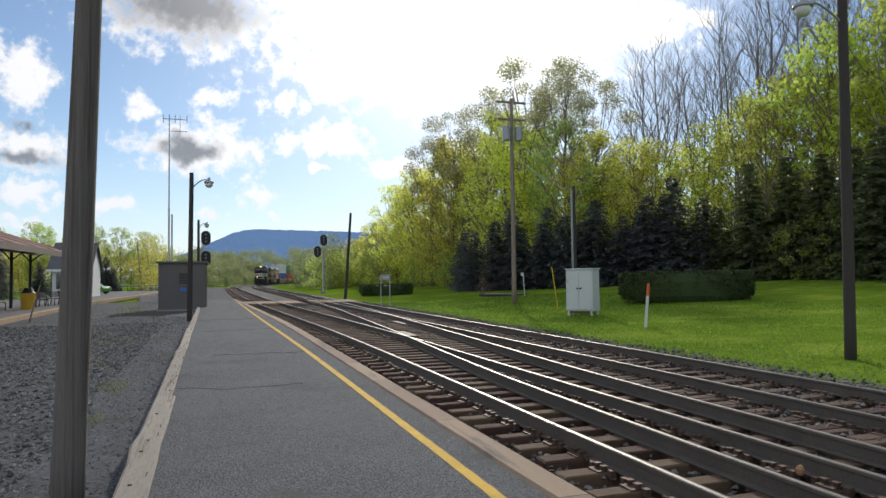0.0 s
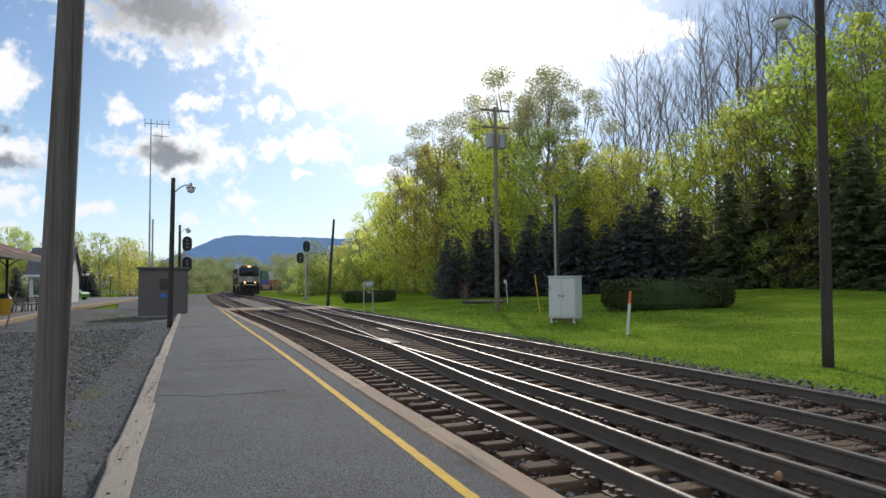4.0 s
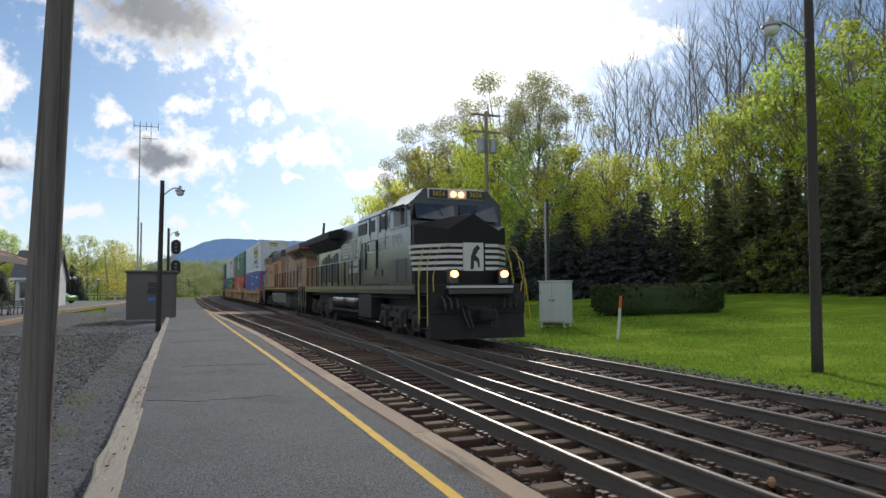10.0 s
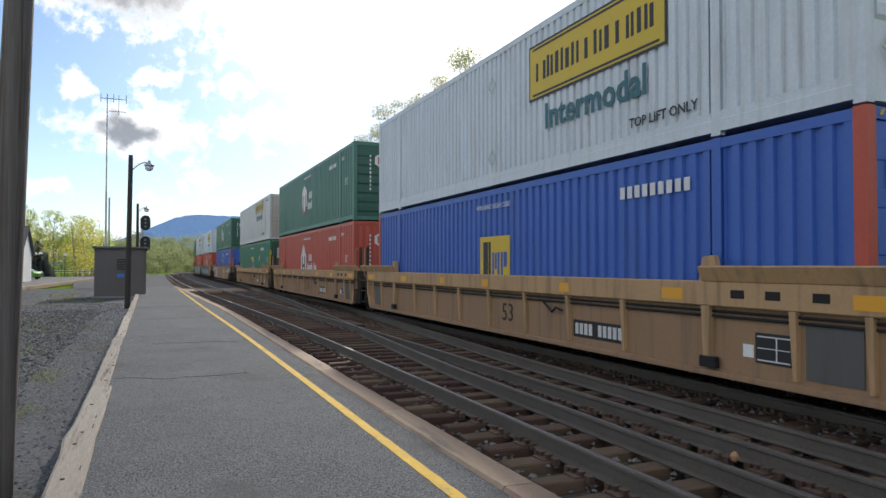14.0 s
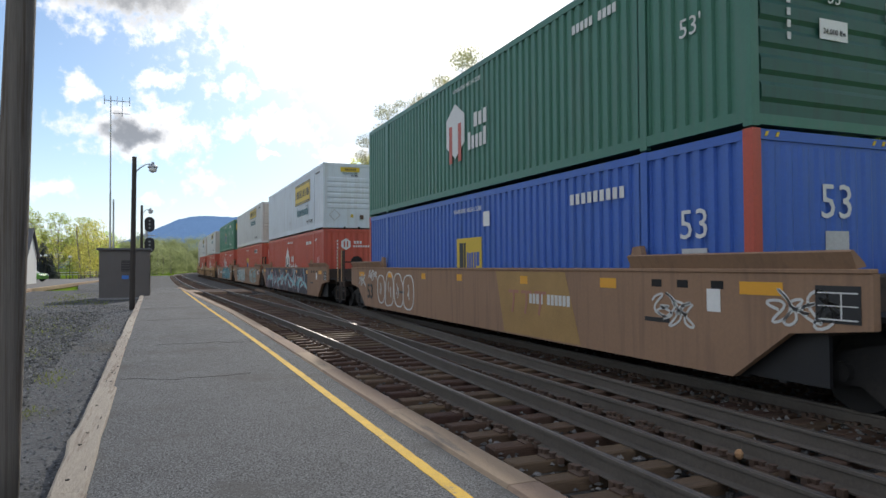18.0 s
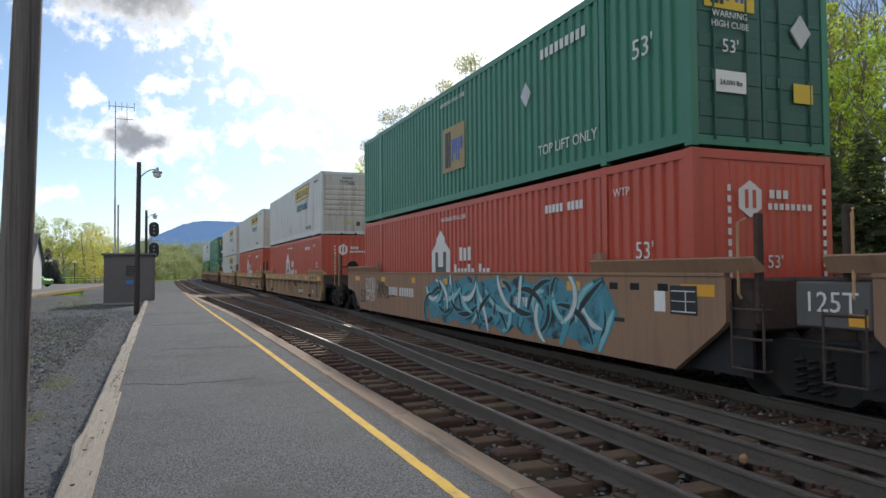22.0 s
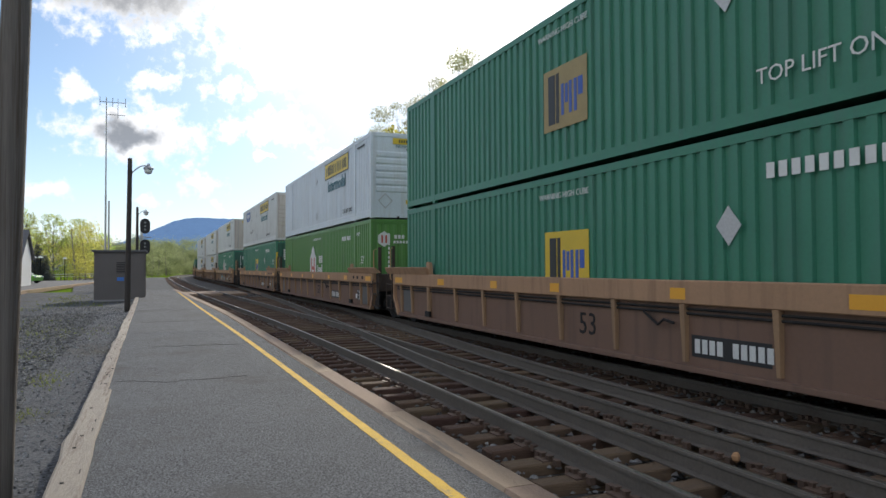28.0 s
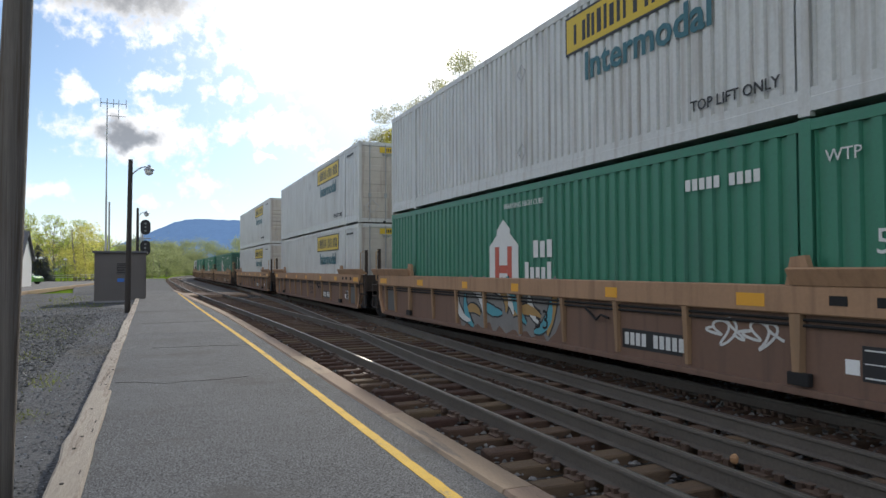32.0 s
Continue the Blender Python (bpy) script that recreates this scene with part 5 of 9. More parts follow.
def livery_white(box, tall=False, black_end=False, blue=False):
    """Yellow panel with dark marks, a word under it, small stencils."""
    zp, hp = (1.97, 0.96) if tall else (2.33, 0.58)
    py, pw = -3.33, 3.7
    side_panel(box, py, zp, pw + 0.08, hp + 0.08, M["letter_black"], "panel_border", 0.0045)
    side_panel(box, py, zp, pw, hp, M["letter_yellow"], "yellow_panel")
    if tall:
        for z in (zp - hp / 2 + 0.05, zp + hp / 2 - 0.05):
            part("mark_bar", Shape().box(-W53 / 2 - 0.014, -W53 / 2 - 0.009, -5.08, -1.58, z - 0.02, z + 0.02), M["letter_black"], box)
    bars = Shape()
    g = random.Random(4)
    y = py + pw / 2 - 0.22
    while y > py - pw / 2 + 0.25:
        w = g.uniform(0.06, 0.12)
        bars.box(-W53 / 2 - 0.014, -W53 / 2 - 0.009, y - w, y, zp - 0.19, zp + g.uniform(0.14, 0.21))
        y -= w + g.choice((0.045, 0.06, 0.075, 0.17))
    split_part("mark_bar", bars, M["letter_black"], box)
    if blue:
        side_panel(box, 4.75, 2.3, 2.2, 0.56, M["flag_blue_new"], "blue_panel")
        rust = random.Random(12)
        for yy, zz, rr in ((3.3, 0.98, 0.09), (3.02, 0.95, 0.07), (2.4, 1.05, 0.09), (2.15, 1.1, 0.05), (1.8, 1.12, 0.035), (2.9, 1.9, 0.04)):
            spot = [(yy + rr * rust.uniform(0.5, 1.1) * math.cos(u), zz + rr * rust.uniform(0.7, 1.5) * math.sin(u)) for u in (2 * math.pi * i / 11 for i in range(11))]
            part("rust_hole", Shape().prism(spot, "x", -W53 / 2 - 0.007, -W53 / 2 + 0.0), M["bare_rust"], box, "dark rusted patch")
        for k in range(5):
            side_panel(box, 5.35 - k * 0.3, 2.3, 0.18, 0.26, M["letter_white"], "mark_bar", 0.011)
        side_panel(box, 4.75, 1.95, 1.7, 0.1, M["letter_blue"], "small_print")
    side_text(box, "Intermodal", -3.4, 1.05 if tall else 1.66, 0.64, M["teal"], 0.022)
    side_text(box, "TOP LIFT ONLY", -5.1, 0.47, 0.2, M["letter_black"], 0.012)
    for z in (2.15, 0.62):
        diamond(box, 0.12, z, 0.17, M["silver_paint"])
    side_panel(box, -6.9, 2.55, 0.9, 0.07, M["letter_black"], "small_print")
    end_panel(box, -0.1, 2.6, 0.86, 0.2, M["letter_yellow"] if not black_end else M["silver_paint"], "yellow_panel")
    b = Shape()
    for k in range(6):
        b.box(-0.32 + k * 0.085, -0.27 + k * 0.085, -L53 / 2 - 0.014, -L53 / 2 - 0.009, 2.55, 2.65)
    for k in range(4):
        b.box(-0.05 + k * 0.08, 0.0 + k * 0.08, -L53 / 2 - 0.014, -L53 / 2 - 0.009, 2.3, 2.36)
    split_part("mark_bar", b, M["letter_black"], box)
    end_text(box, "Intermodal", -0.1, 2.43, 0.15, M["teal"])
    end_panel(box, 0.42, 0.5, 0.17, 0.19, M["plate"], "plate")
    end_panel(box, -0.02, 0.55, 0.12, 0.14, M["letter_yellow"], "sticker")
    part("document_box", Shape().box(0.78, 0.95, -L53 / 2 - 0.04, -L53 / 2 + 0.03, 0.38, 0.7, 0.015), M["silver_paint"], box, "small grey document box")
    diamond(box, -0.8, 0.58, 0.26, M["silver_paint"], end=True)
    for y in (-1.28, 1.28):
        for x in (-0.35, 0.3):
            part("end_hook", Shape().box(x - 0.04, x + 0.04, -L53 / 2 - 0.02, -L53 / 2 + 0.05, -0.01, 0.07), M["under"], box)


def livery_house(box, wide_name=False, end_x=-0.3, six=False):
    """White gabled house mark with the lines of its name as bars."""
    x0, x1 = -W53 / 2 - 0.012, -W53 / 2 - 0.006
    y = 0.75 if six else 0.9
    h = Shape().prism([(y + 0.62 * math.sin(a), 1.55 + 0.66 * math.cos(a)) for a in (k * math.pi / 3 for k in range(6))], "x", x0, x1) if six else Shape().prism([(y - 0.62, 0.7), (y + 0.62, 0.7), (y + 0.62, 1.72), (y + 0.28, 1.95), (y + 0.28, 2.05), (y, 2.25), (y - 0.28, 2.05), (y - 0.28, 1.95), (y - 0.62, 1.72)], "x", x0, x1)
    part("house_mark" if not six else "hexagon_mark", h, M["letter_white"], box)
    b = Shape()
    for k in (-0.36, 0.18):
        b.box(x0 - 0.005, x0 - 0.001, y + k, y + k + 0.18, 0.8, 1.7)
    if not six:
        b.box(x0 - 0.005, x0 - 0.001, y - 0.17, y + 0.17, 1.16, 1.32)
    split_part("mark_bar", b, M["box_red"] if not wide_name else M["up_grey"], box)
    w = Shape()
    for k, (wd, hh) in enumerate(((0.2, 0.32), (0.19, 0.3), (0.19, 0.32))):
        yy = -0.3 - k * 0.24
        w.box(x0, x1, yy - wd * 0.85, yy, 1.46, 1.46 + hh)
    for k in range(10 if wide_name else 5):
        if k == 6:
            continue
        yy = 0.02 - k * 0.2
        w.box(x0, x1, yy - 0.135, yy, 0.98, 0.98 + (0.4 if k in (0, 4, 7) else 0.3))
    split_part("name_bar", w, M["letter_white"], box)
    side_text(box, "WARNING HIGH CUBE", 0.1, 2.5, 0.15, M["letter_white"])
    side_text(box, "53'", -7.08, 1.5, 0.36, M["letter_white"])
    side_text(box, "WTP", -6.55, 2.42, 0.19, M["letter_white"])
    n = Shape()
    for k in range(10):
        if k != 4:
            n.box(x0, x1, -5.5 + k * 0.125, -5.41 + k * 0.125, 2.27, 2.42)
    split_part("number_bar", n, M["letter_white"], box)
    yb = -L53 / 2
    hexa = Shape().prism([(end_x + 0.24 * math.sin(a), 2.2 + 0.26 * math.cos(a)) for a in (k * math.pi / 3 for k in range(6))], "y", yb - 0.014, yb - 0.006)
    part("hexagon_mark", hexa, M["letter_white"], box)
    w = Shape()
    for k in (-0.1, 0.04):
        w.box(end_x + k, end_x + k + 0.06, yb - 0.02, yb - 0.015, 2.07, 2.33)
    split_part("mark_bar", w, M["box_red"], box)
    w = Shape()
    for k in range(3):
        w.box(end_x + 0.36 + k * 0.13, end_x + 0.45 + k * 0.13, yb - 0.014, yb - 0.008, 2.22, 2.34)
    for k in range(8 if wide_name else 5):
        w.box(end_x + 0.33 + k * 0.11, end_x + 0.4 + k * 0.11, yb - 0.014, yb - 0.008, 2.06, 2.15)
    for sx in (-0.68, 1.13):
        for k in range(9):
            w.box(sx - 0.03, sx + 0.03, yb - 0.014, yb - 0.008, 1.1 + k * 0.15, 1.19 + k * 0.15)
    split_part("name_bar", w, M["letter_white"], box)
    end_text(box, "53'", 0.15, 1.72 if six else 1.32, 0.26, M["letter_white"])
    if six:
        end_panel(box, 0.1, 1.3, 0.5, 0.26, M["white_paint"], "sticker", 0.012)
        end_text(box, "24,000 lbs", 0.1, 1.27, 0.1, M["letter_black"]).location.y -= 0.014


def strokes_mark(box, put, w, h, ground="letter_yellow"):
    """Panel with black and blue strokes; put(u, v, du, dv, material, level) lays a patch."""
    put(0, 0, w, h, ground, 0)
    for u, v, du, dv in ((-0.3, 0, 0.16, 0.8), (-0.16, 0, 0.07, 0.8)):
        put(u * w, v * h, du * w, dv * h, "letter_black", 1)
    for u, v, du, dv in ((-0.04, -0.05, 0.06, 0.5), (0.05, 0.03, 0.06, 0.3), (0.14, -0.05, 0.06, 0.5), (0.25, -0.05, 0.06, 0.5), (0.36, 0.06, 0.1, 0.28)):
        put(u * w, v * h, du * w, dv * h, "letter_blue", 1)


def livery_panel(box, faded=False, doors=False, plain_end=False, plate=False, green=False):
    """Yellow panel with dark and blue strokes, placards and stencils."""
    xs = -W53 / 2

    def on_side(u, v, du, dv, m, lv):
        part("yellow_panel" if lv == 0 else "mark_stroke", Shape().box(xs - 0.01 - 0.005 * lv, xs - 0.004, 0.02 - u - du / 2, 0.02 - u + du / 2, 1.32 + v - dv / 2, 1.32 + v + dv / 2), M[m], box)
    strokes_mark(box, on_side, 1.35, 1.1, "faded_panel" if faded else "letter_yellow")
    if green:
        part("placard", Shape().prism([(-3.6 - 0.2, 1.75), (-3.6, 1.5), (-3.4, 1.75), (-3.6, 2.0)], "x", xs - 0.012, xs - 0.006), M["silver_paint"], box, "grey diamond placard")
    side_text(box, "WARNING HIGH CUBE", 0.1, 2.5, 0.15, M["letter_white"])
    if not plate and not doors or plain_end or faded:
        side_text(box, "53" if plain_end else "53'", -7.1, 1.75 if plain_end else 1.6, 0.56 if plain_end else 0.42, M["letter_white"])
    if faded:
        side_text(box, "TOP LIFT ONLY", -5.0, 0.55, 0.27, M["letter_white"])
    n = Shape()
    for k in range(9):
        n.box(xs - 0.016, xs - 0.011, -5.65 + k * 0.17, -5.54 + k * 0.17, 2.26, 2.44)
    if plate:
        side_panel(box, -4.95, 2.35, 1.6, 0.26, M["letter_white"], "number_panel")
    if plain_end:
        side_panel(box, -0.9, 2.25, 0.3, 0.32, M["white_paint"], "sticker")
        side_panel(box, -7.1, 1.25, 0.46, 0.4, M["silver_paint"], "sticker")
    split_part("number_bar", n, M["letter_black"] if plate else M["letter_white"], box)
    ye = -L53 / 2
    spots = (((-0.6, 0.9),) if green else ((-0.6, 0.78), (0.62, 0.78))) if doors else ((0.3, 0.85),) if green else ((0.1, 1.12),)
    for cx_, w in () if plain_end else spots:
        def on_end(u, v, du, dv, m, lv):
            part("yellow_panel" if lv == 0 else "mark_stroke", Shape().box(cx_ + u - du / 2, cx_ + u + du / 2, ye - 0.01 - 0.005 * lv, ye - 0.004, 2.2 + v - dv / 2, 2.2 + v + dv / 2), M[m], box)
        strokes_mark(box, on_end, w, 0.58, "letter_white" if green and not doors else "letter_yellow")
    if doors:
        for row in () if green else (1.5, 1.38):
            for k in range(5):
                part("number_bar", Shape().box(0.55 + k * 0.09, 0.62 + k * 0.09, ye - 0.014, ye + 0.02, row, row + 0.08), M["letter_white"], box)
        if green:
            for word, z, size in (("WARNING", 1.82, 0.13), ("HIGH CUBE", 1.68, 0.13), ("53'", 1.38, 0.26), ("24,000 lbs", 0.88, 0.1)):
                if size == 0.1:
                    end_panel(box, -0.62, 0.9, 0.56, 0.3, M["white_paint"], "sticker", 0.02)
                end_text(box, word, -0.62, z, size, M["letter_black"] if size == 0.1 else M["letter_white"]).location.y -= 0.022
            end_panel(box, 0.75, 0.85, 0.38, 0.28, M["letter_yellow"], "sticker", 0.02)
            part("placard", Shape().prism([(0.52, 1.75), (0.72, 1.5), (0.92, 1.75), (0.72, 2.0)], "y", ye - 0.03, ye - 0.002), M["silver_paint"], box, "grey diamond placard")
        else:
            end_panel(box, -0.5, 1.5, 0.3, 0.3, M["up_grey"], "plate")
    else:
        end_text(box, "53" if plain_end else "53'", 0.1, 2.0 if plain_end else 1.35, 0.62 if plain_end else 0.3, M["letter_white"])
        if green:
            part("placard", Shape().prism([(-0.72, 1.35), (-0.45, 1.05), (-0.18, 1.35), (-0.45, 1.65)], "y", ye - 0.012, ye - 0.002), M["silver_paint"], box, "grey diamond placard")
            for x in (-1.235, 1.235):
                part("caution_strip", Shape().box(x - 0.05, x + 0.05, ye - 0.008, ye - 0.001, 0.9, 2.2), M["letter_yellow"], box)
        if plain_end:
            end_panel(box, 0.1, 1.45, 0.42, 0.4, M["silver_paint"], "sticker")
        for k in range(0 if plain_end else 5):
            part("number_bar", Shape().box(-0.84, -0.72, ye - 0.014, ye - 0.006, 1.75 + k * 0.13, 1.85 + k * 0.13), M["letter_white"], box)
    for x in (-0.95, 0.95):
        for k in (0, 2):
            part("hazard_stripe", Shape().prism([(x - 0.16 + k * 0.09, 2.78), (x - 0.12 + k * 0.09, 2.78), (x - 0.09 + k * 0.09, 2.84), (x - 0.13 + k * 0.09, 2.84)], "y", ye - 0.012, ye - 0.001), M["letter_yellow"], box)


BOX_TEMPLATES = {}


def container(kind):
    """A box of the given look; the first of a kind is built, the rest are copies."""
    if kind in BOX_TEMPLATES:
        return copy_thing(BOX_TEMPLATES[kind], Matrix())
    colour, livery, doors, label = kind
    box = make_container(colour, doors, label, livery.startswith("white"))
    tagged(box, group="containers on the train")
    if livery.startswith("white"):
        livery_white(box, livery == "white_tall", livery == "white_black", livery == "white_blue")
    elif livery == "house":
        livery_house(box, colour == "box_red", -0.85 if colour == "box_lime" else -0.3, colour == "box_olive")
    else:
        livery_panel(box, livery == "panel_high", doors, livery == "panel_plain", colour == "box_red", colour == "box_green")
    if colour == "box_blue":
        for y in (-L53 / 2 + 0.07, L53 / 2 - 0.07):
            s = Shape().box(-W53 / 2 - 0.006, -W53 / 2 + 0.13, y - 0.075, y + 0.075, 0.0, H53 + 0.003)
            part("red_post", s, M["box_red"], box, "red-painted corner post")
            s = Shape().box(W53 / 2 - 0.13, W53 / 2 + 0.006, y - 0.075, y + 0.075, 0.0, H53 + 0.003)
            part("red_post", s, M["box_red"], box, "red-painted corner post")
    BOX_TEMPLATES[kind] = box
    return box


WHITE_B = ("box_cream", "white_blue", False, "dirty white corrugated container with yellow and blue panels")
WHITE_T = ("box_white", "white_tall", False, "white corrugated container with a tall yellow side panel")
WHITE = ("box_white", "white", False, "white corrugated container with a yellow side panel")
CREAM = ("box_cream", "white", False, "dirty off-white corrugated container with a yellow panel")
CREAM_B = ("box_cream", "white_black", False, "dirty off-white corrugated container with a plain end panel")
CREAM_D = ("box_cream", "white", True, "rust-stained off-white container with rear doors")
OLIVE = ("box_olive", "house", False, "dark grey-green corrugated container with white marks")
GREEN_P = ("box_green", "panel", False, "dark green corrugated container with a small yellow panel")
GREEN_PH = ("box_green", "panel_high", True, "dark green container with doors and a faded yellow panel")
GREEN_H = ("box_green", "house", True, "dark green corrugated container with a white house mark")
LIME = ("box_lime", "house", False, "grass-green corrugated container with a white house mark")
RED_H = ("box_red", "house", False, "faded red corrugated container with a white house mark")
RED_P = ("box_red", "panel", False, "faded red corrugated container with a yellow panel")
BLUE_D = ("box_blue", "panel", True, "blue corrugated container with rear doors and red corner posts")
BLUE = ("box_blue", "panel_plain", False, "blue corrugated container with red corner posts")

# each stack: metres behind the headlights to its near end, upper and lower box, kind of well
STACKS = [(46.1, WHITE_T, BLUE_D, "rib"), (65.3, OLIVE, RED_H, "rib"), (84.95, CREAM, GREEN_P, "rib"), (108.75, OLIVE, BLUE, "flat"),
          (132.0, WHITE_T, RED_H, "flat"), (151.5, CREAM, RED_P, "flat"), (171.0, GREEN_PH, RED_H, "flat"), (194.4, CREAM_B, RED_H, "rib"),
          (214.3, CREAM, RED_H, "rib"), (233.95, CREAM, CREAM, "rib"), (257.6, GREEN_PH, GREEN_P, "rib"), (277.3, WHITE, LIME, "rib"),
          (296.7, WHITE_B, GREEN_P, "rib"), (320.2, CREAM_D, GREEN_H, "rib"), (340.0, CREAM_D, CREAM_D, "rib"), (360.4, CREAM, CREAM, "rib"),
          (384.0, None, OLIVE, "rib"), (404.0, None, GREEN_H, "rib"), (424.0, None, GREEN_H, "rib"), (444.0, None, CREAM, "rib"), (464.0, None, GREEN_H, "rib")]
# which ends of each well rest on a truck of their own (True) or share one with the neighbour
FIRST = {0, 3, 4, 7, 10, 13, 16}
LAST = {2, 3, 6, 9, 12, 15, 18}
WELL_Z = 0.36


def freight_truck(parent, y, shared=False):
    """Two wheelsets in cast side frames."""
    t = thing("truck", "", "")
    del_keys = [k for k in ("category", "label") if k in t]
    for k in del_keys:
        del t[k]
    t.parent = parent
    t.matrix_basis = Matrix.Translation((0, y, 0))
    r = 0.46
    for side in (-1, 1):
        x = side * 1.0
        f = Shape()
        f.prism([(-1.12, 0.4), (-0.95, 0.3), (-0.72, 0.33), (-0.55, 0.22), (-0.42, 0.12), (0.42, 0.12), (0.55, 0.22), (0.72, 0.33), (0.95, 0.3), (1.12, 0.4),
                 (1.12, 0.62), (0.8, 0.7), (0.45, 0.78), (-0.45, 0.78), (-0.8, 0.7), (-1.12, 0.62)], "x", x - 0.07, x + 0.07)
        part("side_frame", f, M["under"], t)
        for k in range(-1, 2):
            coil = [(side * 1.09 + 0.06 * math.cos(u), k * 0.17 + 0.06 * math.sin(u), 0.18 + 0.42 * u / 31.4) for u in (i * 31.4 / 40 for i in range(41))]
            part("spring", Shape().tube(coil, 0.02, sides=4), M["under"], t)
    for yy in (-0.89, 0.89):
        w = Shape()
        for side in (-1, 1):
            w.disc((side * 0.76, 0, 0), (1, 0, 0), r, 0.13, 24)
            w.disc((side * 0.70, 0, 0), (1, 0, 0), r + 0.03, 0.03, 24)
            w.disc((side * 1.09, 0, 0), (1, 0, 0), 0.11, 0.12, 12)
            w.box(side * 1.152 - 0.006, side * 1.152 + 0.006, -0.07, 0.07, -0.015, 0.015)
        w.disc((0, 0, 0), (1, 0, 0), 0.08, 2.1, 10)
        ob = part("wheelset", w, M["under"], t)
        ob.matrix_basis = Matrix.Translation((0, yy, r))
    b = Shape().box(-1.1, 1.1, -0.2, 0.2, 0.45, 0.75, 0.03)
    part("bolster", b, M["under"], t)
    return t


def well_car(kind, near_end, far_end):
    """A well for one 53-foot stack, its middle at the origin. near_end, far_end: True where the unit ends in a coupler."""
    ribbed = kind != "flat"
    paint_ = M[{"rib": "well_tan", "rust": "rust_tan", "flat": "well_brown"}[kind]]
    wall_ = M["rust_wall"] if kind == "rust" else M["well_wall"]
    car = thing("well_car", "tan steel well car with ribbed sides, dusty" if kind == "rib" else "rust-brown steel well car with ribbed sides" if kind == "rust" else "brown smooth-sided well car covered in spray-painted tags", "freight car",
                group="well cars of the train")
    hl, low = 8.82, 0.27
    top = 1.43 if ribbed else 1.5
    ya, yb = (-hl - (0.85 if near_end and not ribbed else 0)), (hl + (0.85 if far_end and not ribbed else 0))
    for side in (-1, 1):
        x = side * 1.46

        def out(a, b):
            return sorted((side * a, side * b))
        w = Shape()
        if ribbed:
            w.prism([(-hl + 0.42, low), (hl - 0.42, low), (hl, 0.78), (hl, top - 0.3), (-hl, top - 0.3), (-hl, 0.78)], "x", *out(1.36, 1.4))
        else:
            w.prism([(-hl + 0.9, low), (hl - 0.9, low), (hl - 0.1, 0.85), (yb, 0.95), (yb, top), (ya, top), (ya, 0.95), (-hl + 0.1, 0.85)], "x", *out(1.41, 1.51))
        part("side_sill", w, wall_ if ribbed else paint_, car)
        if ribbed:
            part("top_chord", Shape().box(*out(1.34, 1.49), -hl, hl, top - 0.31, top, 0.015), paint_, car)
            part("bottom_chord", Shape().box(*out(1.34, 1.46), -hl + 0.42, hl - 0.42, low - 0.02, low + 0.06, 0.01), wall_, car)
            for e in (-1, 1):
                part("end_plate", Shape().prism([(e * (hl - 0.42), low), (e * (hl - 0.3), low), (e * (hl + 0.02), 0.74), (e * (hl + 0.02), top - 0.31), (e * (hl - 0.08), top - 0.31), (e * (hl - 0.08), 0.8)], "x", *out(1.34, 1.47)), paint_, car)
            for y in (-8.2, -7.34, -6.08, -4.42, -2.96, -1.5, 0.0, 1.5, 2.96, 4.42, 6.08, 7.34, 8.2):
                heavy = 1.6 if abs(y) == 6.08 else 1.0
                p = Shape()
                xo = side * 1.4
                b_ = 0.036 * heavy
                p.loft([[(xo, y - b_, low + 0.1), (xo + side * 0.05 * heavy, y - b_ * 0.7, low + 0.1), (xo + side * 0.05 * heavy, y + b_ * 0.7, low + 0.1), (xo, y + b_, low + 0.1)],
                        [(xo, y - b_ * 1.3, top - 0.31), (xo + side * 0.085, y - b_ * 1.2, top - 0.31), (xo + side * 0.085, y + b_ * 1.2, top - 0.31), (xo, y + b_ * 1.3, top - 0.31)]])
                part("rib", p, M["well_wall"] if kind == "rust" else paint_, car)
            for z in (1.06, 1.0) if side < 0 else ():
                part("brake_pipe", Shape().tube([(side * 1.425, -hl + 0.3, z), (side * 1.425, hl - 0.3, z)], 0.02, sides=6), M["under"], car)
            for e in (-1, 1):
                part("tread_panel", Shape().box(*out(1.4, 1.412), *sorted((e * 7.45, e * 8.1)), 0.4, 0.98), M["up_grey"], car, "dark grey steel panel")
                part("rib_bracket", Shape().box(*out(1.42, 1.5), *sorted((e * 5.98, e * 6.25)), 0.36, 0.5, 0.01), M["under"], car)
            part("release_rod", Shape().tube([(side * 1.47, -2.2, 0.98), (side * 1.48, -2.5, 0.82), (side * 1.48, -2.62, 0.9), (side * 1.47, -2.8, 0.86)], 0.02, sides=6), M["under"], car)
        else:
            part("top_chord", Shape().box(*out(1.42, 1.53), ya, yb, top, top + 0.05, 0.01), paint_, car)
            for y in (-6.6, 4.2):
                part("wall_slot", Shape().box(*out(1.51, 1.516), y - 0.25, y + 0.25, 0.82, 0.88), M["letter_black"], car)
        for e, reach in ((-1, 9.5 if near_end else 9.3), (1, 9.5 if far_end else 9.3)):
            y0, y1 = sorted((e * 6.05, e * reach))
            z = top if ribbed else top + 0.05
            g = Shape().loft([[(side * 1.36, y, z + 0.02), (side * 1.5, y, z + 0.0), (side * 1.58, y, z + 0.17), (side * 1.54, y, z + 0.19), (side * 1.38, y, z + 0.06)] for y in (y0, y1)])
            part("container_guide", g, paint_, car, "bent steel guide plate")
            part("guide_post", Shape().prism([(e * 5.95, z), (e * 6.3, z), (e * 6.2, z + 0.32), (e * 6.02, z + 0.3)], "x", *out(1.38, 1.46)), paint_, car)
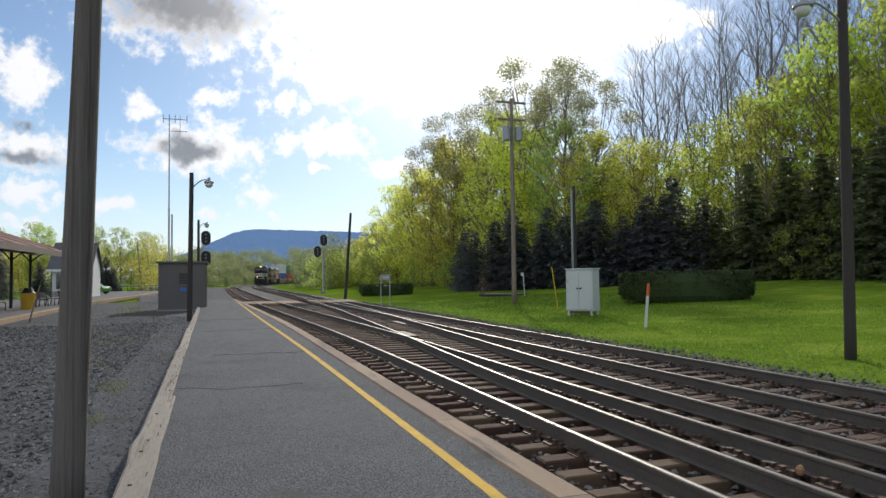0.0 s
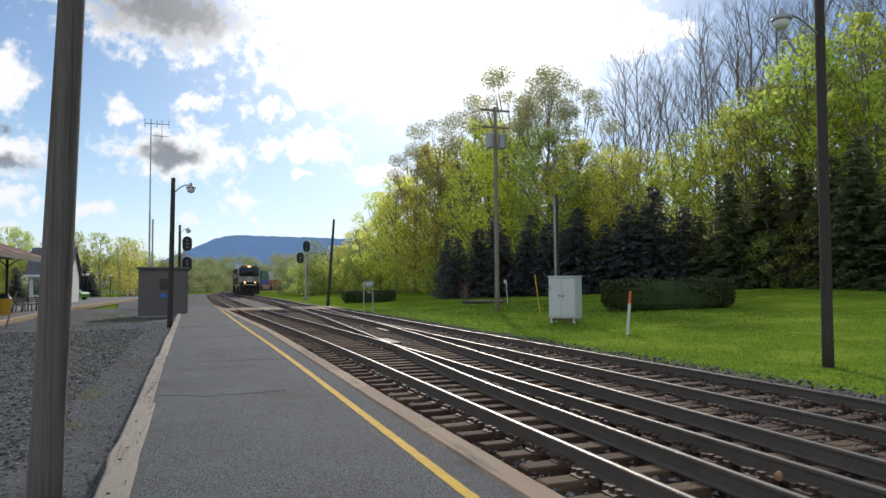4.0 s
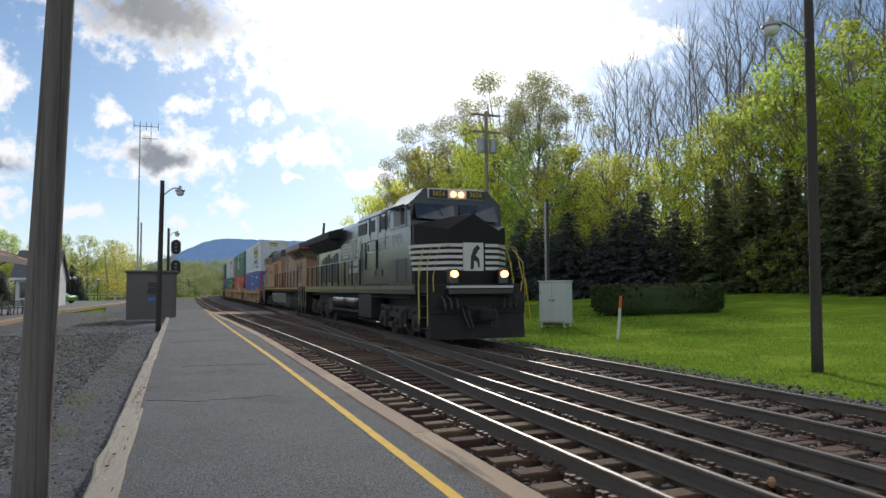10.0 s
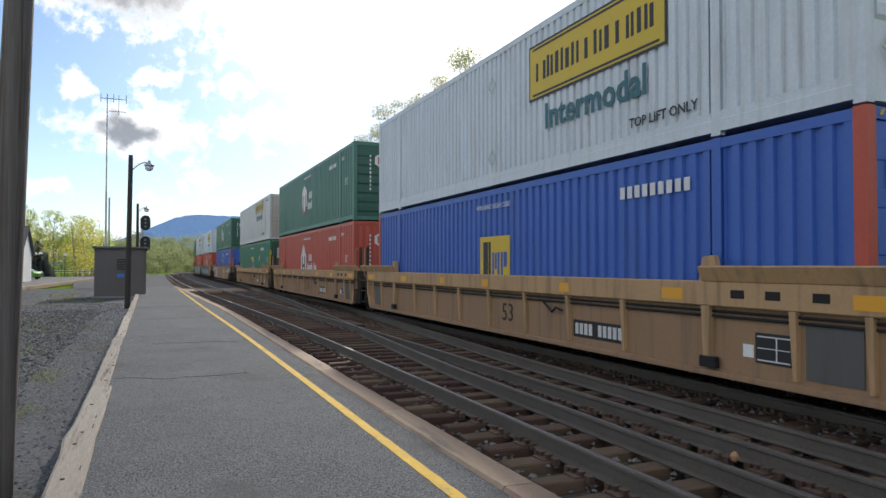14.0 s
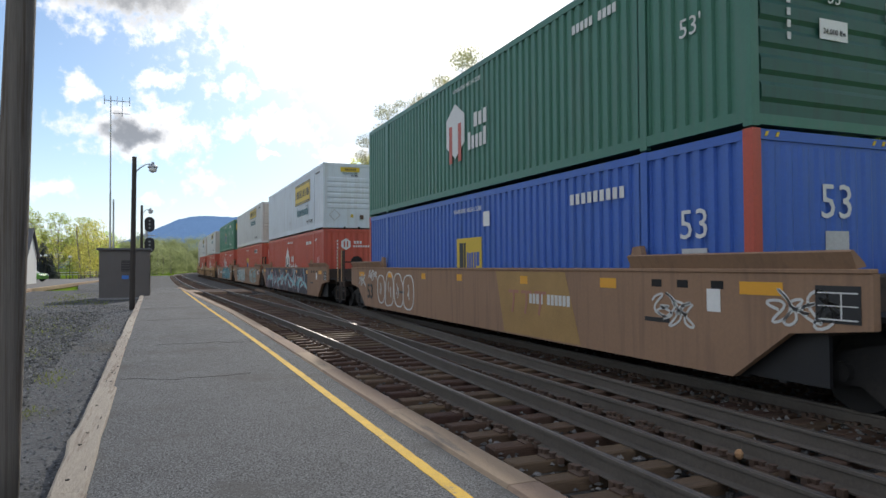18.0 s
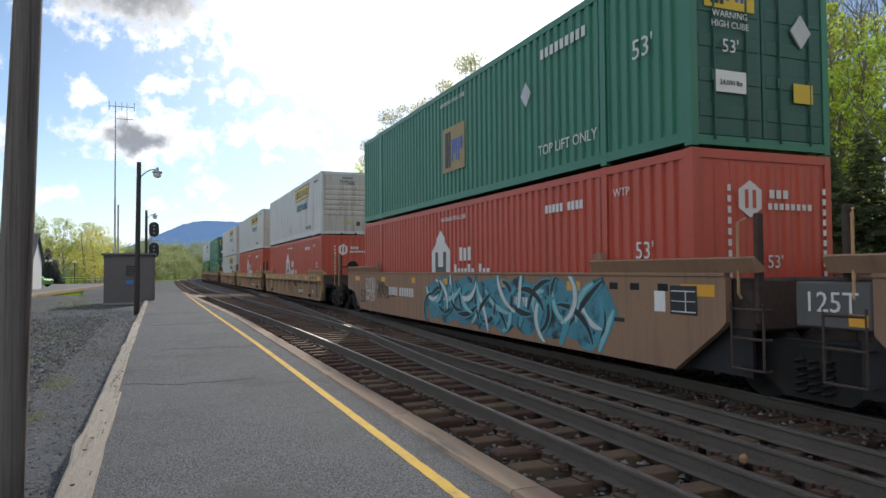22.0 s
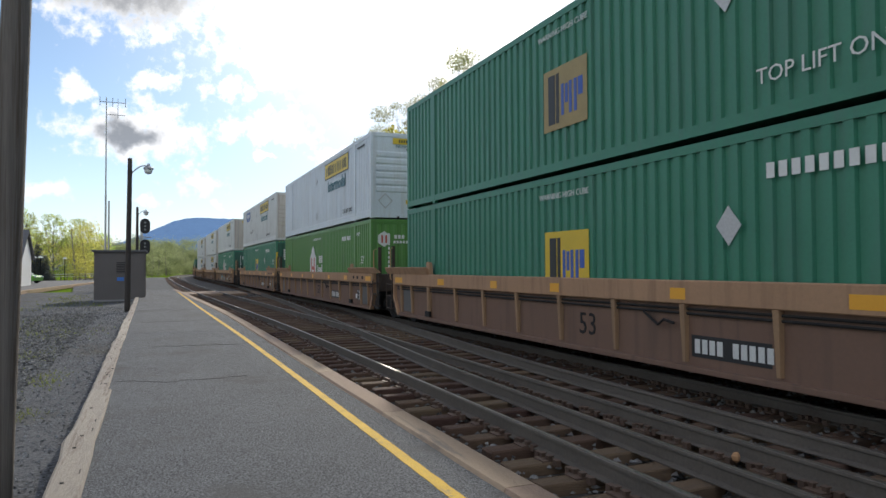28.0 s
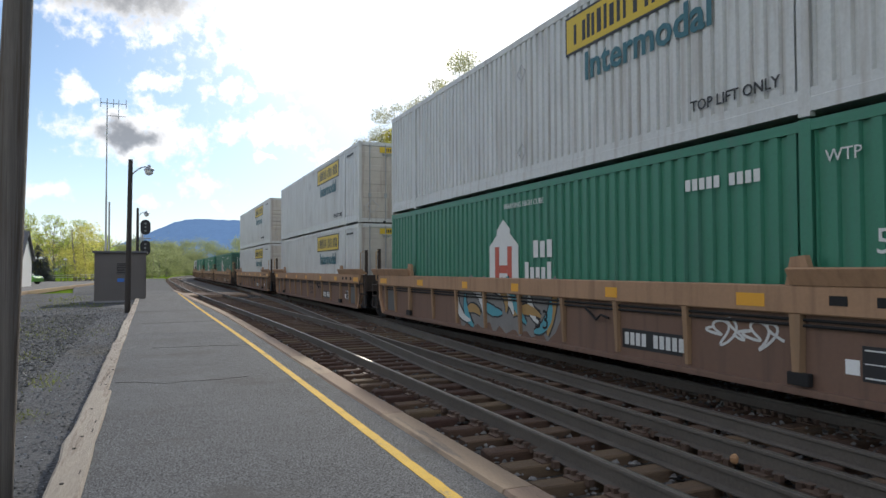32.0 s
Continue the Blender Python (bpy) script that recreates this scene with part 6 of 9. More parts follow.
            for k in (6.6, 7.3, 8.0):
                part("guide_bracket", Shape().prism([(side * 1.36, z), (side * 1.5, z), (side * 1.55, z + 0.12), (side * 1.38, z + 0.05)], "y", e * k - 0.02, e * k + 0.02), paint_, car)
        face = 1.49 if ribbed else 1.51
        if side > 0:
            continue
        for k, w_ in ((-8.35, 0.3), (-5.5, 0.2), (-2.9, 0.14), (0.1, 0.14), (2.4, 0.14), (5.2, 0.2), (8.3, 0.3)):
            part("reflector_strip", Shape().box(*out(face, face + 0.005), k - w_, k + w_, top - 0.25, top - 0.1), M["reflector"], car)
        for k in (-7.7, -7.1, -6.6):
            part("load_mark", Shape().box(*out(face, face + 0.004), k - 0.1, k + 0.1, top - 0.2, top - 0.1), M["under"], car)
    part("well_floor", Shape().box(-1.36, 1.36, -hl + 0.8, hl - 0.8, low, low + 0.1), M["under"], car)
    for e, ends in ((-1, near_end), (1, far_end)):
        y0 = e * hl
        reach = 2.95 if ends else 1.0
        d = Shape()
        d.box(-0.45, 0.45, *sorted((y0 - e * 0.5, y0 + e * (reach - 0.1))), 0.62, 1.02, 0.03)
        d.box(-1.36, 1.36, *sorted((y0 - e * 0.25, y0 + e * 0.3)), 0.85, top - 0.02, 0.03)
        part("end_deck", d, M["end_grime"], car)
        # added black plates: they stand in for the dark under the box's end
        for sx in (-1, 1):
            part("end_shroud", Shape().box(*sorted((sx * 1.3, sx * 1.35)), *sorted((y0 - e * 1.2, y0 + e * 0.25)), 0.3, 1.2), M["black_metal"], car)
        part("end_brace", Shape().prism([(y0 - e * 0.4, low), (y0 - e * 0.3, low), (y0 + e * 0.1, 0.9), (y0, 0.9)], "x", -1.34, 1.34), M["under"], car)
        if ends:
            part("platform", Shape().box(-1.3, 1.3, *sorted((y0 + e * 0.3, y0 + e * (reach - 0.3))), 1.02, 1.08), M["under"], car)
            part("end_sill", Shape().box(-1.38, 1.38, *sorted((y0 + e * (reach - 0.42), y0 + e * (reach - 0.25))), 0.8, 1.15, 0.02), M["end_grime"], car)
            freight_truck(car, y0 + e * 1.1)
            c = Shape()
            c.box(-0.1, 0.1, *sorted((y0 + e * (reach - 0.3), y0 + e * (reach + 0.15))), 0.72, 0.95, 0.03)
            c.box(-0.17, 0.17, *sorted((y0 + e * (reach - 0.02), y0 + e * (reach + 0.2))), 0.7, 0.98, 0.05)
            part("coupler", c, M["under"], car)
            for sx in (-1, 1):
                h = Shape()
                yy = y0 + e * (reach - 0.32)
                for yp in (yy, yy - e * 0.5):
                    h.tube([(sx * 1.42, yp, 0.3), (sx * 1.42, yp, 1.2)], 0.02, sides=6)
                for z in (0.32, 0.66, 1.0):
                    h.tube([(sx * 1.42, yy, z), (sx * 1.42, yy - e * 0.5, z)], 0.018, sides=6)
                part("ladder", h, M["end_grime"], car, "worn steel side ladder")
                part("end_post", Shape().box(*sorted((sx * 1.3, sx * 1.37)), *sorted((yy - e * 0.035, yy + e * 0.035)), 1.1, 2.2, 0.01), M["end_grime"], car)
                part("grab_iron", Shape().tube([(sx * 1.46, yy - e * 0.12, 1.0), (sx * 1.46, yy - e * 0.12, 2.2), (sx * 1.4, yy - e * 0.05, 2.28)], 0.018, sides=6), M["well_tan"], car)
            part("cross_rail", Shape().tube([(-1.3, y0 + e * (reach - 0.35), 1.75), (1.3, y0 + e * (reach - 0.35), 1.75)], 0.025, sides=6), M["under"], car)
            part("brake_wheel", Shape().disc((0.7 * e, y0 + e * (reach - 0.45), 1.75), (0, 1, 0), 0.24, 0.06, 16), M["under"], car)
        else:
            if e > 0:
                freight_truck(car, y0 + e * 1.0, True)
            for sx in (-1, 1):
                part("end_post", Shape().box(*sorted((sx * 1.3, sx * 1.4)), *sorted((y0 + e * 0.33, y0 + e * 0.4)), 0.95, 2.25, 0.01), M["end_grime"], car)
                part("grab_iron", Shape().tube([(sx * 1.46, y0 + e * 0.2, 1.25), (sx * 1.5, y0 + e * 0.2, 1.3), (sx * 1.5, y0 + e * 0.2, 2.15), (sx * 1.42, y0 + e * 0.25, 2.2)], 0.018, sides=6), M["well_tan"], car)
                h = Shape()
                for z in (0.42, 0.78, 1.12):
                    h.tube([(sx * 1.38, y0 + e * 0.08, z), (sx * 1.5, y0 + e * 0.08, z), (sx * 1.5, y0 + e * 0.55, z), (sx * 1.38, y0 + e * 0.55, z)], 0.018, sides=6)
                h.tube([(sx * 1.5, y0 + e * 0.08, 0.42), (sx * 1.5, y0 + e * 0.08, 1.2)], 0.016, sides=6)
                h.tube([(sx * 1.5, y0 + e * 0.55, 0.42), (sx * 1.5, y0 + e * 0.55, 1.2)], 0.016, sides=6)
                part("step_frame", h, M["end_grime"], car, "worn steel stirrup steps")
    return car


def stroke_shape(pts, widths, x, depth):
    """A flat brush stroke whose width changes along its way."""
    left, right = [], []
    n = len(pts)
    for i, (y, z) in enumerate(pts):
        a, b = pts[max(0, i - 1)], pts[min(n - 1, i + 1)]
        d = math.hypot(b[0] - a[0], b[1] - a[1]) or 1.0
        ny, nz = -(b[1] - a[1]) / d * widths[i], (b[0] - a[0]) / d * widths[i]
        left.append((y + ny, min(1.49, max(0.3, z + nz))))
        right.append((y - ny, min(1.49, max(0.3, z - nz))))
    v = [(x - depth, *p) for p in left] + [(x - depth, *p) for p in right] + [(x + 0.002, *p) for p in left] + [(x + 0.002, *p) for p in right]
    f = []
    for i in range(n - 1):
        f += [(i, i + 1, n + i + 1, n + i), (2 * n + i, 3 * n + i, 3 * n + i + 1, 2 * n + i + 1), (i, 2 * n + i, 2 * n + i + 1, i + 1), (n + i, n + i + 1, 3 * n + i + 1, 3 * n + i)]
    return Shape().add(v, f)


def sprayed_ground(car, y0, y1, colour, seed, z0=0.32, z1=1.46):
    """The sprayed-over patch behind a piece."""
    g = random.Random(seed)
    n = 30
    up = [(y0 + (y1 - y0) * i / n, min(1.49, z1 - 0.08 + 0.08 * math.sin(i * 1.3 + seed) + g.uniform(-0.05, 0.05))) for i in range(n + 1)]
    dn = [(y0 + (y1 - y0) * i / n, max(0.3, z0 + 0.08 + 0.08 * math.sin(i * 1.7 + seed) + g.uniform(-0.05, 0.05))) for i in range(n + 1)]
    up[0], dn[0], up[-1], dn[-1] = (y0 - 0.1, 0.95), (y0 - 0.1, 0.85), (y1 + 0.1, 0.95), (y1 + 0.1, 0.85)
    part("sprayed_ground", Shape().prism(dn + up[::-1], "x", -1.5135, -1.5095), M[colour], car)


def wild_piece(car, y0, y1, fills, outline, seed, count, ground=None, fat=0.13):
    """Curling leaf-shaped strokes with outlines, one over another."""
    if ground:
        sprayed_ground(car, y0, y1, ground, seed)
    g = random.Random(seed)
    for k in range(count):
        cy = y0 + (y1 - y0) * (k + 0.5) / count + g.uniform(-0.2, 0.2)
        a0, bend = g.uniform(0, 6.28), g.uniform(-2.6, 2.6)
        ln, cz = g.uniform(0.8, 1.5), g.uniform(0.65, 1.15)
        pts, y, z = [], cy, cz
        m = 14
        for i in range(m + 1):
            pts.append((y, z))
            a = a0 + bend * i / m
            y += math.cos(a) * ln / m
            z += math.sin(a) * ln * 0.75 / m
        sh = sum(p[1] for p in pts) / len(pts) - cz
        my = sum(p[0] for p in pts) / len(pts) - cy
        pts = [(p[0] - my, p[1] - sh) for p in pts]
        ws = [fat * g.uniform(0.9, 1.1) * (math.sin(math.pi * (0.06 + 0.88 * i / m)) ** 0.8) for i in range(m + 1)]
        d = 0.006 + 0.0006 * k
        part("sprayed_outline", stroke_shape(pts, [w + 0.035 for w in ws], -1.511, d), M[outline], car)
        part("sprayed_stroke", stroke_shape(pts, ws, -1.511, d + 0.0015), M[fills[k % len(fills)]], car)


def bubble_letters(car, y0, y1, outline, fill, seed, letters, thin=0.03, zc=0.9, tall=1.0):
    """Rounded block letters: an outline ring, a fill and short inner strokes."""
    g = random.Random(seed)
    w = (y1 - y0) / letters
    for k in range(letters):
        cy = y1 - (k + 0.5) * w
        a, b = w * 0.52, g.uniform(0.4, 0.48) * tall
        wob = [g.uniform(0.82, 1.1) for _ in range(8)]
        ring = []
        for i in range(33):
            u = 2 * math.pi * i / 32
            r = wob[int(i / 4) % 8] * (1 - (i % 4) / 4) + wob[(int(i / 4) + 1) % 8] * ((i % 4) / 4)
            ring.append((cy + a * r * math.copysign(abs(math.cos(u)) ** 0.7, math.cos(u)), zc + b * r * math.copysign(abs(math.sin(u)) ** 0.7, math.sin(u))))
        if fill:
            part("sprayed_fill", Shape().prism([(y, min(1.48, max(0.31, z))) for y, z in ring[:-1]], "x", -1.5155 - 0.0004 * k, -1.5095), M[fill], car)
        part("sprayed_letter", stroke_shape(ring, [thin] * 33, -1.511, 0.008 + 0.0004 * k), M[outline], car)
        for _ in range(2):
            yy, zz, t = cy + g.uniform(-0.3, 0.3) * w, zc - 0.15 * tall + g.uniform(-0.1, 0.1), g.uniform(-0.12, 0.12)
            part("sprayed_letter", stroke_shape([(yy, zz), (yy + t * tall, zz + 0.16 * tall), (yy + t * 0.4, zz + 0.3 * tall)], [thin * 0.8] * 3, -1.511, 0.009), M[outline], car)


def small_tag(car, y0, y1, z, colour, seed):
    """A quick handstyle scrawl."""
    g = random.Random(seed)
    n, h = 110, g.uniform(0.16, 0.24)
    a, b, c = g.uniform(0.5, 0.65), g.uniform(0.28, 0.36), g.uniform(0, 6)
    pts = [(y1 - (y1 - y0) * i / n + 0.1 * math.sin(i * a + seed), z + h * math.sin(i * b + c) * (0.6 + 0.4 * math.sin(i * 0.11 + seed))) for i in range(n + 1)]
    part("sprayed_tag", stroke_shape(pts, [0.016] * (n + 1), -1.511, 0.006), M[colour], car)


def stencils(car, kind, near_end=True, far_end=True):
    flat = kind == "flat"
    x = -1.512 if flat else -1.402

    def words(text, y, z, size, m):
        lettering(text, size, M[m], car, Matrix.Translation((x - 0.006, y, z)) @ Matrix(((0, 0, -1, 0), (-1, 0, 0, 0), (0, 1, 0, 0), (0, 0, 0, 1))))
    if not flat:
        words("53", -0.75, 0.68, 0.5, "under" if kind == "rust" else "letter_black")
    if not flat:
        part("number_panel", Shape().box(x - 0.003, x, -4.3, -3.05, 0.45, 0.73), M["letter_black"], car)
    y0 = (-9.55 if near_end else -8.35) if flat else -7.28
    p = part("data_panel", Shape().box(x - 0.005, x, y0, y0 + 0.5, 1.0 if flat else 0.5, 1.38 if flat else 0.85), M["letter_black"], car, "black data panel with a white frame")
    for a, b, c, d in ((0.03, 0.47, 0.03, 0.045), (0.03, 0.47, 0.3, 0.315), (0.2, 0.215, 0.03, 0.315), (0.03, 0.47, 0.17, 0.18)):
        z0 = 1.0 if flat else 0.5
        part("frame_line", Shape().box(x - 0.009, x - 0.005, y0 + a, y0 + b, z0 + c, z0 + d), M["letter_white"], p)
    n = Shape()
    for k in range(11):
        if k != 6:
            n.box(x - 0.006, x, -4.45 + k * 0.125, -4.36 + k * 0.125, 0.9 if flat else 0.5, 1.08 if flat else 0.68)
    split_part("number_bar", n, M["spray_white"], car)
    if flat and not far_end:
        c = part("end_cabinet", Shape().box(-1.5, -1.3, 8.84, 9.7, 0.98, 1.46, 0.02), M["up_grey"], car, "dark grey end box with a capacity stencil")
        lettering("125T", 0.3, M["letter_white"], c, Matrix.Translation((-1.508, 9.28, 1.24)) @ Matrix(((0, 0, -1, 0), (-1, 0, 0, 0), (0, 1, 0, 0), (0, 0, 0, 1))))
        part("reflector_strip", Shape().box(-1.508, -1.502, 8.88, 9.08, 1.02, 1.14), M["reflector"], c)
    part("sticker", Shape().box(x - 0.005, x, -7.75 if flat else -6.75, -7.53 if flat else -6.6, 1.02 if flat else 0.55, 1.3 if flat else 0.7), M["white_paint"], car)


CAR_TEMPLATES = {}
for k, (near, upper, lower, kind) in enumerate(STACKS):
    kind = "rust" if kind == "rib" and k > 9 else kind
    mid = near + L53 / 2
    key = (kind, k in FIRST, k in LAST)
    if key in CAR_TEMPLATES:
        car = copy_thing(CAR_TEMPLATES[key], Matrix())
    else:
        car = CAR_TEMPLATES[key] = well_car(*key)
        stencils(car, *key)
        if k == 3:
            part("sprayed_ground", Shape().prism([(-4.75, 0.3), (-2.1, 0.3), (-1.75, 1.48), (-4.3, 1.48)], "x", -1.5135, -1.5095), M["spray_ochre"], car)
            for y in (-2.5, -3.0, -3.5):
                part("sprayed_letter", stroke_shape([(y + 0.2, 1.1), (y, 1.1), (y - 0.2, 1.1)], [0.03] * 3, -1.511, 0.007), M["flag_red"], car)
                part("sprayed_letter", stroke_shape([(y, 1.1), (y, 0.9), (y + 0.06, 0.7)], [0.035] * 3, -1.511, 0.0075), M["flag_red"], car)
            lettering("53", 0.66, M["letter_black"], car, Matrix.Translation((-1.518, 7.3, 0.75)) @ Matrix(((0, 0, -1, 0), (-1, 0, 0, 0), (0, 1, 0, 0), (0, 0, 0, 1))), bold=0.015)
            bubble_letters(car, 3.2, 6.5, "spray_white", None, 31, 4, 0.02, 0.88, 1.05)
            small_tag(car, 7.9, 8.6, 1.12, "spray_white", 9)
            small_tag(car, 6.6, 7.4, 1.3, "spray_white", 14)
            small_tag(car, -7.25, -6.6, 1.0, "spray_white", 2)
            small_tag(car, -9.3, -8.5, 1.12, "spray_white", 5)
        elif k == 4:
            part("sprayed_ground", Shape().box(-1.5135, -1.5095, -5.6, 7.9, 0.28, 1.485), M["spray_mottled"], car)
            wild_piece(car, -5.2, 7.2, ["spray_cyan", "spray_teal", "spray_cyan", "spray_black"], "spray_pink", 4, 40, None, 0.085)
            wild_piece(car, -3.6, -2.2, ["spray_white", "spray_teal"], "letter_black", 8, 3, None)
        elif k == 5:
            bubble_letters(car, -6.9, -3.0, "spray_cyan", None, 5, 5, 0.024)
            wild_piece(car, -6.6, -3.4, ["well_brown", "spray_grey"], "spray_cyan", 17, 6, None, 0.07)
            wild_piece(car, 0.1, 5.7, ["spray_white", "spray_pale", "spray_white", "spray_cyan"], "letter_black", 11, 24, "spray_pale", 0.055)
            for y in (-0.4, -1.1, -1.8):
                part("sprayed_letter", stroke_shape([(y + 0.2, 0.8), (y, 1.0), (y - 0.2, 0.8), (y, 0.95), (y + 0.1, 0.75)], [0.03] * 5, -1.511, 0.007), M["well_wall"], car)
        elif k == 6:
            lettering("53", 0.62, M["letter_black"], car, Matrix.Translation((-1.518, 7.55, 0.7)) @ Matrix(((0, 0, -1, 0), (-1, 0, 0, 0), (0, 1, 0, 0), (0, 0, 0, 1))))
            bubble_letters(car, 6.1, 7.2, "spray_white", None, 14, 4, 0.01, 1.12, 0.48)
            bubble_letters(car, 6.15, 7.15, "spray_white", None, 21, 5, 0.01, 0.78, 0.4)
            small_tag(car, 5.0, 5.8, 1.1, "letter_black", 7)
            small_tag(car, 4.3, 5.9, 0.9, "letter_black", 12)
            wild_piece(car, -6.6, 1.3, ["spray_cyan", "spray_black", "spray_teal", "spray_white", "spray_black"], "spray_teal", 6, 50, "spray_wild", 0.055)
            for j in range(10):
                yy = 4.6 - j * 0.21 - (0.15 if j > 3 else 0)
                part("number_bar", Shape().box(-1.518, -1.511, yy - 0.14, yy, 0.86, 1.1), M["spray_white"], car)
    if k == 8:
        before = set(car.children)
        small_tag(car, -2.9, -0.3, 1.28, "spray_white", 6)
        for piece in set(car.children) - before:
            piece.location.x += 0.018
    if k == 13:
        # the sprayed piece and tag between the ribs, set back on the side sheet
        before = set(car.children)
        wild_piece(car, -1.35, 2.9, ["spray_ochre", "spray_teal", "spray_white"], "spray_black", 19, 12, "spray_grey", 0.1)
        small_tag(car, -5.8, -4.75, 0.85, "spray_white", 4)
        for piece in set(car.children) - before:
            piece.location.x += 0.11
    ride(car, mid, 9.5)
    low_box = container(lower)
    ride(low_box, mid, 9.5, WELL_Z)
    if upper:
        ride(container(upper), mid, 9.5, WELL_Z + H53 + 0.03)

# ---- the two locomotives ----
def loco_truck(parent, y):
    """Three wheelsets in a heavy frame."""
    t = new("truck")
    t.parent = parent
    t.matrix_basis = Matrix.Translation((0, y, 0))
    for side in (-1, 1):
        x = side * 1.06
        f = Shape()
        f.prism([(-2.75, 0.62), (-2.5, 0.42), (-1.5, 0.45), (-1.3, 0.62), (-0.5, 0.62), (-0.35, 0.45), (0.35, 0.45), (0.5, 0.62), (1.3, 0.62), (1.5, 0.45), (2.5, 0.42), (2.75, 0.62),
                 (2.75, 0.85), (2.3, 1.02), (-2.3, 1.02), (-2.75, 0.85)], "x", x - 0.09, x + 0.09)
        part("side_frame", f, M["truck_dust"], t)
        for k in (-1.87, 0, 1.87):
            j = Shape()
            j.box(side * 1.2 - 0.07, side * 1.2 + 0.07, k - 0.24, k + 0.24, 0.26, 0.82, 0.05)
            j.disc((side * 1.29, k, 0.53), (1, 0, 0), 0.15, 0.08, 16)
            j.disc((side * 1.34, k, 0.53), (1, 0, 0), 0.1, 0.05, 16)
            part("axle_box", j, M["truck_dust"], t)
            for d in (-0.38, 0.38):
                s = Shape()
                coil = [(side * 1.16 + 0.07 * math.cos(u), k + d + 0.07 * math.sin(u), 0.45 + 0.45 * u / 31.4) for u in (i * 31.4 / 40 for i in range(41))]
                s.tube(coil, 0.025, sides=4)
                part("coil_spring", s, M["truck_dust"], t)
        part("damper", Shape().tube([(side * 1.25, -0.95, 0.95), (side * 1.25, -0.8, 0.5)], 0.06, sides=8), M["truck_dust"], t)
        part("brake_shoe", Shape().box(side * 1.2 - 0.05, side * 1.2 + 0.05, 0.75, 1.1, 0.28, 0.45), M["truck_dust"], t)
        part("brake_cylinder", Shape().tube([(side * 1.22, 1.0, 0.9), (side * 1.22, 2.1, 1.0)], 0.06, sides=10), M["truck_dust"], t)
    for k in (-1.87, 0, 1.87):
        w = Shape()
        for side in (-1, 1):
            w.disc((side * 0.76, 0, 0), (1, 0, 0), 0.53, 0.13, 28)
            w.disc((side * 0.70, 0, 0), (1, 0, 0), 0.56, 0.03, 28)
        w.disc((0, 0, 0), (1, 0, 0), 0.1, 2.0, 12)
        ob = part("wheelset", w, M["truck_dust"], t)
        ob.matrix_basis = Matrix.Translation((0, k, 0.53))
    part("motor_block", Shape().box(-0.6, 0.6, -2.6, 2.6, 0.35, 0.95, 0.05), M["truck_dust"], t)
    return t


def side_m(y, z, side, x):
    """Pose of flat letters on the loco's side; they read from outside."""
    r = Matrix(((0, 0, -1, 0), (-1, 0, 0, 0), (0, 1, 0, 0), (0, 0, 0, 1))) if side < 0 else Matrix(((0, 0, 1, 0), (1, 0, 0, 0), (0, 1, 0, 0), (0, 0, 0, 1)))
    return Matrix.Translation((x, y, z)) @ r


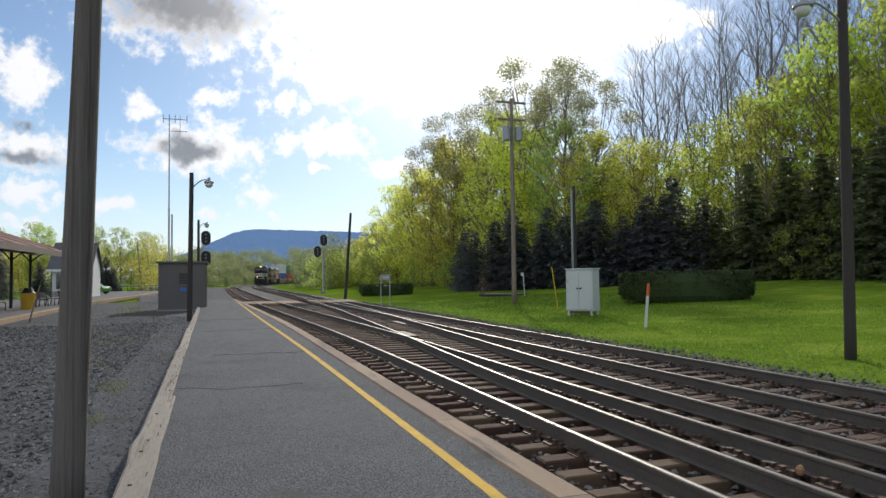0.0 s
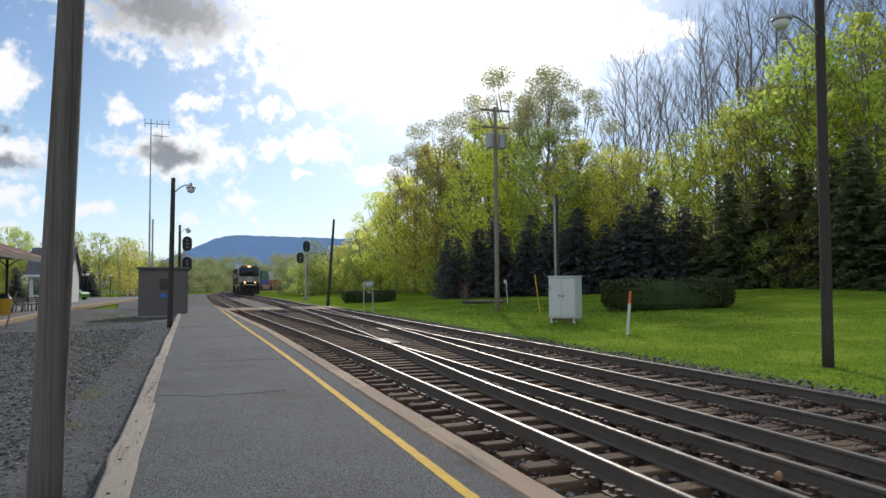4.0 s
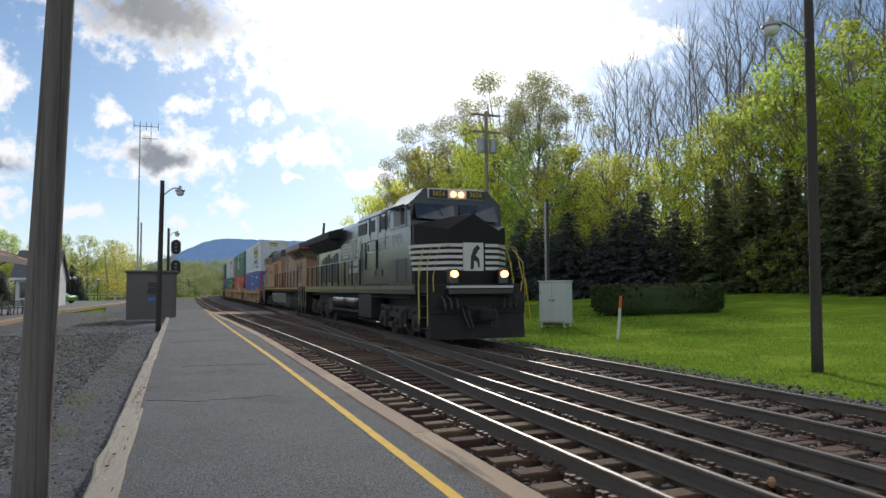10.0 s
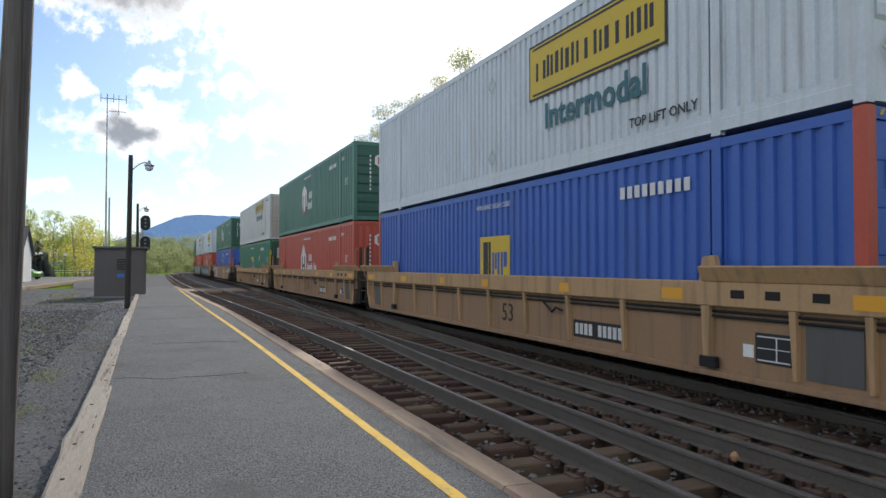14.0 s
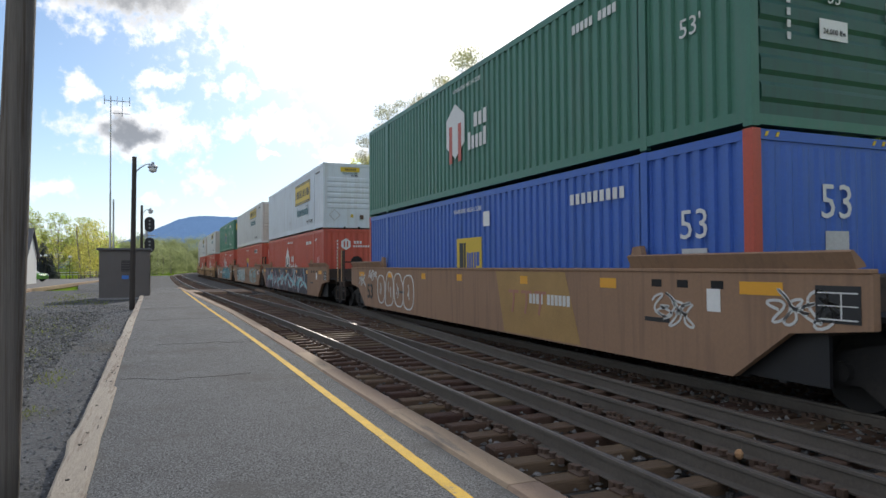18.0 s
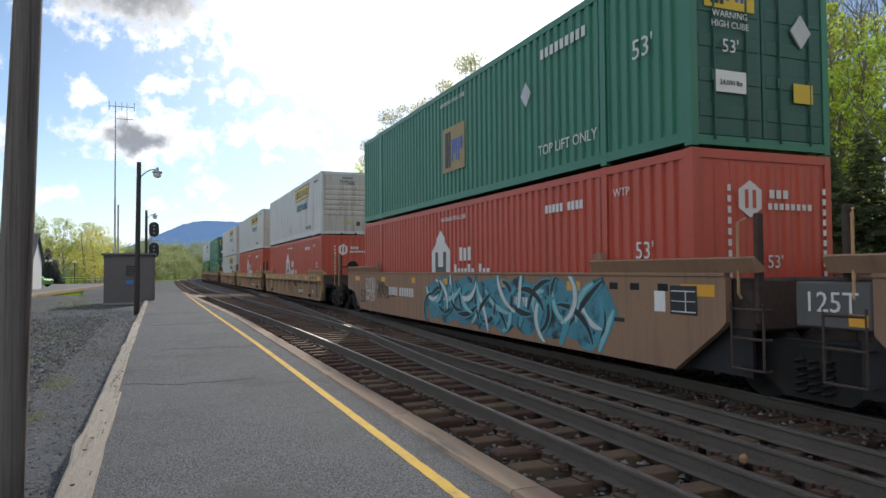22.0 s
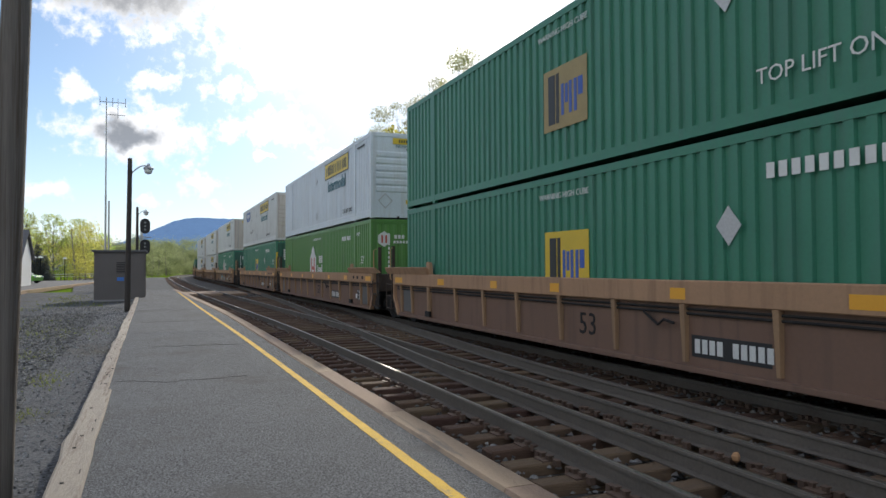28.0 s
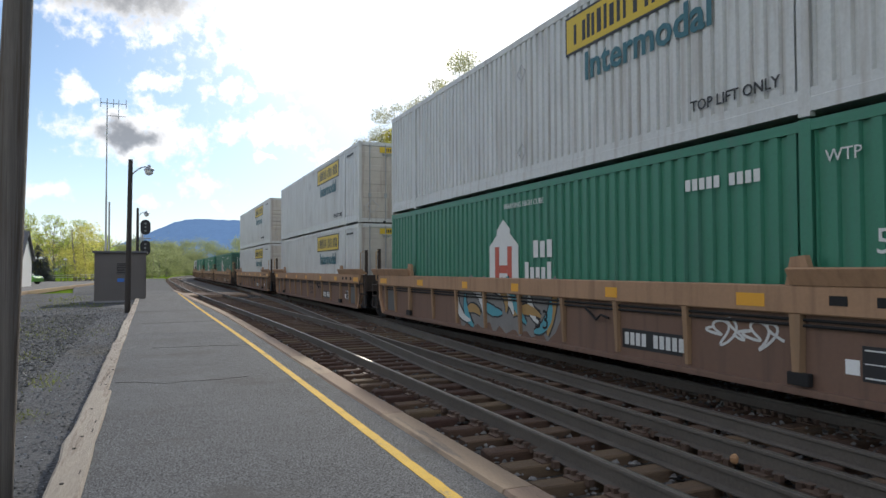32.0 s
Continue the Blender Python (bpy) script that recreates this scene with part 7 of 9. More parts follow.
def locomotive(black):
    """A six-axle road engine, its front towards negative y."""
    if black:
        body, top, stripe, rail, tank = M["ns_black"], M["ns_black"], M["loco_white"], M["black_metal"], M["under"]
        e = thing("locomotive", "black diesel freight locomotive with white nose stripes, headlights lit", "locomotive")
    else:
        body, top, stripe, rail, tank = M["up_yellow"], M["up_grey"], M["red_paint"], M["black_metal"], M["up_tank"]
        e = thing("locomotive", "dusty yellow diesel freight locomotive with a grey roof", "locomotive")
    DECK = 1.72
    # the black engine has the longer tail
    T = 1.1 if black else 0.0
    # frame
    f = Shape().box(-1.5, 1.5, -10.3, 10.3 + T, 1.45, DECK - 0.02, 0.02)
    part("deck", f, M["under"], e)
    for side in (-1, 1):
        s = Shape().box(*sorted((side * 1.5, side * 1.54)), -9.2, 9.4 + T, 1.42, DECK)
        part("side_sill", s, body if black else M["under"], e)
        for a, b in ((-9.0, -5.3), (-5.2, -1.6), (-1.5, 2.0), (2.1, 5.6), (5.7, 9.2 + T)):
            s = Shape().box(*sorted((side * 1.54, side * 1.548)), a, b, 1.56, 1.68)
            part("sill_stripe", s, M["sill_yellow"] if not black else M["loco_sill"], e, "worn yellow reflective stripe")
    # cab
    cab_out = [(-1.52, DECK), (1.52, DECK), (1.52, 4.18), (1.1, 4.58), (-1.1, 4.58), (-1.52, 4.18)]
    c = Shape().loft([[(x, -8.85 + max(0, z - 3.6) * 0.35, z) for x, z in cab_out], [(x, -6.32, z) for x, z in cab_out]])
    part("cab", c, body, e)
    roof = Shape().loft([[(x, y, z) for x, z in ((-1.56, 4.17), (-1.12, 4.6), (1.12, 4.6), (1.56, 4.17), (1.5, 4.2), (1.08, 4.66), (-1.08, 4.66), (-1.5, 4.2))] for y in (-8.62, -6.3)])
    part("cab_roof", roof, top, e)
    # broad nose: ridged top on the black engine, plain slope on the yellow one
    ridge0, ridge1 = (3.84, 3.78) if black else (3.62, 3.42)
    n0 = [(-1.5, DECK), (1.5, DECK), (1.5, 3.5), (0.0, ridge0), (-1.5, 3.5)]
    f_ = 0.8 if black else 1.22
    n1 = [(-f_, DECK), (f_, DECK), (f_, 3.3 if black else 3.22), (0.0, ridge1), (-f_, 3.3 if black else 3.22)]
    n = Shape().loft([[(x, -10.0, z) for x, z in n1], [(x, -9.0 if black else -8.8, z) for x, z in n0], [(x, -8.7, z) for x, z in n0]])
    nose = part("nose", n, M["nose_black"] if black else body, e)
    part("nose_door", Shape().box(0.3, 0.74, -10.02, -10.0, 1.85, 3.1, 0.006) if black else Shape().box(-0.3, 0.3, -10.02, -10.0, 1.85, 3.0, 0.006), M["nose_black"] if black else body, nose)
    # windscreens and side windows
    for sx in (-1, 1):
        w = Shape()
        x0, x1 = sorted((sx * 0.1, sx * 1.36))
        ya, yb = -8.80, -8.64
        w.add([(x0, ya, 3.74), (x1, ya, 3.66), (x1 * 0.96, yb, 4.18), (x0, yb, 4.2), (x0, ya + 0.05, 3.74), (x1, ya + 0.05, 3.66), (x1 * 0.96, yb + 0.05, 4.18), (x0, yb + 0.05, 4.2)],
              [(0, 1, 2, 3), (7, 6, 5, 4), (0, 4, 5, 1), (1, 5, 6, 2), (2, 6, 7, 3), (3, 7, 4, 0)])
        part("windscreen", w, M["glass"], e)
        part("wiper", Shape().tube([(sx * 0.7, -8.72, 4.22), (sx * 0.5, -8.8, 3.85)], 0.012, sides=5), M["black_metal"], e)
        for y0, y1 in ((-8.2, -7.72), (-7.62, -7.0), (-6.94, -6.5)):
            g = Shape().box(*sorted((sx * 1.515, sx * 1.53)), y0, y1, 3.58, 4.12)
            win = part("cab_window", g, M["glass"], e)
            fr = Shape()
            for p0, p1, c0, c1 in ((y0 - 0.04, y1 + 0.04, 3.52, 3.58), (y0 - 0.04, y1 + 0.04, 4.12, 4.16), (y0 - 0.04, y0, 3.58, 4.12), (y1, y1 + 0.04, 3.58, 4.12)):
                fr.box(*sorted((sx * 1.515, sx * 1.545)), p0, p1, c0, c1)
            part("window_frame", fr, M["silver_paint"], win)
        aw = Shape().add([(sx * 1.53, -8.1, 4.2), (sx * 1.53, -6.6, 4.2), (sx * 1.85, -6.6, 4.1), (sx * 1.85, -8.1, 4.1), (sx * 1.53, -8.1, 4.23), (sx * 1.53, -6.6, 4.23), (sx * 1.85, -6.6, 4.13), (sx * 1.85, -8.1, 4.13)],
                         [(0, 1, 2, 3), (7, 6, 5, 4), (0, 4, 5, 1), (1, 5, 6, 2), (2, 6, 7, 3), (3, 7, 4, 0)])
        part("sun_shade", aw, M["up_grey"] if black else M["silver_paint"], e)
        part("mirror", Shape().box(*sorted((sx * 1.53, sx * 1.75)), -7.69, -7.65, 3.55, 4.05), M["silver_paint"], e)
    # lamps and number boards
    lb = Shape().box(-0.95, 0.95, -8.72, -8.4, 4.34, 4.68, 0.04)
    part("lamp_housing", lb, M["loco_letter"] if black else body, e)
    for x in (-0.13, 0.13):
        part("headlight", Shape().disc((x, -8.74, 4.5), (0, 1, 0), 0.085, 0.06, 16), M["headlight"] if black else M["lens_dark"], e)
    for sx in (-1, 1):
        nb = part("number_board", Shape().box(sx * 0.62 - 0.3, sx * 0.62 + 0.3, -8.75, -8.7, 4.38, 4.63), M["letter_black"], e)
        lettering("3656" if black else "2743", 0.22, M["letter_yellow"], nb, Matrix.Translation((sx * 0.62, -8.758, 4.505)) @ Matrix(((1, 0, 0, 0), (0, 0, -1, 0), (0, 1, 0, 0), (0, 0, 0, 1))))
        d = Shape().disc((sx * 0.78, -10.42, 2.0), (0, 1, 0), 0.1, 0.12, 16)
        part("ditch_light", d, M["headlight"] if black else M["lens_dark"], e)
        b = Shape().box(sx * 0.78 - 0.15, sx * 0.78 + 0.15, -10.38, -10.2, DECK, 2.14, 0.02)
        part("lamp_bracket", b, body, e)
    # nose decoration
    if black:
        for k in range(5):
            z = 2.12 + k * 0.17
            for sx in (-1, 1):
                part("nose_stripe", Shape().box(*sorted((sx * (0.36 if sx < 0 else 0.36), sx * 0.795)), -10.028, -10.001, z, z + 0.09), M["loco_white"], nose)
                far = -8.5 - 0.1 * (4 - k)
                def side_x(yy):
                    return 0.8 + 0.7 * min(1.0, yy + 10.0)
                q0, q1, q2 = (-10.0, side_x(-10.0)), (-9.0, 1.5), (far, 1.525)
                w = Shape()
                for (ya, xa), (yb, xb) in ((q0, q1), (q1, q2)) if far > -9.0 else ((q0, (far, side_x(far))),):
                    w.add([(sx * (xa + 0.008), ya, z), (sx * (xb + 0.008), yb, z), (sx * (xb + 0.008), yb, z + 0.09), (sx * (xa + 0.008), ya, z + 0.09),
                           (sx * (xa - 0.01), ya, z), (sx * (xb - 0.01), yb, z), (sx * (xb - 0.01), yb, z + 0.09), (sx * (xa - 0.01), ya, z + 0.09)],
                          [(0, 1, 2, 3), (4, 5, 6, 7), (0, 1, 5, 4), (1, 2, 6, 5), (2, 3, 7, 6), (3, 0, 4, 7)])
                part("nose_stripe", w, M["loco_white"], nose)
        part("nose_emblem", Shape().box(-0.34, 0.3, -10.026, -10.001, 2.1, 2.92), M["loco_white"], nose, "white square with a dark figure")
        hs = Shape().prism([(-0.12, 2.15), (-0.02, 2.15), (0.0, 2.4), (0.1, 2.35), (0.12, 2.2), (0.18, 2.2), (0.16, 2.45), (0.05, 2.55), (0.12, 2.68), (0.2, 2.76), (0.1, 2.86), (-0.02, 2.74), (-0.1, 2.52)], "y", -10.034, -10.027)
        part("emblem_figure", hs, M["letter_black"], nose)
    # anticlimber, pilot plough, steps, coupler
    for fy, front in ((-1, True), (1, False)):
        y = -10.3 if front else 10.3 + T
        p = Shape()
        p.loft([[(-1.48, y + fy * 0.02, 0.15), (1.48, y + fy * 0.02, 0.15), (1.48, y - fy * 0.35, 0.15), (-1.48, y - fy * 0.35, 0.15)],
                [(-1.45, y - fy * 0.02, 0.85), (1.45, y - fy * 0.02, 0.85), (1.45, y - fy * 0.3, 0.85), (-1.45, y - fy * 0.3, 0.85)]])
        p.box(-1.5, 1.5, *sorted((y, y - fy * 0.12)), 0.85, DECK, 0.02)
        part("pilot", p, M["plough_dust"] if black else M["under"], e)
        part("anticlimber", Shape().box(-1.0, 1.0, *sorted((y, y + fy * 0.3)), 1.4, 1.6, 0.04), body, e)
        if front:
            part("anticlimber_edge", Shape().box(-0.98, 0.98, *sorted((y + fy * 0.02, y + fy * 0.3)), 1.601, 1.67), M["loco_white"] if black else body, e)
        c = Shape().box(-0.13, 0.13, *sorted((y, y + fy * 0.65)), 0.72, 0.98, 0.04)
        c.box(-0.2, 0.2, *sorted((y + fy * 0.55, y + fy * 0.85)), 0.68, 1.02, 0.06)
        part("coupler", c, M["under"], e)
        for x in (-0.5, -0.35, 0.35, 0.5):
            ho = Shape().tube([(x, y + fy * 0.03, 1.05), (x, y + fy * 0.22, 0.8), (x * 0.8, y + fy * 0.3, 0.5)], 0.025, sides=6)
            part("air_hose", ho, M["wire"], e)
        for x in (-1.15, -0.95, -0.75, 0.75, 0.95, 1.15):
            part("jumper_hose", Shape().tube([(x, y + fy * 0.02, 1.36), (x * 0.98, y + fy * 0.2, 1.28), (x * 0.95, y + fy * 0.24, 1.05), (x * 0.9, y + fy * 0.1, 0.92)], 0.03, sides=6), M["wire"], e)
        part("uncoupling_rod", Shape().tube([(-1.4, y + fy * 0.1, 1.1), (-0.5, y + fy * 0.16, 1.1), (-0.25, y + fy * 0.3, 0.98), (0.25, y + fy * 0.3, 0.98), (0.5, y + fy * 0.16, 1.1), (1.4, y + fy * 0.1, 1.1)], 0.02, sides=6), M["under"], e)
        part("draft_pocket", Shape().box(-0.4, 0.4, *sorted((y, y + fy * 0.12)), 0.6, 1.12, 0.03), M["black_metal"], e)
        for side in (-1, 1):
            st = Shape()
            for k in range(4):
                z = 0.42 + k * 0.32
                st.box(*sorted((side * 1.1, side * 1.5)), *sorted((y - fy * 0.1, y - fy * 0.75)), z, z + 0.03)
            st.box(*sorted((side * 1.08, side * 1.1)), *sorted((y - fy * 0.1, y - fy * 0.8)), 0.35, DECK)
            st.box(*sorted((side * 1.1, side * 1.5)), *sorted((y - fy * 0.76, y - fy * 0.8)), 0.35, DECK)
            part("steps", st, M["under"], e)
            for yy in (y - fy * 0.06, y - fy * 0.84):
                h = Shape().tube([(side * 1.52, yy, 0.55), (side * 1.53, yy, 1.7), (side * 1.5, yy - fy * 0.05, 2.35), (side * 1.3, yy - fy * 0.3, 2.75)], 0.013, sides=6)
                part("grab_rail", h, M["hand_yellow"] if black else M["loco_white"], e)
    # long hood, wider behind the cab
    def hood_ring(w, y):
        return [(x, y, z) for x, z in ((-w, DECK), (w, DECK), (w, 4.34), (w - 0.12, 4.5), (-w + 0.12, 4.5), (-w, 4.34))]
    part("hood", Shape().loft([hood_ring(0.95, y) for y in (-1.0, 8.6 + T)]), body, e)
    part("equipment_hood", Shape().loft([hood_ring(1.25, y) for y in (-6.32, -0.9)]), body, e)
    if not black:
        for w, ya, yb in ((1.25, -6.3, -0.89), (0.95, -0.89, 8.61)):
            part("roof_shroud", Shape().loft([[(x, y, z) for x, z in ((-w - 0.005, 4.0), (w + 0.005, 4.0), (w + 0.005, 4.34), (w - 0.12, 4.506), (-w + 0.12, 4.506), (-w - 0.005, 4.34))] for y in (ya, yb)]), M["up_grey"], e, "grey painted roof")
    part("hood_roof", Shape().box(-0.68, 0.68, -6.3, 4.0, 4.49, 4.56, 0.03), top, e)
    for side in (-1, 1):
        if not black:
            part("roof_band", Shape().box(*sorted((side * 0.95, side * 0.957)), -0.85, 3.9, 3.95, 4.2), M["up_grey"], e)
            part("red_stripe", Shape().box(*sorted((side * 0.95, side * 0.959)), -0.85, 3.9, 3.86, 3.95), M["red_paint"], e)
            part("roof_band", Shape().box(*sorted((side * 1.25, side * 1.257)), -6.25, -0.95, 3.72, 4.2), M["up_grey"], e)
            part("red_stripe", Shape().prism([(-3.2, 3.5), (-2.6, 3.5), (-2.3, 3.85), (-0.95, 3.85), (-0.95, 3.92), (-2.4, 3.92), (-2.7, 3.57), (-3.2, 3.57)], "x", *sorted((side * 1.25, side * 1.262))), M["red_paint"], e)
        # lower equipment bay, flush with the cab
        part("equipment_bay", Shape().box(*sorted((side * 1.2, side * 1.51)), -6.32, -2.95, DECK, 3.5 if not black else 2.95, 0.03), body, e)
        part("bay_seam", Shape().box(*sorted((side * 1.51, side * 1.518)), -6.3, -2.97, 2.3, 2.325), M["black_metal"], e)
        for y0, y1, z0, z1 in ((-8.3, -7.5, 1.85, 2.6), (-7.35, -6.6, 1.85, 2.6), (-5.6, -5.2, 2.05, 2.3), (-4.6, -4.2, 2.05, 2.3)) if black else ():
            v = Shape()
            for k in range(int((z1 - z0) / 0.07)):
                v.box(*sorted((side * 1.5, side * 1.545)), y0, y1, z0 + k * 0.07, z0 + k * 0.07 + 0.04)
            part("louvre", v, M["up_grey"] if black else M["letter_black"], e)
        # grilles high on the hood, under the roof
        for y0, y1 in ((-5.7, -5.2), (-5.0, -4.4), (-3.6, -2.95), (-2.3, -0.95)):
            part("grille", Shape().box(*sorted((side * 1.25, side * 1.268)), y0, y1, 3.72, 4.17), M["letter_black"], e)
            gf = Shape()
            for k in range(6):
                gf.box(*sorted((side * 1.268, side * 1.276)), y0 + 0.03, y1 - 0.03, 3.75 + k * 0.07, 3.77 + k * 0.07)
            part("grille_screen", gf, M["black_metal"], e)
        if black:
            for y0 in (-2.6, -1.7):
                part("tall_slot", Shape().box(*sorted((side * 1.25, side * 1.26)), y0, y0 + 0.22, 2.2, 3.3), M["letter_black"], e)
            # access doors and cover plates of the equipment hood, a little proud of it
            for y0, y1, z0, z1 in ((-6.25, -5.05, 3.02, 3.62), (-4.98, -4.05, 3.02, 3.62), (-3.98, -3.0, 3.02, 4.28), (-2.88, -1.5, 3.36, 3.68), (-1.38, -0.94, 1.6, 3.68), (-2.3, -1.78, 1.6, 2.15)):
                part("cover_plate", Shape().box(*sorted((side * 1.25, side * 1.262)), y0, y1, z0, z1, 0.005), body, e)
            part("roof_seam", Shape().box(*sorted((side * 1.25, side * 1.275)), -6.3, -0.9, 4.28, 4.31), M["black_metal"], e)
            for y0 in (-5.1, -4.3, -2.8):
                part("upright_seam", Shape().box(*sorted((side * 1.25, side * 1.28)), y0, y0 + 0.035, 3.64, 4.3), M["black_metal"], e)
        # tall access doors along the engine hood
        y = -0.8
        k = 0
        while y < 3.7:
            wdt = 0.74
            part("hood_door", Shape().box(*sorted((side * 0.95, side * 0.968)), y, y + wdt - 0.03, DECK + 0.12, 3.8, 0.006), body, e)
            for z in (2.0, 2.9, 3.6):
                la = Shape().box(*sorted((side * 0.968, side * 0.985)), y + 0.58, y + 0.66, z, z + 0.1)
                part("latch", la, M["black_metal"] if k % 2 else M["silver_paint"], e)
            y += wdt
            k += 1
        # tall screens under the wings
        for k, y0 in enumerate((4.6, 5.3, 5.95, 6.65, 7.4, 8.2) if black else (4.9, 5.5, 6.2, 6.75)):
            part("rear_screen", Shape().box(*sorted((side * 0.95, side * 0.972)), y0, y0 + ((0.38 if k % 2 else 0.5) if black else 0.32), 2.0, 3.25 - 0.12 * (k % 3)), M["letter_black"], e)
            part("screen_frame", Shape().box(*sorted((side * 0.95, side * 0.966)), y0 - 0.05, y0 + ((0.43 if k % 2 else 0.55) if black else 0.37), 1.92, 3.34 - 0.12 * (k % 3)), M["truck_dust"] if black else body, e)
    # radiator wings: a wide flat cap over sloping screens
    cap = [(-1.55, 3.98), (1.55, 3.98), (1.55, 4.3), (0.5, 4.6), (-0.5, 4.6), (-1.55, 4.3)]
    part("radiator_cap", Shape().loft([[(x, y, z) for x, z in cap] for y in (3.85, 9.55 + T)]), M["plough_dust"] if black else top, e)
    under = [(-0.96, 3.5), (0.96, 3.5), (1.5, 3.979), (-1.5, 3.979)]
    part("radiator_slope", Shape().loft([[(x, y, z) for x, z in under] for y in (4.1, 8.9 + T)]), M["letter_black"] if black else M["up_wing"], e, "black sloping radiator screens" if black else "dusty sloping wing underside")
    for side in () if black else (-1, 1):
        for ya, yb in ((5.9, 7.05), (7.45, 8.65)):
            sc = [(side * (0.96 + 0.54 * u + 0.012), y, 3.5 + 0.479 * u - 0.012) for u in (0.22, 0.86) for y in (ya, yb)]
            part("radiator_screen", Shape().add(sc + [(x - side * 0.03, y, z + 0.03) for x, y, z in sc], [(0, 1, 3, 2), (4, 6, 7, 5), (0, 4, 5, 1), (1, 5, 7, 3), (3, 7, 6, 2), (2, 6, 4, 0)]), M["letter_black"], e, "black radiator screen")
    for side in (-1, 1):
        for y0 in (4.0, 5.6 + T / 3, 7.2 + T / 2, 8.85 + T):
            rb = Shape().add([(side * 0.96, y0, 3.48), (side * 0.96, y0 + 0.1, 3.48), (side * 1.52, y0 + 0.1, 3.97), (side * 1.52, y0, 3.97), (side * 0.94, y0, 3.5), (side * 0.94, y0 + 0.1, 3.5), (side * 1.5, y0 + 0.1, 3.985), (side * 1.5, y0, 3.985)],
                             [(0, 1, 2, 3), (7, 6, 5, 4), (0, 4, 5, 1), (1, 5, 6, 2), (2, 6, 7, 3), (3, 7, 4, 0)])
            part("wing_rib", rb, body, e)
        if not black:
            part("red_stripe", Shape().box(*sorted((side * 1.55, side * 1.558)), 3.9, 9.5, 4.02, 4.06), M["flag_red"], e)
            part("wing_plate", Shape().box(*sorted((side * 1.55, side * 1.556)), 3.87, 9.53, 4.07, 4.29), M["up_wing"], e, "dusty tan wing plate")
    part("tail", Shape().loft([[(x, y, z) for x, z in ((-0.98, DECK), (0.98, DECK), (0.98, 3.98), (-0.98, 3.98))] for y in (8.6 + T, 8.75 + T)]), body, e)
    if not black:
        part("red_stripe", Shape().box(-1.54, 1.54, 9.55, 9.556, 4.02, 4.1), M["red_paint"], e)
    part("rear_lamp_box", Shape().box(-0.28, 0.28, 8.75 + T, 8.85 + T, 3.3, 3.75, 0.02) if black else Shape().box(-0.88, -0.56, 8.75, 8.85, 3.1, 3.8, 0.02), M["black_metal"], e)
    for x, z in ((-0.12, 3.62), (0.12, 3.62)) if black else ((-0.72, 3.62), (-0.72, 3.3)):
        part("rear_light", Shape().disc((x, 8.9 + T, z), (0, 1, 0), 0.1, 0.1, 14), M["silver_paint"], e)
    if not black:
        lettering("2743", 0.26, M["flag_red"], e, Matrix.Translation((0.3, 8.757, 3.35)) @ Matrix(((-1, 0, 0, 0), (0, 0, 1, 0), (0, 1, 0, 0), (0, 0, 0, 1))))
        for y0 in (7.3, 8.0):
            for side in (-1, 1):
                part("hood_door", Shape().box(*sorted((side * 0.95, side * 0.966)), y0, y0 + 0.56, 2.0, 3.2, 0.006), body, e)
    for x in (-0.7, 0.1):
        part("tail_grab_iron", Shape().tube([(x, 8.78 + T, 2.3), (x, 8.82 + T, 2.32), (x, 8.82 + T, 3.0), (x, 8.78 + T, 3.02)], 0.015, sides=5), M["loco_white"], e)
    # roof things
    part("exhaust", Shape().box(-0.35, 0.35, 0.6, 1.6, 4.5, 4.72, 0.03), M["black_metal"], e)
    for y in (-5.6, -1.2, 3.0):
        part("roof_hatch", Shape().box(-0.5, 0.5, y, y + 0.9, 4.5, 4.6, 0.02), top, e)
    part("antenna_dome", Shape().disc((0, -7.4, 4.72), (0, 0, 1), 0.22, 0.12, 14, 0.1), M["loco_white"], e)
    hn = Shape()
    for x in (-0.1, 0.0, 0.1):
        hn.tube([(x, -3.6, 4.6), (x, -3.95, 4.62)], 0.03, 0.07, 10)
    part("horn", hn, M["black_metal"], e)
    # walkway rails
    for side in (-1, 1):
        for k in range(10 if black else 9):
            y = -2.2 + k * 1.35
            part("stanchion", Shape().box(*sorted((side * 1.48, side * 1.53)), y - 0.055, y + 0.055, DECK - 0.1, 2.74), rail, e)
        part("handrail", Shape().tube([(side * 1.5, -2.2, 2.75), (side * 1.5, 8.7 + T, 2.75)], 0.022, sides=6), M["steel"], e)
        if black:
            part("high_handrail", Shape().tube([(side * 1.54, -6.25, 3.32), (side * 1.54, -2.75, 3.32), (side * 1.5, -2.2, 2.75)], 0.022, sides=6), M["steel"], e)
        for y in (-4.8, -3.2) if black else ():
            part("stanchion", Shape().box(*sorted((side * 1.5, side * 1.55)), y - 0.05, y + 0.05, 2.3, 3.32), rail, e)
        part("front_handrail", Shape().tube([(side * 1.36, -10.3, 1.5), (side * 1.4, -10.36, 1.9), (side * 1.2, -10.34, 2.75), (side * 0.9, -10.2, 2.85), (side * 0.75, -10.05, 2.85)], 0.015, sides=6), M["hand_yellow"] if black else M["loco_white"], e)
        part("corner_handrail", Shape().tube([(side * 1.52, -9.55, 0.7), (side * 1.53, -9.5, 1.8), (side * 1.42, -9.45, 2.5), (side * 1.36, -9.4, 2.75)], 0.015, sides=6), M["hand_yellow"] if black else M["loco_white"], e)
    # tank, reservoirs
    y0, y1 = (-3.6, 3.7) if black else (-4.0, 3.4)
    lowz = 0.66 if black else 1.2
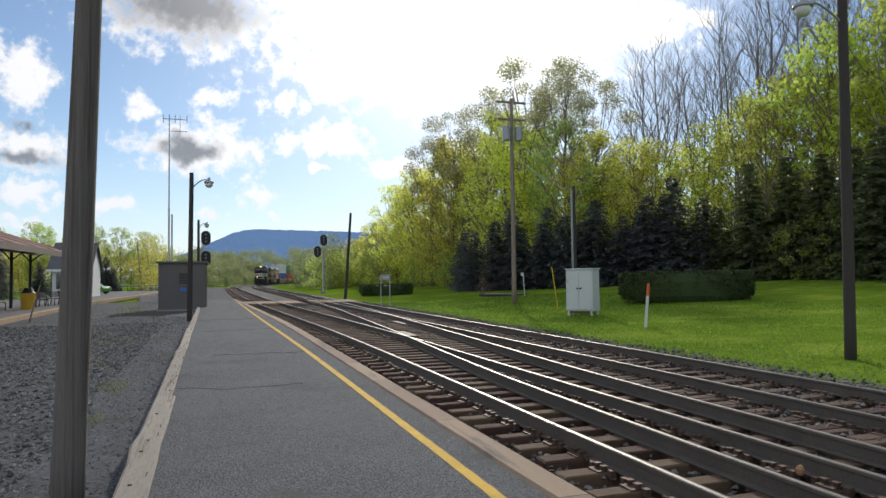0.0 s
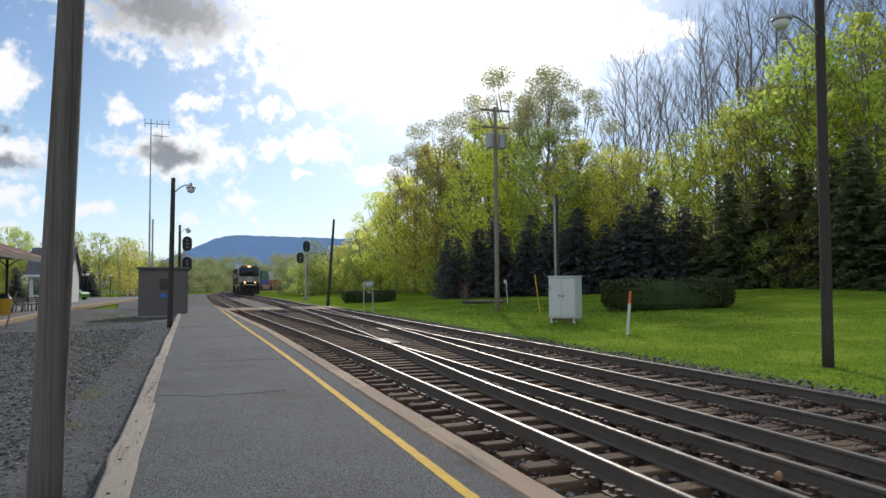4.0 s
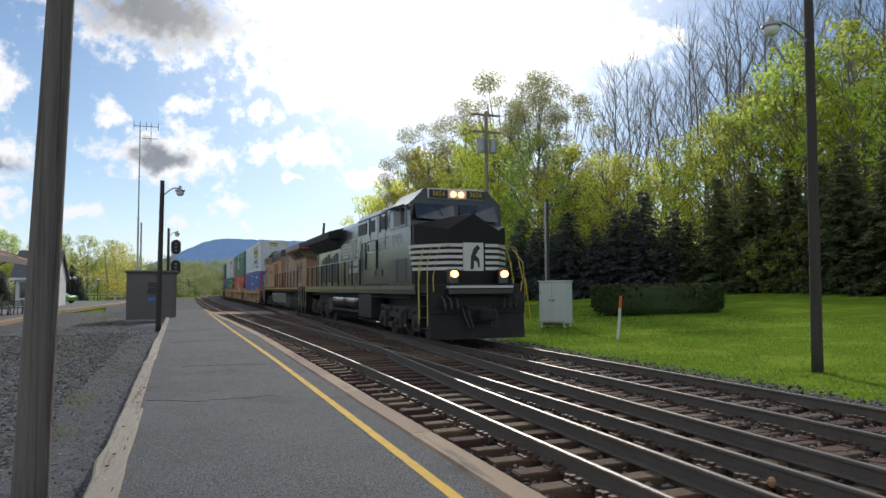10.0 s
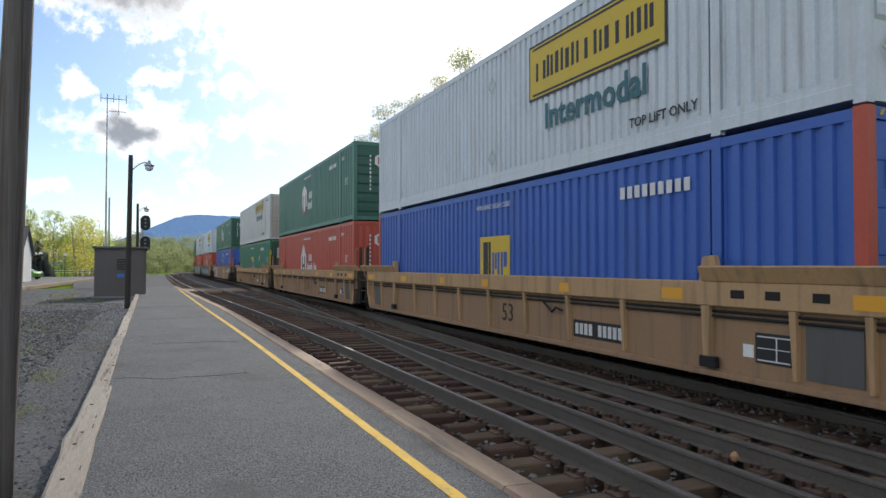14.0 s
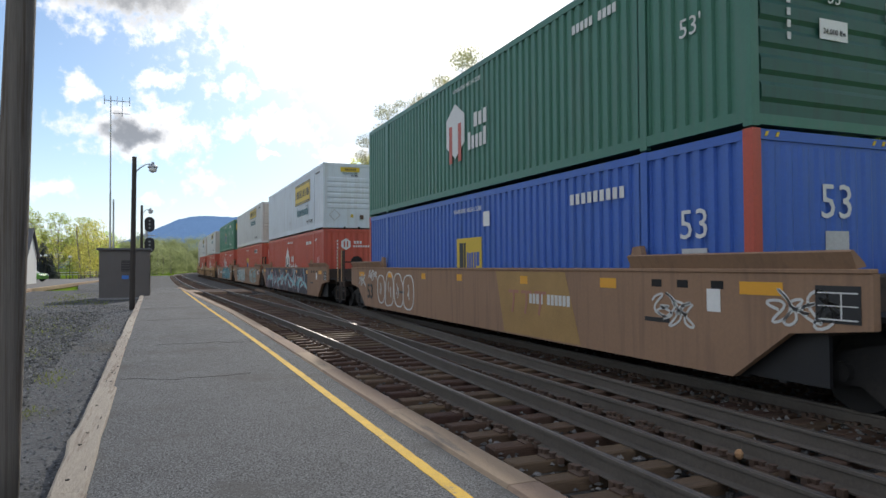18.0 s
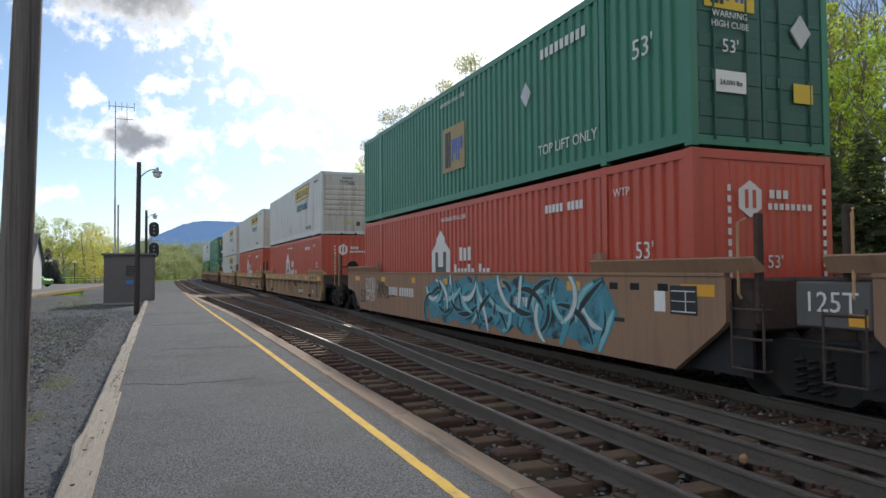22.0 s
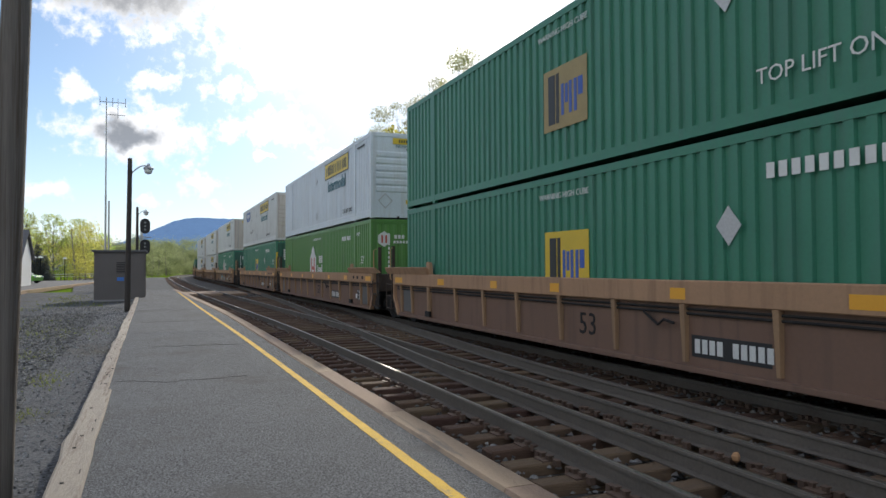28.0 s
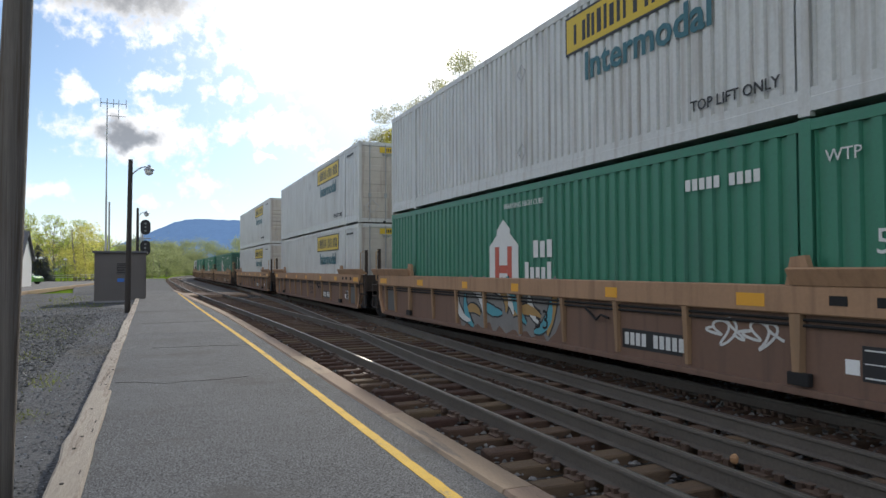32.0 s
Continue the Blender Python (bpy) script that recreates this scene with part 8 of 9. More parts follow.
    part("fuel_tank", Shape().prism([(-1.42, lowz + 0.08), (-1.5, lowz), (-1.45, 0.62), (-1.1, 0.36), (1.1, 0.36), (1.45, 0.62), (1.5, lowz), (1.42, lowz + 0.08)], "y", y0, y1), tank, e)
    part("tank_band", Shape().box(-1.53, -1.45, -0.5, -0.35, 0.7, lowz + 0.05), tank, e)
    if black:
        for ya, yb in ((-1.75, 0.4), (0.6, 2.95)):
            part("air_reservoir", Shape().disc((-1.2, (ya + yb) / 2, 1.06), (0, 1, 0), 0.3, yb - ya, 24), M["ns_black"], e, "black round air reservoir")
            for u in (0.12, 0.88):
                part("reservoir_strap", Shape().disc((-1.2, ya + (yb - ya) * u, 1.06), (0, 1, 0), 0.31, 0.06, 24), M["black_metal"], e)
        part("battery_box", Shape().box(-1.52, -1.0, -4.0, -2.05, 0.5, 1.4, 0.03), M["black_metal"], e)
    if black:
        part("relay_box", Shape().box(-1.5, -1.0, 3.1, 3.95, 0.6, 1.2, 0.03), M["truck_dust"], e)
    part("centre_sill", Shape().box(-0.9, 0.9, -9.6, 9.6, 0.95, 1.46), M["black_metal"], e)
    for x, z in ((-1.42, 1.36), (-1.47, 1.3)):
        part("pipe", Shape().tube([(x, -8.5, z), (x, 8.5, z)], 0.022, sides=6), M["under"], e)
    for y in (-6.55, 7.5 if black else 6.55):
        loco_truck(e, y)
    # lettering
    for side in (-1, 1):
        if black:
            lettering("3656", 0.5, M["loco_letter"], e, side_m(-7.25, 3.14, side, side * 1.53) @ Matrix.Diagonal((1.15, 1, 1, 1)), bold=0.022)
            x0, x1 = sorted((side * 0.97, side * 0.977))
            for k in range(5):
                part("speed_stripe", Shape().box(x0, x1, 1.55 + 0.16 * (4 - k), 3.6 - 0.1 * (4 - k), 3.0 + k * 0.14, 3.09 + k * 0.14), M["loco_emblem"], e)
            part("emblem", Shape().prism([(1.14, 3.7), (0.95, 3.7), (0.89, 3.3), (0.79, 3.7), (0.62, 3.7), (0.79, 2.95), (0.95, 2.95), (1.03, 3.42), (1.15, 2.95), (1.32, 2.95)], "x", x0, x1), M["loco_emblem"], e, "faded grey angular emblem stroke")
            part("emblem", Shape().prism([(0.52, 3.12), (0.16, 3.12), (0.16, 3.2), (0.54, 3.28), (0.45, 3.7), (-0.09, 3.7), (-0.05, 3.48), (0.27, 3.48), (0.27, 3.33), (-0.14, 3.28), (-0.02, 2.95), (0.56, 2.95)], "x", x0, x1), M["loco_emblem"], e, "faded grey angular emblem stroke")
            for row, count in ((2.58, 7), (2.28, 8)):
                for k in range(count):
                    part("name_bar", Shape().prism([(0.3 + k * 0.22, row), (0.44 + k * 0.22, row), (0.38 + k * 0.22, row + 0.21), (0.24 + k * 0.22, row + 0.21)], "x", x0, x1), M["loco_letter"], e)
        else:
            lettering("2743", 0.62, M["number_red"], e, side_m(-7.75, 3.03, side, side * 1.53), bold=0.02)
            part("cab_vent", Shape().box(*sorted((side * 1.515, side * 1.535)), -7.95, -7.5, 1.95, 2.5), M["letter_black"], e)
            part("vent_frame", Shape().box(*sorted((side * 1.515, side * 1.53)), -8.0, -7.45, 1.9, 2.55), M["up_grey"], e)
            part("cab_seam", Shape().box(*sorted((side * 1.52, side * 1.526)), -8.8, -6.35, 2.68, 2.7), M["faded_letter"], e)
            part("cab_seam", Shape().box(*sorted((side * 1.52, side * 1.526)), -8.25, -8.23, 1.75, 2.68), M["faded_letter"], e)
            lettering("BUILDING AMERICA", 0.26, M["faded_letter"], e, side_m(-4.75, 2.88, side, side * 1.518))
            part("shield", Shape().box(*sorted((side * 1.51, side * 1.522)), -6.25, -5.95, 2.95, 3.15), M["blue_sign"], e)
            x0, x1 = sorted((side * 0.97, side * 0.977))

            def wave(u):
                return 0.13 * math.sin(u * 3.0 + 0.4) - 0.1 * u
            for k in range(13):
                pts_up, pts_dn = [], []
                for j in range(13):
                    u = 3.0 * j / 12
                    if k < 7 and u < 1.1:
                        continue
                    zt = 3.85 - k * 0.112 + wave(u)
                    yy = 0.0 + u - 0.045 * k
                    pts_up.append((yy, zt))
                    pts_dn.append((yy, zt - 0.112))
                part("flag_stripe", Shape().prism(pts_dn + pts_up[::-1], "x", x0, x1), M["flag_red"] if k % 2 == 0 else M["flag_white"], e)
            pts_up = [(0.0 + 1.15 * j / 6, 3.88 + wave(1.15 * j / 6)) for j in range(7)]
            pts_dn = [(-0.3 + 1.15 * j / 6, 3.02 + wave(1.15 * j / 6)) for j in range(7)]
            part("flag_canton", Shape().prism(pts_dn + pts_up[::-1], "x", *sorted((side * 0.97, side * 0.979))), M["flag_blue"], e, "faded blue flag corner")
            for j in range(20 if side > 0 else 0):
                yy, zz = 0.02 + 0.2 * (j % 5), 3.75 - 0.17 * (j // 5)
                part("flag_star", Shape().prism([(yy - 0.05 * (j // 5) + 0.03 * math.sin(i * 1.257), zz + wave(yy) + 0.03 * math.cos(i * 1.257)) for i in range(5)], "x", *sorted((side * 0.979, side * 0.983))), M["flag_white"], e)
            part("flag_pole", Shape().tube([(side * 0.98, -0.72, 1.9), (side * 0.98, 0.02, 3.95)], 0.02, sides=5), M["silver_paint"], e)
    return e


ride(locomotive(True), 8.55, 6.6)
ride(locomotive(False), 30.95, 6.6, 0.0, 180.0)

# ---- trees, hedges, hill ----
def grow(rng, base, way, length, radius, depth, out, tips, spread_, kids, shrink, droop=0.0):
    """Adds a bent limb and its branches."""
    n = 4
    pts, p, d = [base.copy()], base.copy(), way.copy()
    for k in range(n):
        d = (d + Vector((rng.uniform(-1, 1), rng.uniform(-1, 1), rng.uniform(-0.6, 1) - droop)) * 0.13).normalized()
        p = p + d * (length / n)
        pts.append(p.copy())
    out.tube(pts, radius, radius * 0.55, 6 if radius > 0.06 else (4 if radius > 0.025 else 3))
    if depth == 0:
        tips += [(q, d) for q in pts[2:]]
        return
    for k in range(kids):
        u = rng.uniform(0.35, 1.0) if k else 1.0
        i = min(n - 1, int(u * n))
        q = pts[i].lerp(pts[i + 1], u * n - i)
        a = rng.uniform(0, 2 * math.pi)
        side = Vector((math.cos(a), math.sin(a), rng.uniform(-0.1, 0.5)))
        w = (d * (1.0 if k else 2.2) + side * spread_).normalized()
        grow(rng, q, w, length * shrink * rng.uniform(0.75, 1.15), radius * 0.55 * rng.uniform(0.8, 1.1), depth - 1, out, tips, spread_, kids, shrink, droop)


def leaf_sheet(rng, places, per, size, scatter):
    v, f = [], []
    for q, d in places:
        for _ in range(per):
            c = q + Vector((rng.gauss(0, scatter), rng.gauss(0, scatter), rng.gauss(0, scatter * 0.8)))
            a = Vector((rng.uniform(-1, 1), rng.uniform(-1, 1), rng.uniform(-1, 1))).normalized()
            b = a.cross(Vector((rng.uniform(-1, 1), rng.uniform(-1, 1), rng.uniform(-1, 1)))).normalized()
            s = size * rng.uniform(0.6, 1.4)
            k = len(v)
            v += [tuple(c - a * s), tuple(c + b * s * 0.55), tuple(c + a * s), tuple(c - b * s * 0.55)]
            f.append((k, k + 1, k + 2, k + 3))
    return v, f


def make_tree(seed, h, clear, leafy, leaf, size=0.14, per=4, wide=0.75, depth=3, kids=4, scatter=0.28):
    """A tapered trunk with limbs; leaves gather at the twigs."""
    rng = random.Random(seed)
    wood, tips = Shape(), []
    pts, p = [], Vector((0, 0, -0.3))
    n = 9
    for k in range(n + 1):
        pts.append(p.copy())
        p = p + Vector((rng.uniform(-0.035, 0.035) * h / 3, rng.uniform(-0.035, 0.035) * h / 3, h * 0.9 / n))
    r = h * 0.012 + 0.05
    stem = Shape().tube(pts, r, r * 0.25, 8)
    limbs = int(9 + h * 0.35)
    for k in range(limbs):
        u = clear + (1 - clear) * (k + 0.5) / limbs
        i = min(n - 1, int(u * n))
        q = pts[i].lerp(pts[i + 1], u * n - i)
        a = k * 2.4 + rng.uniform(-0.4, 0.4)
        w = Vector((math.cos(a) * wide, math.sin(a) * wide, 0.55 + 0.6 * u)).normalized()
        ln = h * (0.24 * (1 - 0.55 * u) + 0.03) * rng.uniform(0.7, 1.25)
        grow(rng, q, w, ln, r * (0.5 - 0.3 * u), depth - 1, wood, tips, 0.85, kids, 0.62)
    grow(rng, pts[-1], Vector((0, 0, 1)), h * 0.1, r * 0.22, depth - 1, wood, tips, 0.85, kids, 0.62)
    crown = None
    if leafy > 0:
        places = [t for t in tips if rng.random() < leafy]
        crown = raw_mesh("crown", *leaf_sheet(rng, places, per, size, scatter), M[leaf])
    return stem.mesh("trunk", M["bark"]), crown, wood.mesh("branchwork", M["bark"])


def make_spruce(seed, h, needle="needle", broad=0.33):
    """Trunk with drooping whorls of needled boughs."""
    rng = random.Random(seed)
    wood = Shape().tube([(0, 0, -0.3), (0, 0, h)], 0.16, 0.02, 7)
    v, f = [], []
    z = 0.35
    while z < h - 0.2:
        u = z / h
        reach = (h * broad) * (1 - u) ** 0.8 + 0.15
        for k in range(int(7 + 5 * (1 - u))):
            a = rng.uniform(0, 2 * math.pi)
            d = Vector((math.cos(a), math.sin(a), 0))
            ln = reach * rng.uniform(0.75, 1.12)
            m = max(3, int(ln / 0.16))
            for j in range(m):
                s = (j + 0.7) / m
                c = Vector((0, 0, z)) + d * ln * s + Vector((0, 0, -0.28 * ln * s * s + 0.1 * ln * s))
                for _ in range(3):
                    side = Vector((-d.y, d.x, 0)) * rng.uniform(-1, 1) + d * rng.uniform(0.2, 1) + Vector((0, 0, rng.uniform(-0.5, 0.25)))
                    side.normalize()
                    e = side.cross(Vector((rng.uniform(-0.4, 0.4), rng.uniform(-0.4, 0.4), 1))).normalized()
                    q = len(v)
                    L_ = 0.34 + 0.16 * rng.random()
                    v += [tuple(c), tuple(c + side * L_ * 0.5 + e * 0.11), tuple(c + side * L_), tuple(c + side * L_ * 0.5 - e * 0.11)]
                    f.append((q, q + 1, q + 2, q + 3))
        z += 0.24 + 0.12 * u
    return wood.mesh("trunk", M["bark"]), raw_mesh("crown", v, f, M[needle])


def plant(name, meshes, x, y, scale, turn, label, category, group):
    t = thing(name, label, category, None, group)
    t.matrix_basis = Matrix.LocRotScale((x, y, ground_z(x, y) - 0.05), Euler((0, 0, turn)), (scale, scale, scale))
    part("trunk", meshes[0], None, t)
    if meshes[1]:
        part("crown", meshes[1], None, t)
    if len(meshes) > 2:
        part("branchwork", meshes[2], None, t)
    return t


def clump_tree(seed, h, clear, wide, leaf, clumps, per, size, puff, lean=0.0, fork=False, twigs=4):
    """A trunk whose curving limbs each carry a loose puff of leaves; gaps stay between the puffs."""
    g = random.Random(seed)
    stem, wood, places = Shape(), Shape(), []
    n, p, pts = 8, Vector((0, 0, -0.3)), []
    top = h * (0.62 if fork else 0.82)
    for k in range(n + 1):
        pts.append(p.copy())
        p = p + Vector((g.uniform(-0.02, 0.02) * h / 2 + lean * h / n, g.uniform(-0.02, 0.02) * h / 2, (top + 0.3) / n))
    r = 0.04 + h * 0.006
    stem.tube(pts, r, r * 0.35, 8)

    def on_stem(z):
        u = min(0.999, max(0.0, (z + 0.3) / (top + 0.3))) * n
        i = int(u)
        return pts[i].lerp(pts[i + 1], u - i)
    for k in range(clumps):
        v = (k + 0.5) / clumps
        z = h * (clear + (0.96 - clear) * v)
        a = k * 2.39996 + g.uniform(-0.5, 0.5)
        reach = wide * math.sin(math.pi * (0.2 + 0.72 * v)) ** 0.8 * math.sqrt(g.uniform(0.12, 1.0))
        axis = on_stem(min(z, top))
        c = Vector((axis.x + reach * math.cos(a), axis.y + reach * math.sin(a), z))
        start = on_stem(min(top * 0.97, max(h * clear * 0.55, z - reach * g.uniform(0.7, 1.2) - h * 0.05)))
        mid = start.lerp(c, 0.5) + Vector((math.cos(a), math.sin(a), 0)) * reach * 0.16 + Vector((g.uniform(-0.4, 0.4), g.uniform(-0.4, 0.4), -0.02 * h))
        limb = [start.lerp(mid, u).lerp(mid.lerp(c, u), u) for u in (0, 0.2, 0.4, 0.6, 0.8, 1.0)]
        limb = [q + Vector((g.uniform(-0.12, 0.12), g.uniform(-0.12, 0.12), 0)) for q in limb]
        rb = r * g.uniform(0.25, 0.42)
        wood.tube(limb, rb, 0.022, 5)
        rr = puff * g.uniform(0.5, 1.45)
        for _ in range(twigs):
            q = c + Vector((g.gauss(0, 0.6), g.gauss(0, 0.6), g.gauss(0.25, 0.45))) * rr
            wood.tube([limb[3], limb[4].lerp(q, 0.5), q], 0.013, 0.006, 3)
        for _ in range(int(per * (rr / puff) ** 2)):
            d = Vector((g.gauss(0, 1), g.gauss(0, 1), g.gauss(0, 1))).normalized() * rr * g.random() ** 0.4
            places.append((c + Vector((d.x, d.y, d.z * 0.7 + 0.15 * rr)), None))
    crown = raw_mesh("crown", *leaf_sheet(g, places, 1, size, 0.06), M[leaf]) if places else None
    return stem.mesh("trunk", M["bark"]), crown, wood.mesh("branchwork", M["bark"])


def bare_tree(seed, h, clear, crooked=0.05):
    """A tall slender tree: a running stem and steep limbs that part into fine twigs."""
    g = random.Random(seed)
    stem, wood, tips = Shape(), Shape(), []
    n, p, pts = 10, Vector((0, 0, -0.3)), []
    for k in range(n + 1):
        pts.append(p.copy())
        p = p + Vector((g.uniform(-crooked, crooked) * h / 5, g.uniform(-crooked, crooked) * h / 5, h * 0.93 / n))
    r = 0.04 + h * 0.0048
    stem.tube(pts, r, 0.02, 7)
    limbs = 15
    for k in range(limbs):
        u = clear + (0.97 - clear) * (k + 0.5) / limbs
        i = min(n - 1, int(u * n))
        q = pts[i].lerp(pts[i + 1], u * n - i)
        a = k * 2.4 + g.uniform(-0.4, 0.4)
        w = Vector((math.cos(a) * 0.5, math.sin(a) * 0.5, 1.0)).normalized()
        grow(g, q, w, h * 0.2 * (1.15 - 0.75 * u) * g.uniform(0.8, 1.2), r * (0.5 - 0.32 * u), 3, wood, tips, 0.55, 3, 0.68)
    return stem.mesh("trunk", M["bark"]), None, wood.mesh("branchwork", M["bark"])


rng = random.Random(21)
# crowns are modelled 16 m high, airy and bare trees 25 m
LEAFY = [clump_tree(1, 16, 0.16, 4.3, "leaf", 62, 100, 0.145, 1.0), clump_tree(2, 16, 0.2, 3.9, "leaf", 58, 100, 0.14, 1.0), clump_tree(3, 16, 0.12, 4.6, "leaf_deep", 62, 95, 0.15, 1.0),
         clump_tree(4, 16, 0.22, 3.6, "leaf", 56, 100, 0.14, 0.95)]
FRESH = [clump_tree(5, 16, 0.4, 4.0, "leaf_fresh", 36, 42, 0.17, 0.95), clump_tree(6, 16, 0.44, 3.6, "leaf_fresh", 32, 40, 0.17, 0.9), clump_tree(7, 16, 0.36, 3.8, "leaf_fresh", 32, 44, 0.16, 1.0)]
AIRY = [clump_tree(11, 25, 0.58, 4.6, "leaf_pale", 13, 620, 0.09, 1.35, 0.012, True, 10), clump_tree(12, 25, 0.54, 4.2, "leaf_pale", 14, 600, 0.09, 1.3, -0.02, True, 10),
        clump_tree(13, 25, 0.6, 4.9, "leaf_pale", 12, 640, 0.09, 1.4, 0.02, True, 10)]
BARE = [bare_tree(21, 25, 0.34), bare_tree(22, 25, 0.42, 0.07), bare_tree(23, 25, 0.38, 0.04)]
SHRUB = [clump_tree(31, 5, 0.06, 2.1, "leaf_deep", 18, 90, 0.13, 0.8), clump_tree(32, 6, 0.08, 2.2, "leaf", 18, 90, 0.13, 0.85)]
SPRUCE = [make_spruce(41, 7.5), make_spruce(42, 8.5), make_spruce(43, 9.5)]
PINE = [make_spruce(44, 9.5, "pine_needle", 0.3), make_spruce(45, 11, "pine_needle", 0.27)]

# the wood: edge line that runs from beside the lawn to the far bend
EDGE = smooth_line([(-30, 48), (0, 46), (20, 44), (35, 42), (48, 38), (60, 33), (75, 29), (95, 25), (120, 24), (150, 27), (200, 38), (260, 60)])


def put(kind, meshes, x, y, s, label, category="tree", group="trees of the wood"):
    plant(kind, rng.choice(meshes), x, y, s, rng.uniform(0, 6.28), label, category, group)


def in_wood(bearing, deep):
    """A place in the wood: bearing in degrees as seen from the platform, and metres behind the edge."""
    a, d = radians(bearing), 20.0
    while d < 240 and d * math.sin(a) < EDGE(d * math.cos(a)):
        d += 0.5
    d += deep
    return d * math.sin(a), d * math.cos(a)


# height of the leafy crowns along the wood, by bearing
leafy_top = smooth_line([(7, 8), (9, 10), (12, 12.5), (14, 15), (16, 19), (19, 20.5), (23, 20), (27, 18.5), (30, 16), (33, 13.5), (36, 13.5), (39, 15.5), (43, 18.5), (47, 20), (52, 19.5), (60, 18)])
az = 7.0
while az < 58:
    fresh = az > 37
    x, y = in_wood(az + rng.uniform(-0.4, 0.4), rng.uniform(4.0, 9.0) if fresh else rng.uniform(1.5, 5.0))
    put("deciduous_tree", FRESH if fresh else LEAFY, x, y, leafy_top(az) / 16 * rng.uniform(0.74, 1.08), "broad tree in fresh green spring leaf" if fresh else "broad tree in yellow-green spring leaf")
    az += 2.1 if fresh else (1.55 if az > 14 else 1.2)
az = 8.5
while az < 56:
    x, y = in_wood(az + rng.uniform(-0.8, 0.8), rng.uniform(7, 13))
    put("deciduous_tree", FRESH[:1] + LEAFY if az > 40 else LEAFY, x, y, leafy_top(az) / 16 * rng.uniform(0.78, 0.98), "leafy tree standing in the wood")
    az += 2.3
for az, deep, s in ((17.4, 4, 0.82), (19.4, 4, 0.95), (22.2, 4, 0.99), (25.4, 4, 1.06), (28.7, 4, 0.99), (30.6, 5, 0.9), (27.2, 9, 0.93), (23.8, 8, 0.88)):
    x, y = in_wood(az, deep)
    put("deciduous_tree", AIRY, x, y, s, "tall airy tree with pale opening leaves in round tufts")
bare_top = smooth_line([(8, 11), (13, 13), (18, 16), (24, 17), (30, 19), (33, 25), (38, 25), (42, 28), (48, 29.5), (56, 30)])
az = 8.5
while az < 57:
    x, y = in_wood(az + rng.uniform(-0.4, 0.4), rng.uniform(5, 22) if az > 20 else rng.uniform(2, 8))
    put("bare_tree", BARE, x, y, bare_top(az) / 25 * rng.uniform(0.88, 1.06), "tall slender tree still bare of leaves")
    az += 0.95 if az > 31 else 3.6
for k in range(9):
    y = 22 - k * 4.5
    put("deciduous_tree", FRESH, EDGE(y) + rng.uniform(1, 5), y, rng.uniform(1.0, 1.2), "broad tree in fresh green spring leaf")
for x, y, s in ((24.5, 64, 0.85), (26, 62, 0.95), (27.5, 60, 0.9), (29, 58, 0.85), (30.5, 56, 1.0), (32.5, 54, 1.05), (34, 52, 0.9), (35.5, 50.5, 1.15), (37, 49, 1.15), (38.5, 47, 0.95),
                (25, 68, 0.95), (28.2, 63, 1.0), (33, 57, 1.0), (36.5, 53, 1.0), (31, 60.5, 0.95)):
    plant("spruce", rng.choice(SPRUCE), x, y, s * rng.uniform(0.82, 0.94), rng.uniform(0, 6), "dense dark spruce at the edge of the lawn", "spruce tree", "spruces by the lawn")
for x, y, s in ((38.8, 45.5, 0.7), (40.2, 43.5, 0.95), (41.5, 41, 1.0), (42.3, 38.5, 0.9), (42.5, 36, 1.08), (41.2, 33, 0.95), (43, 34, 1.1), (40.8, 29.5, 1.0), (42.5, 26, 1.2), (41.5, 19, 1.2), (40.5, 14, 1.15), (42, 9, 1.2)):
    plant("pine_tree", rng.choice(PINE), x, y, s * rng.uniform(0.85, 1.0), rng.uniform(0, 6), "dark green conifer with low boughs beside the lawn", "conifer tree", "conifers by the lawn")
for k in range(46):
    y = 2 + k * 3.4 + rng.uniform(-1.5, 1.5)
    x = EDGE(y) + rng.uniform(-1.0, 1.5)
    plant("shrub", rng.choice(SHRUB), x + (2.5 if 40 < y < 70 else 0), y, rng.uniform(0.8, 1.3), rng.uniform(0, 6), "leafy green undergrowth at the edge of the wood", "shrub", "undergrowth of the wood")


def thicket(name, spots, per_m3, size, material, label):
    """Foliage of a far wood: lumps of loose leaves on crooked stems, in one object."""
    g = random.Random(len(spots))
    v, f, stems = [], [], Shape()
    for x, y, r, h in spots:
        z0 = ground_z(x, y)
        stems.tube([(x, y, z0 - 0.2), (x + g.uniform(-0.5, 0.5), y, z0 + h * 0.5), (x + g.uniform(-1, 1), y + g.uniform(-1, 1), z0 + h * 0.92)], 0.16, 0.04, 5)
        lumps = [(Vector((x + g.gauss(0, r * 0.5), y + g.gauss(0, r * 0.5), z0 + h * g.uniform(0.12, 0.92))), r * g.uniform(0.35, 0.75)) for _ in range(9)]
        for c, rr in lumps:
            places = [(c + Vector((g.gauss(0, 0.45), g.gauss(0, 0.45), g.gauss(0, 0.38))) * rr, None) for _ in range(int(per_m3 * rr ** 2 * 4))]
            vv, ff = leaf_sheet(g, places, 1, size, 0.05)
            k = len(v)
            v += vv
            f += [tuple(i + k for i in q) for q in ff]
    ob = thing(name, label, "woodland", kind="stuff")
    part("stems", stems, M["bark"], ob)
    part("foliage", raw_mesh("foliage", v, f, M[material]), None, ob)
    return ob


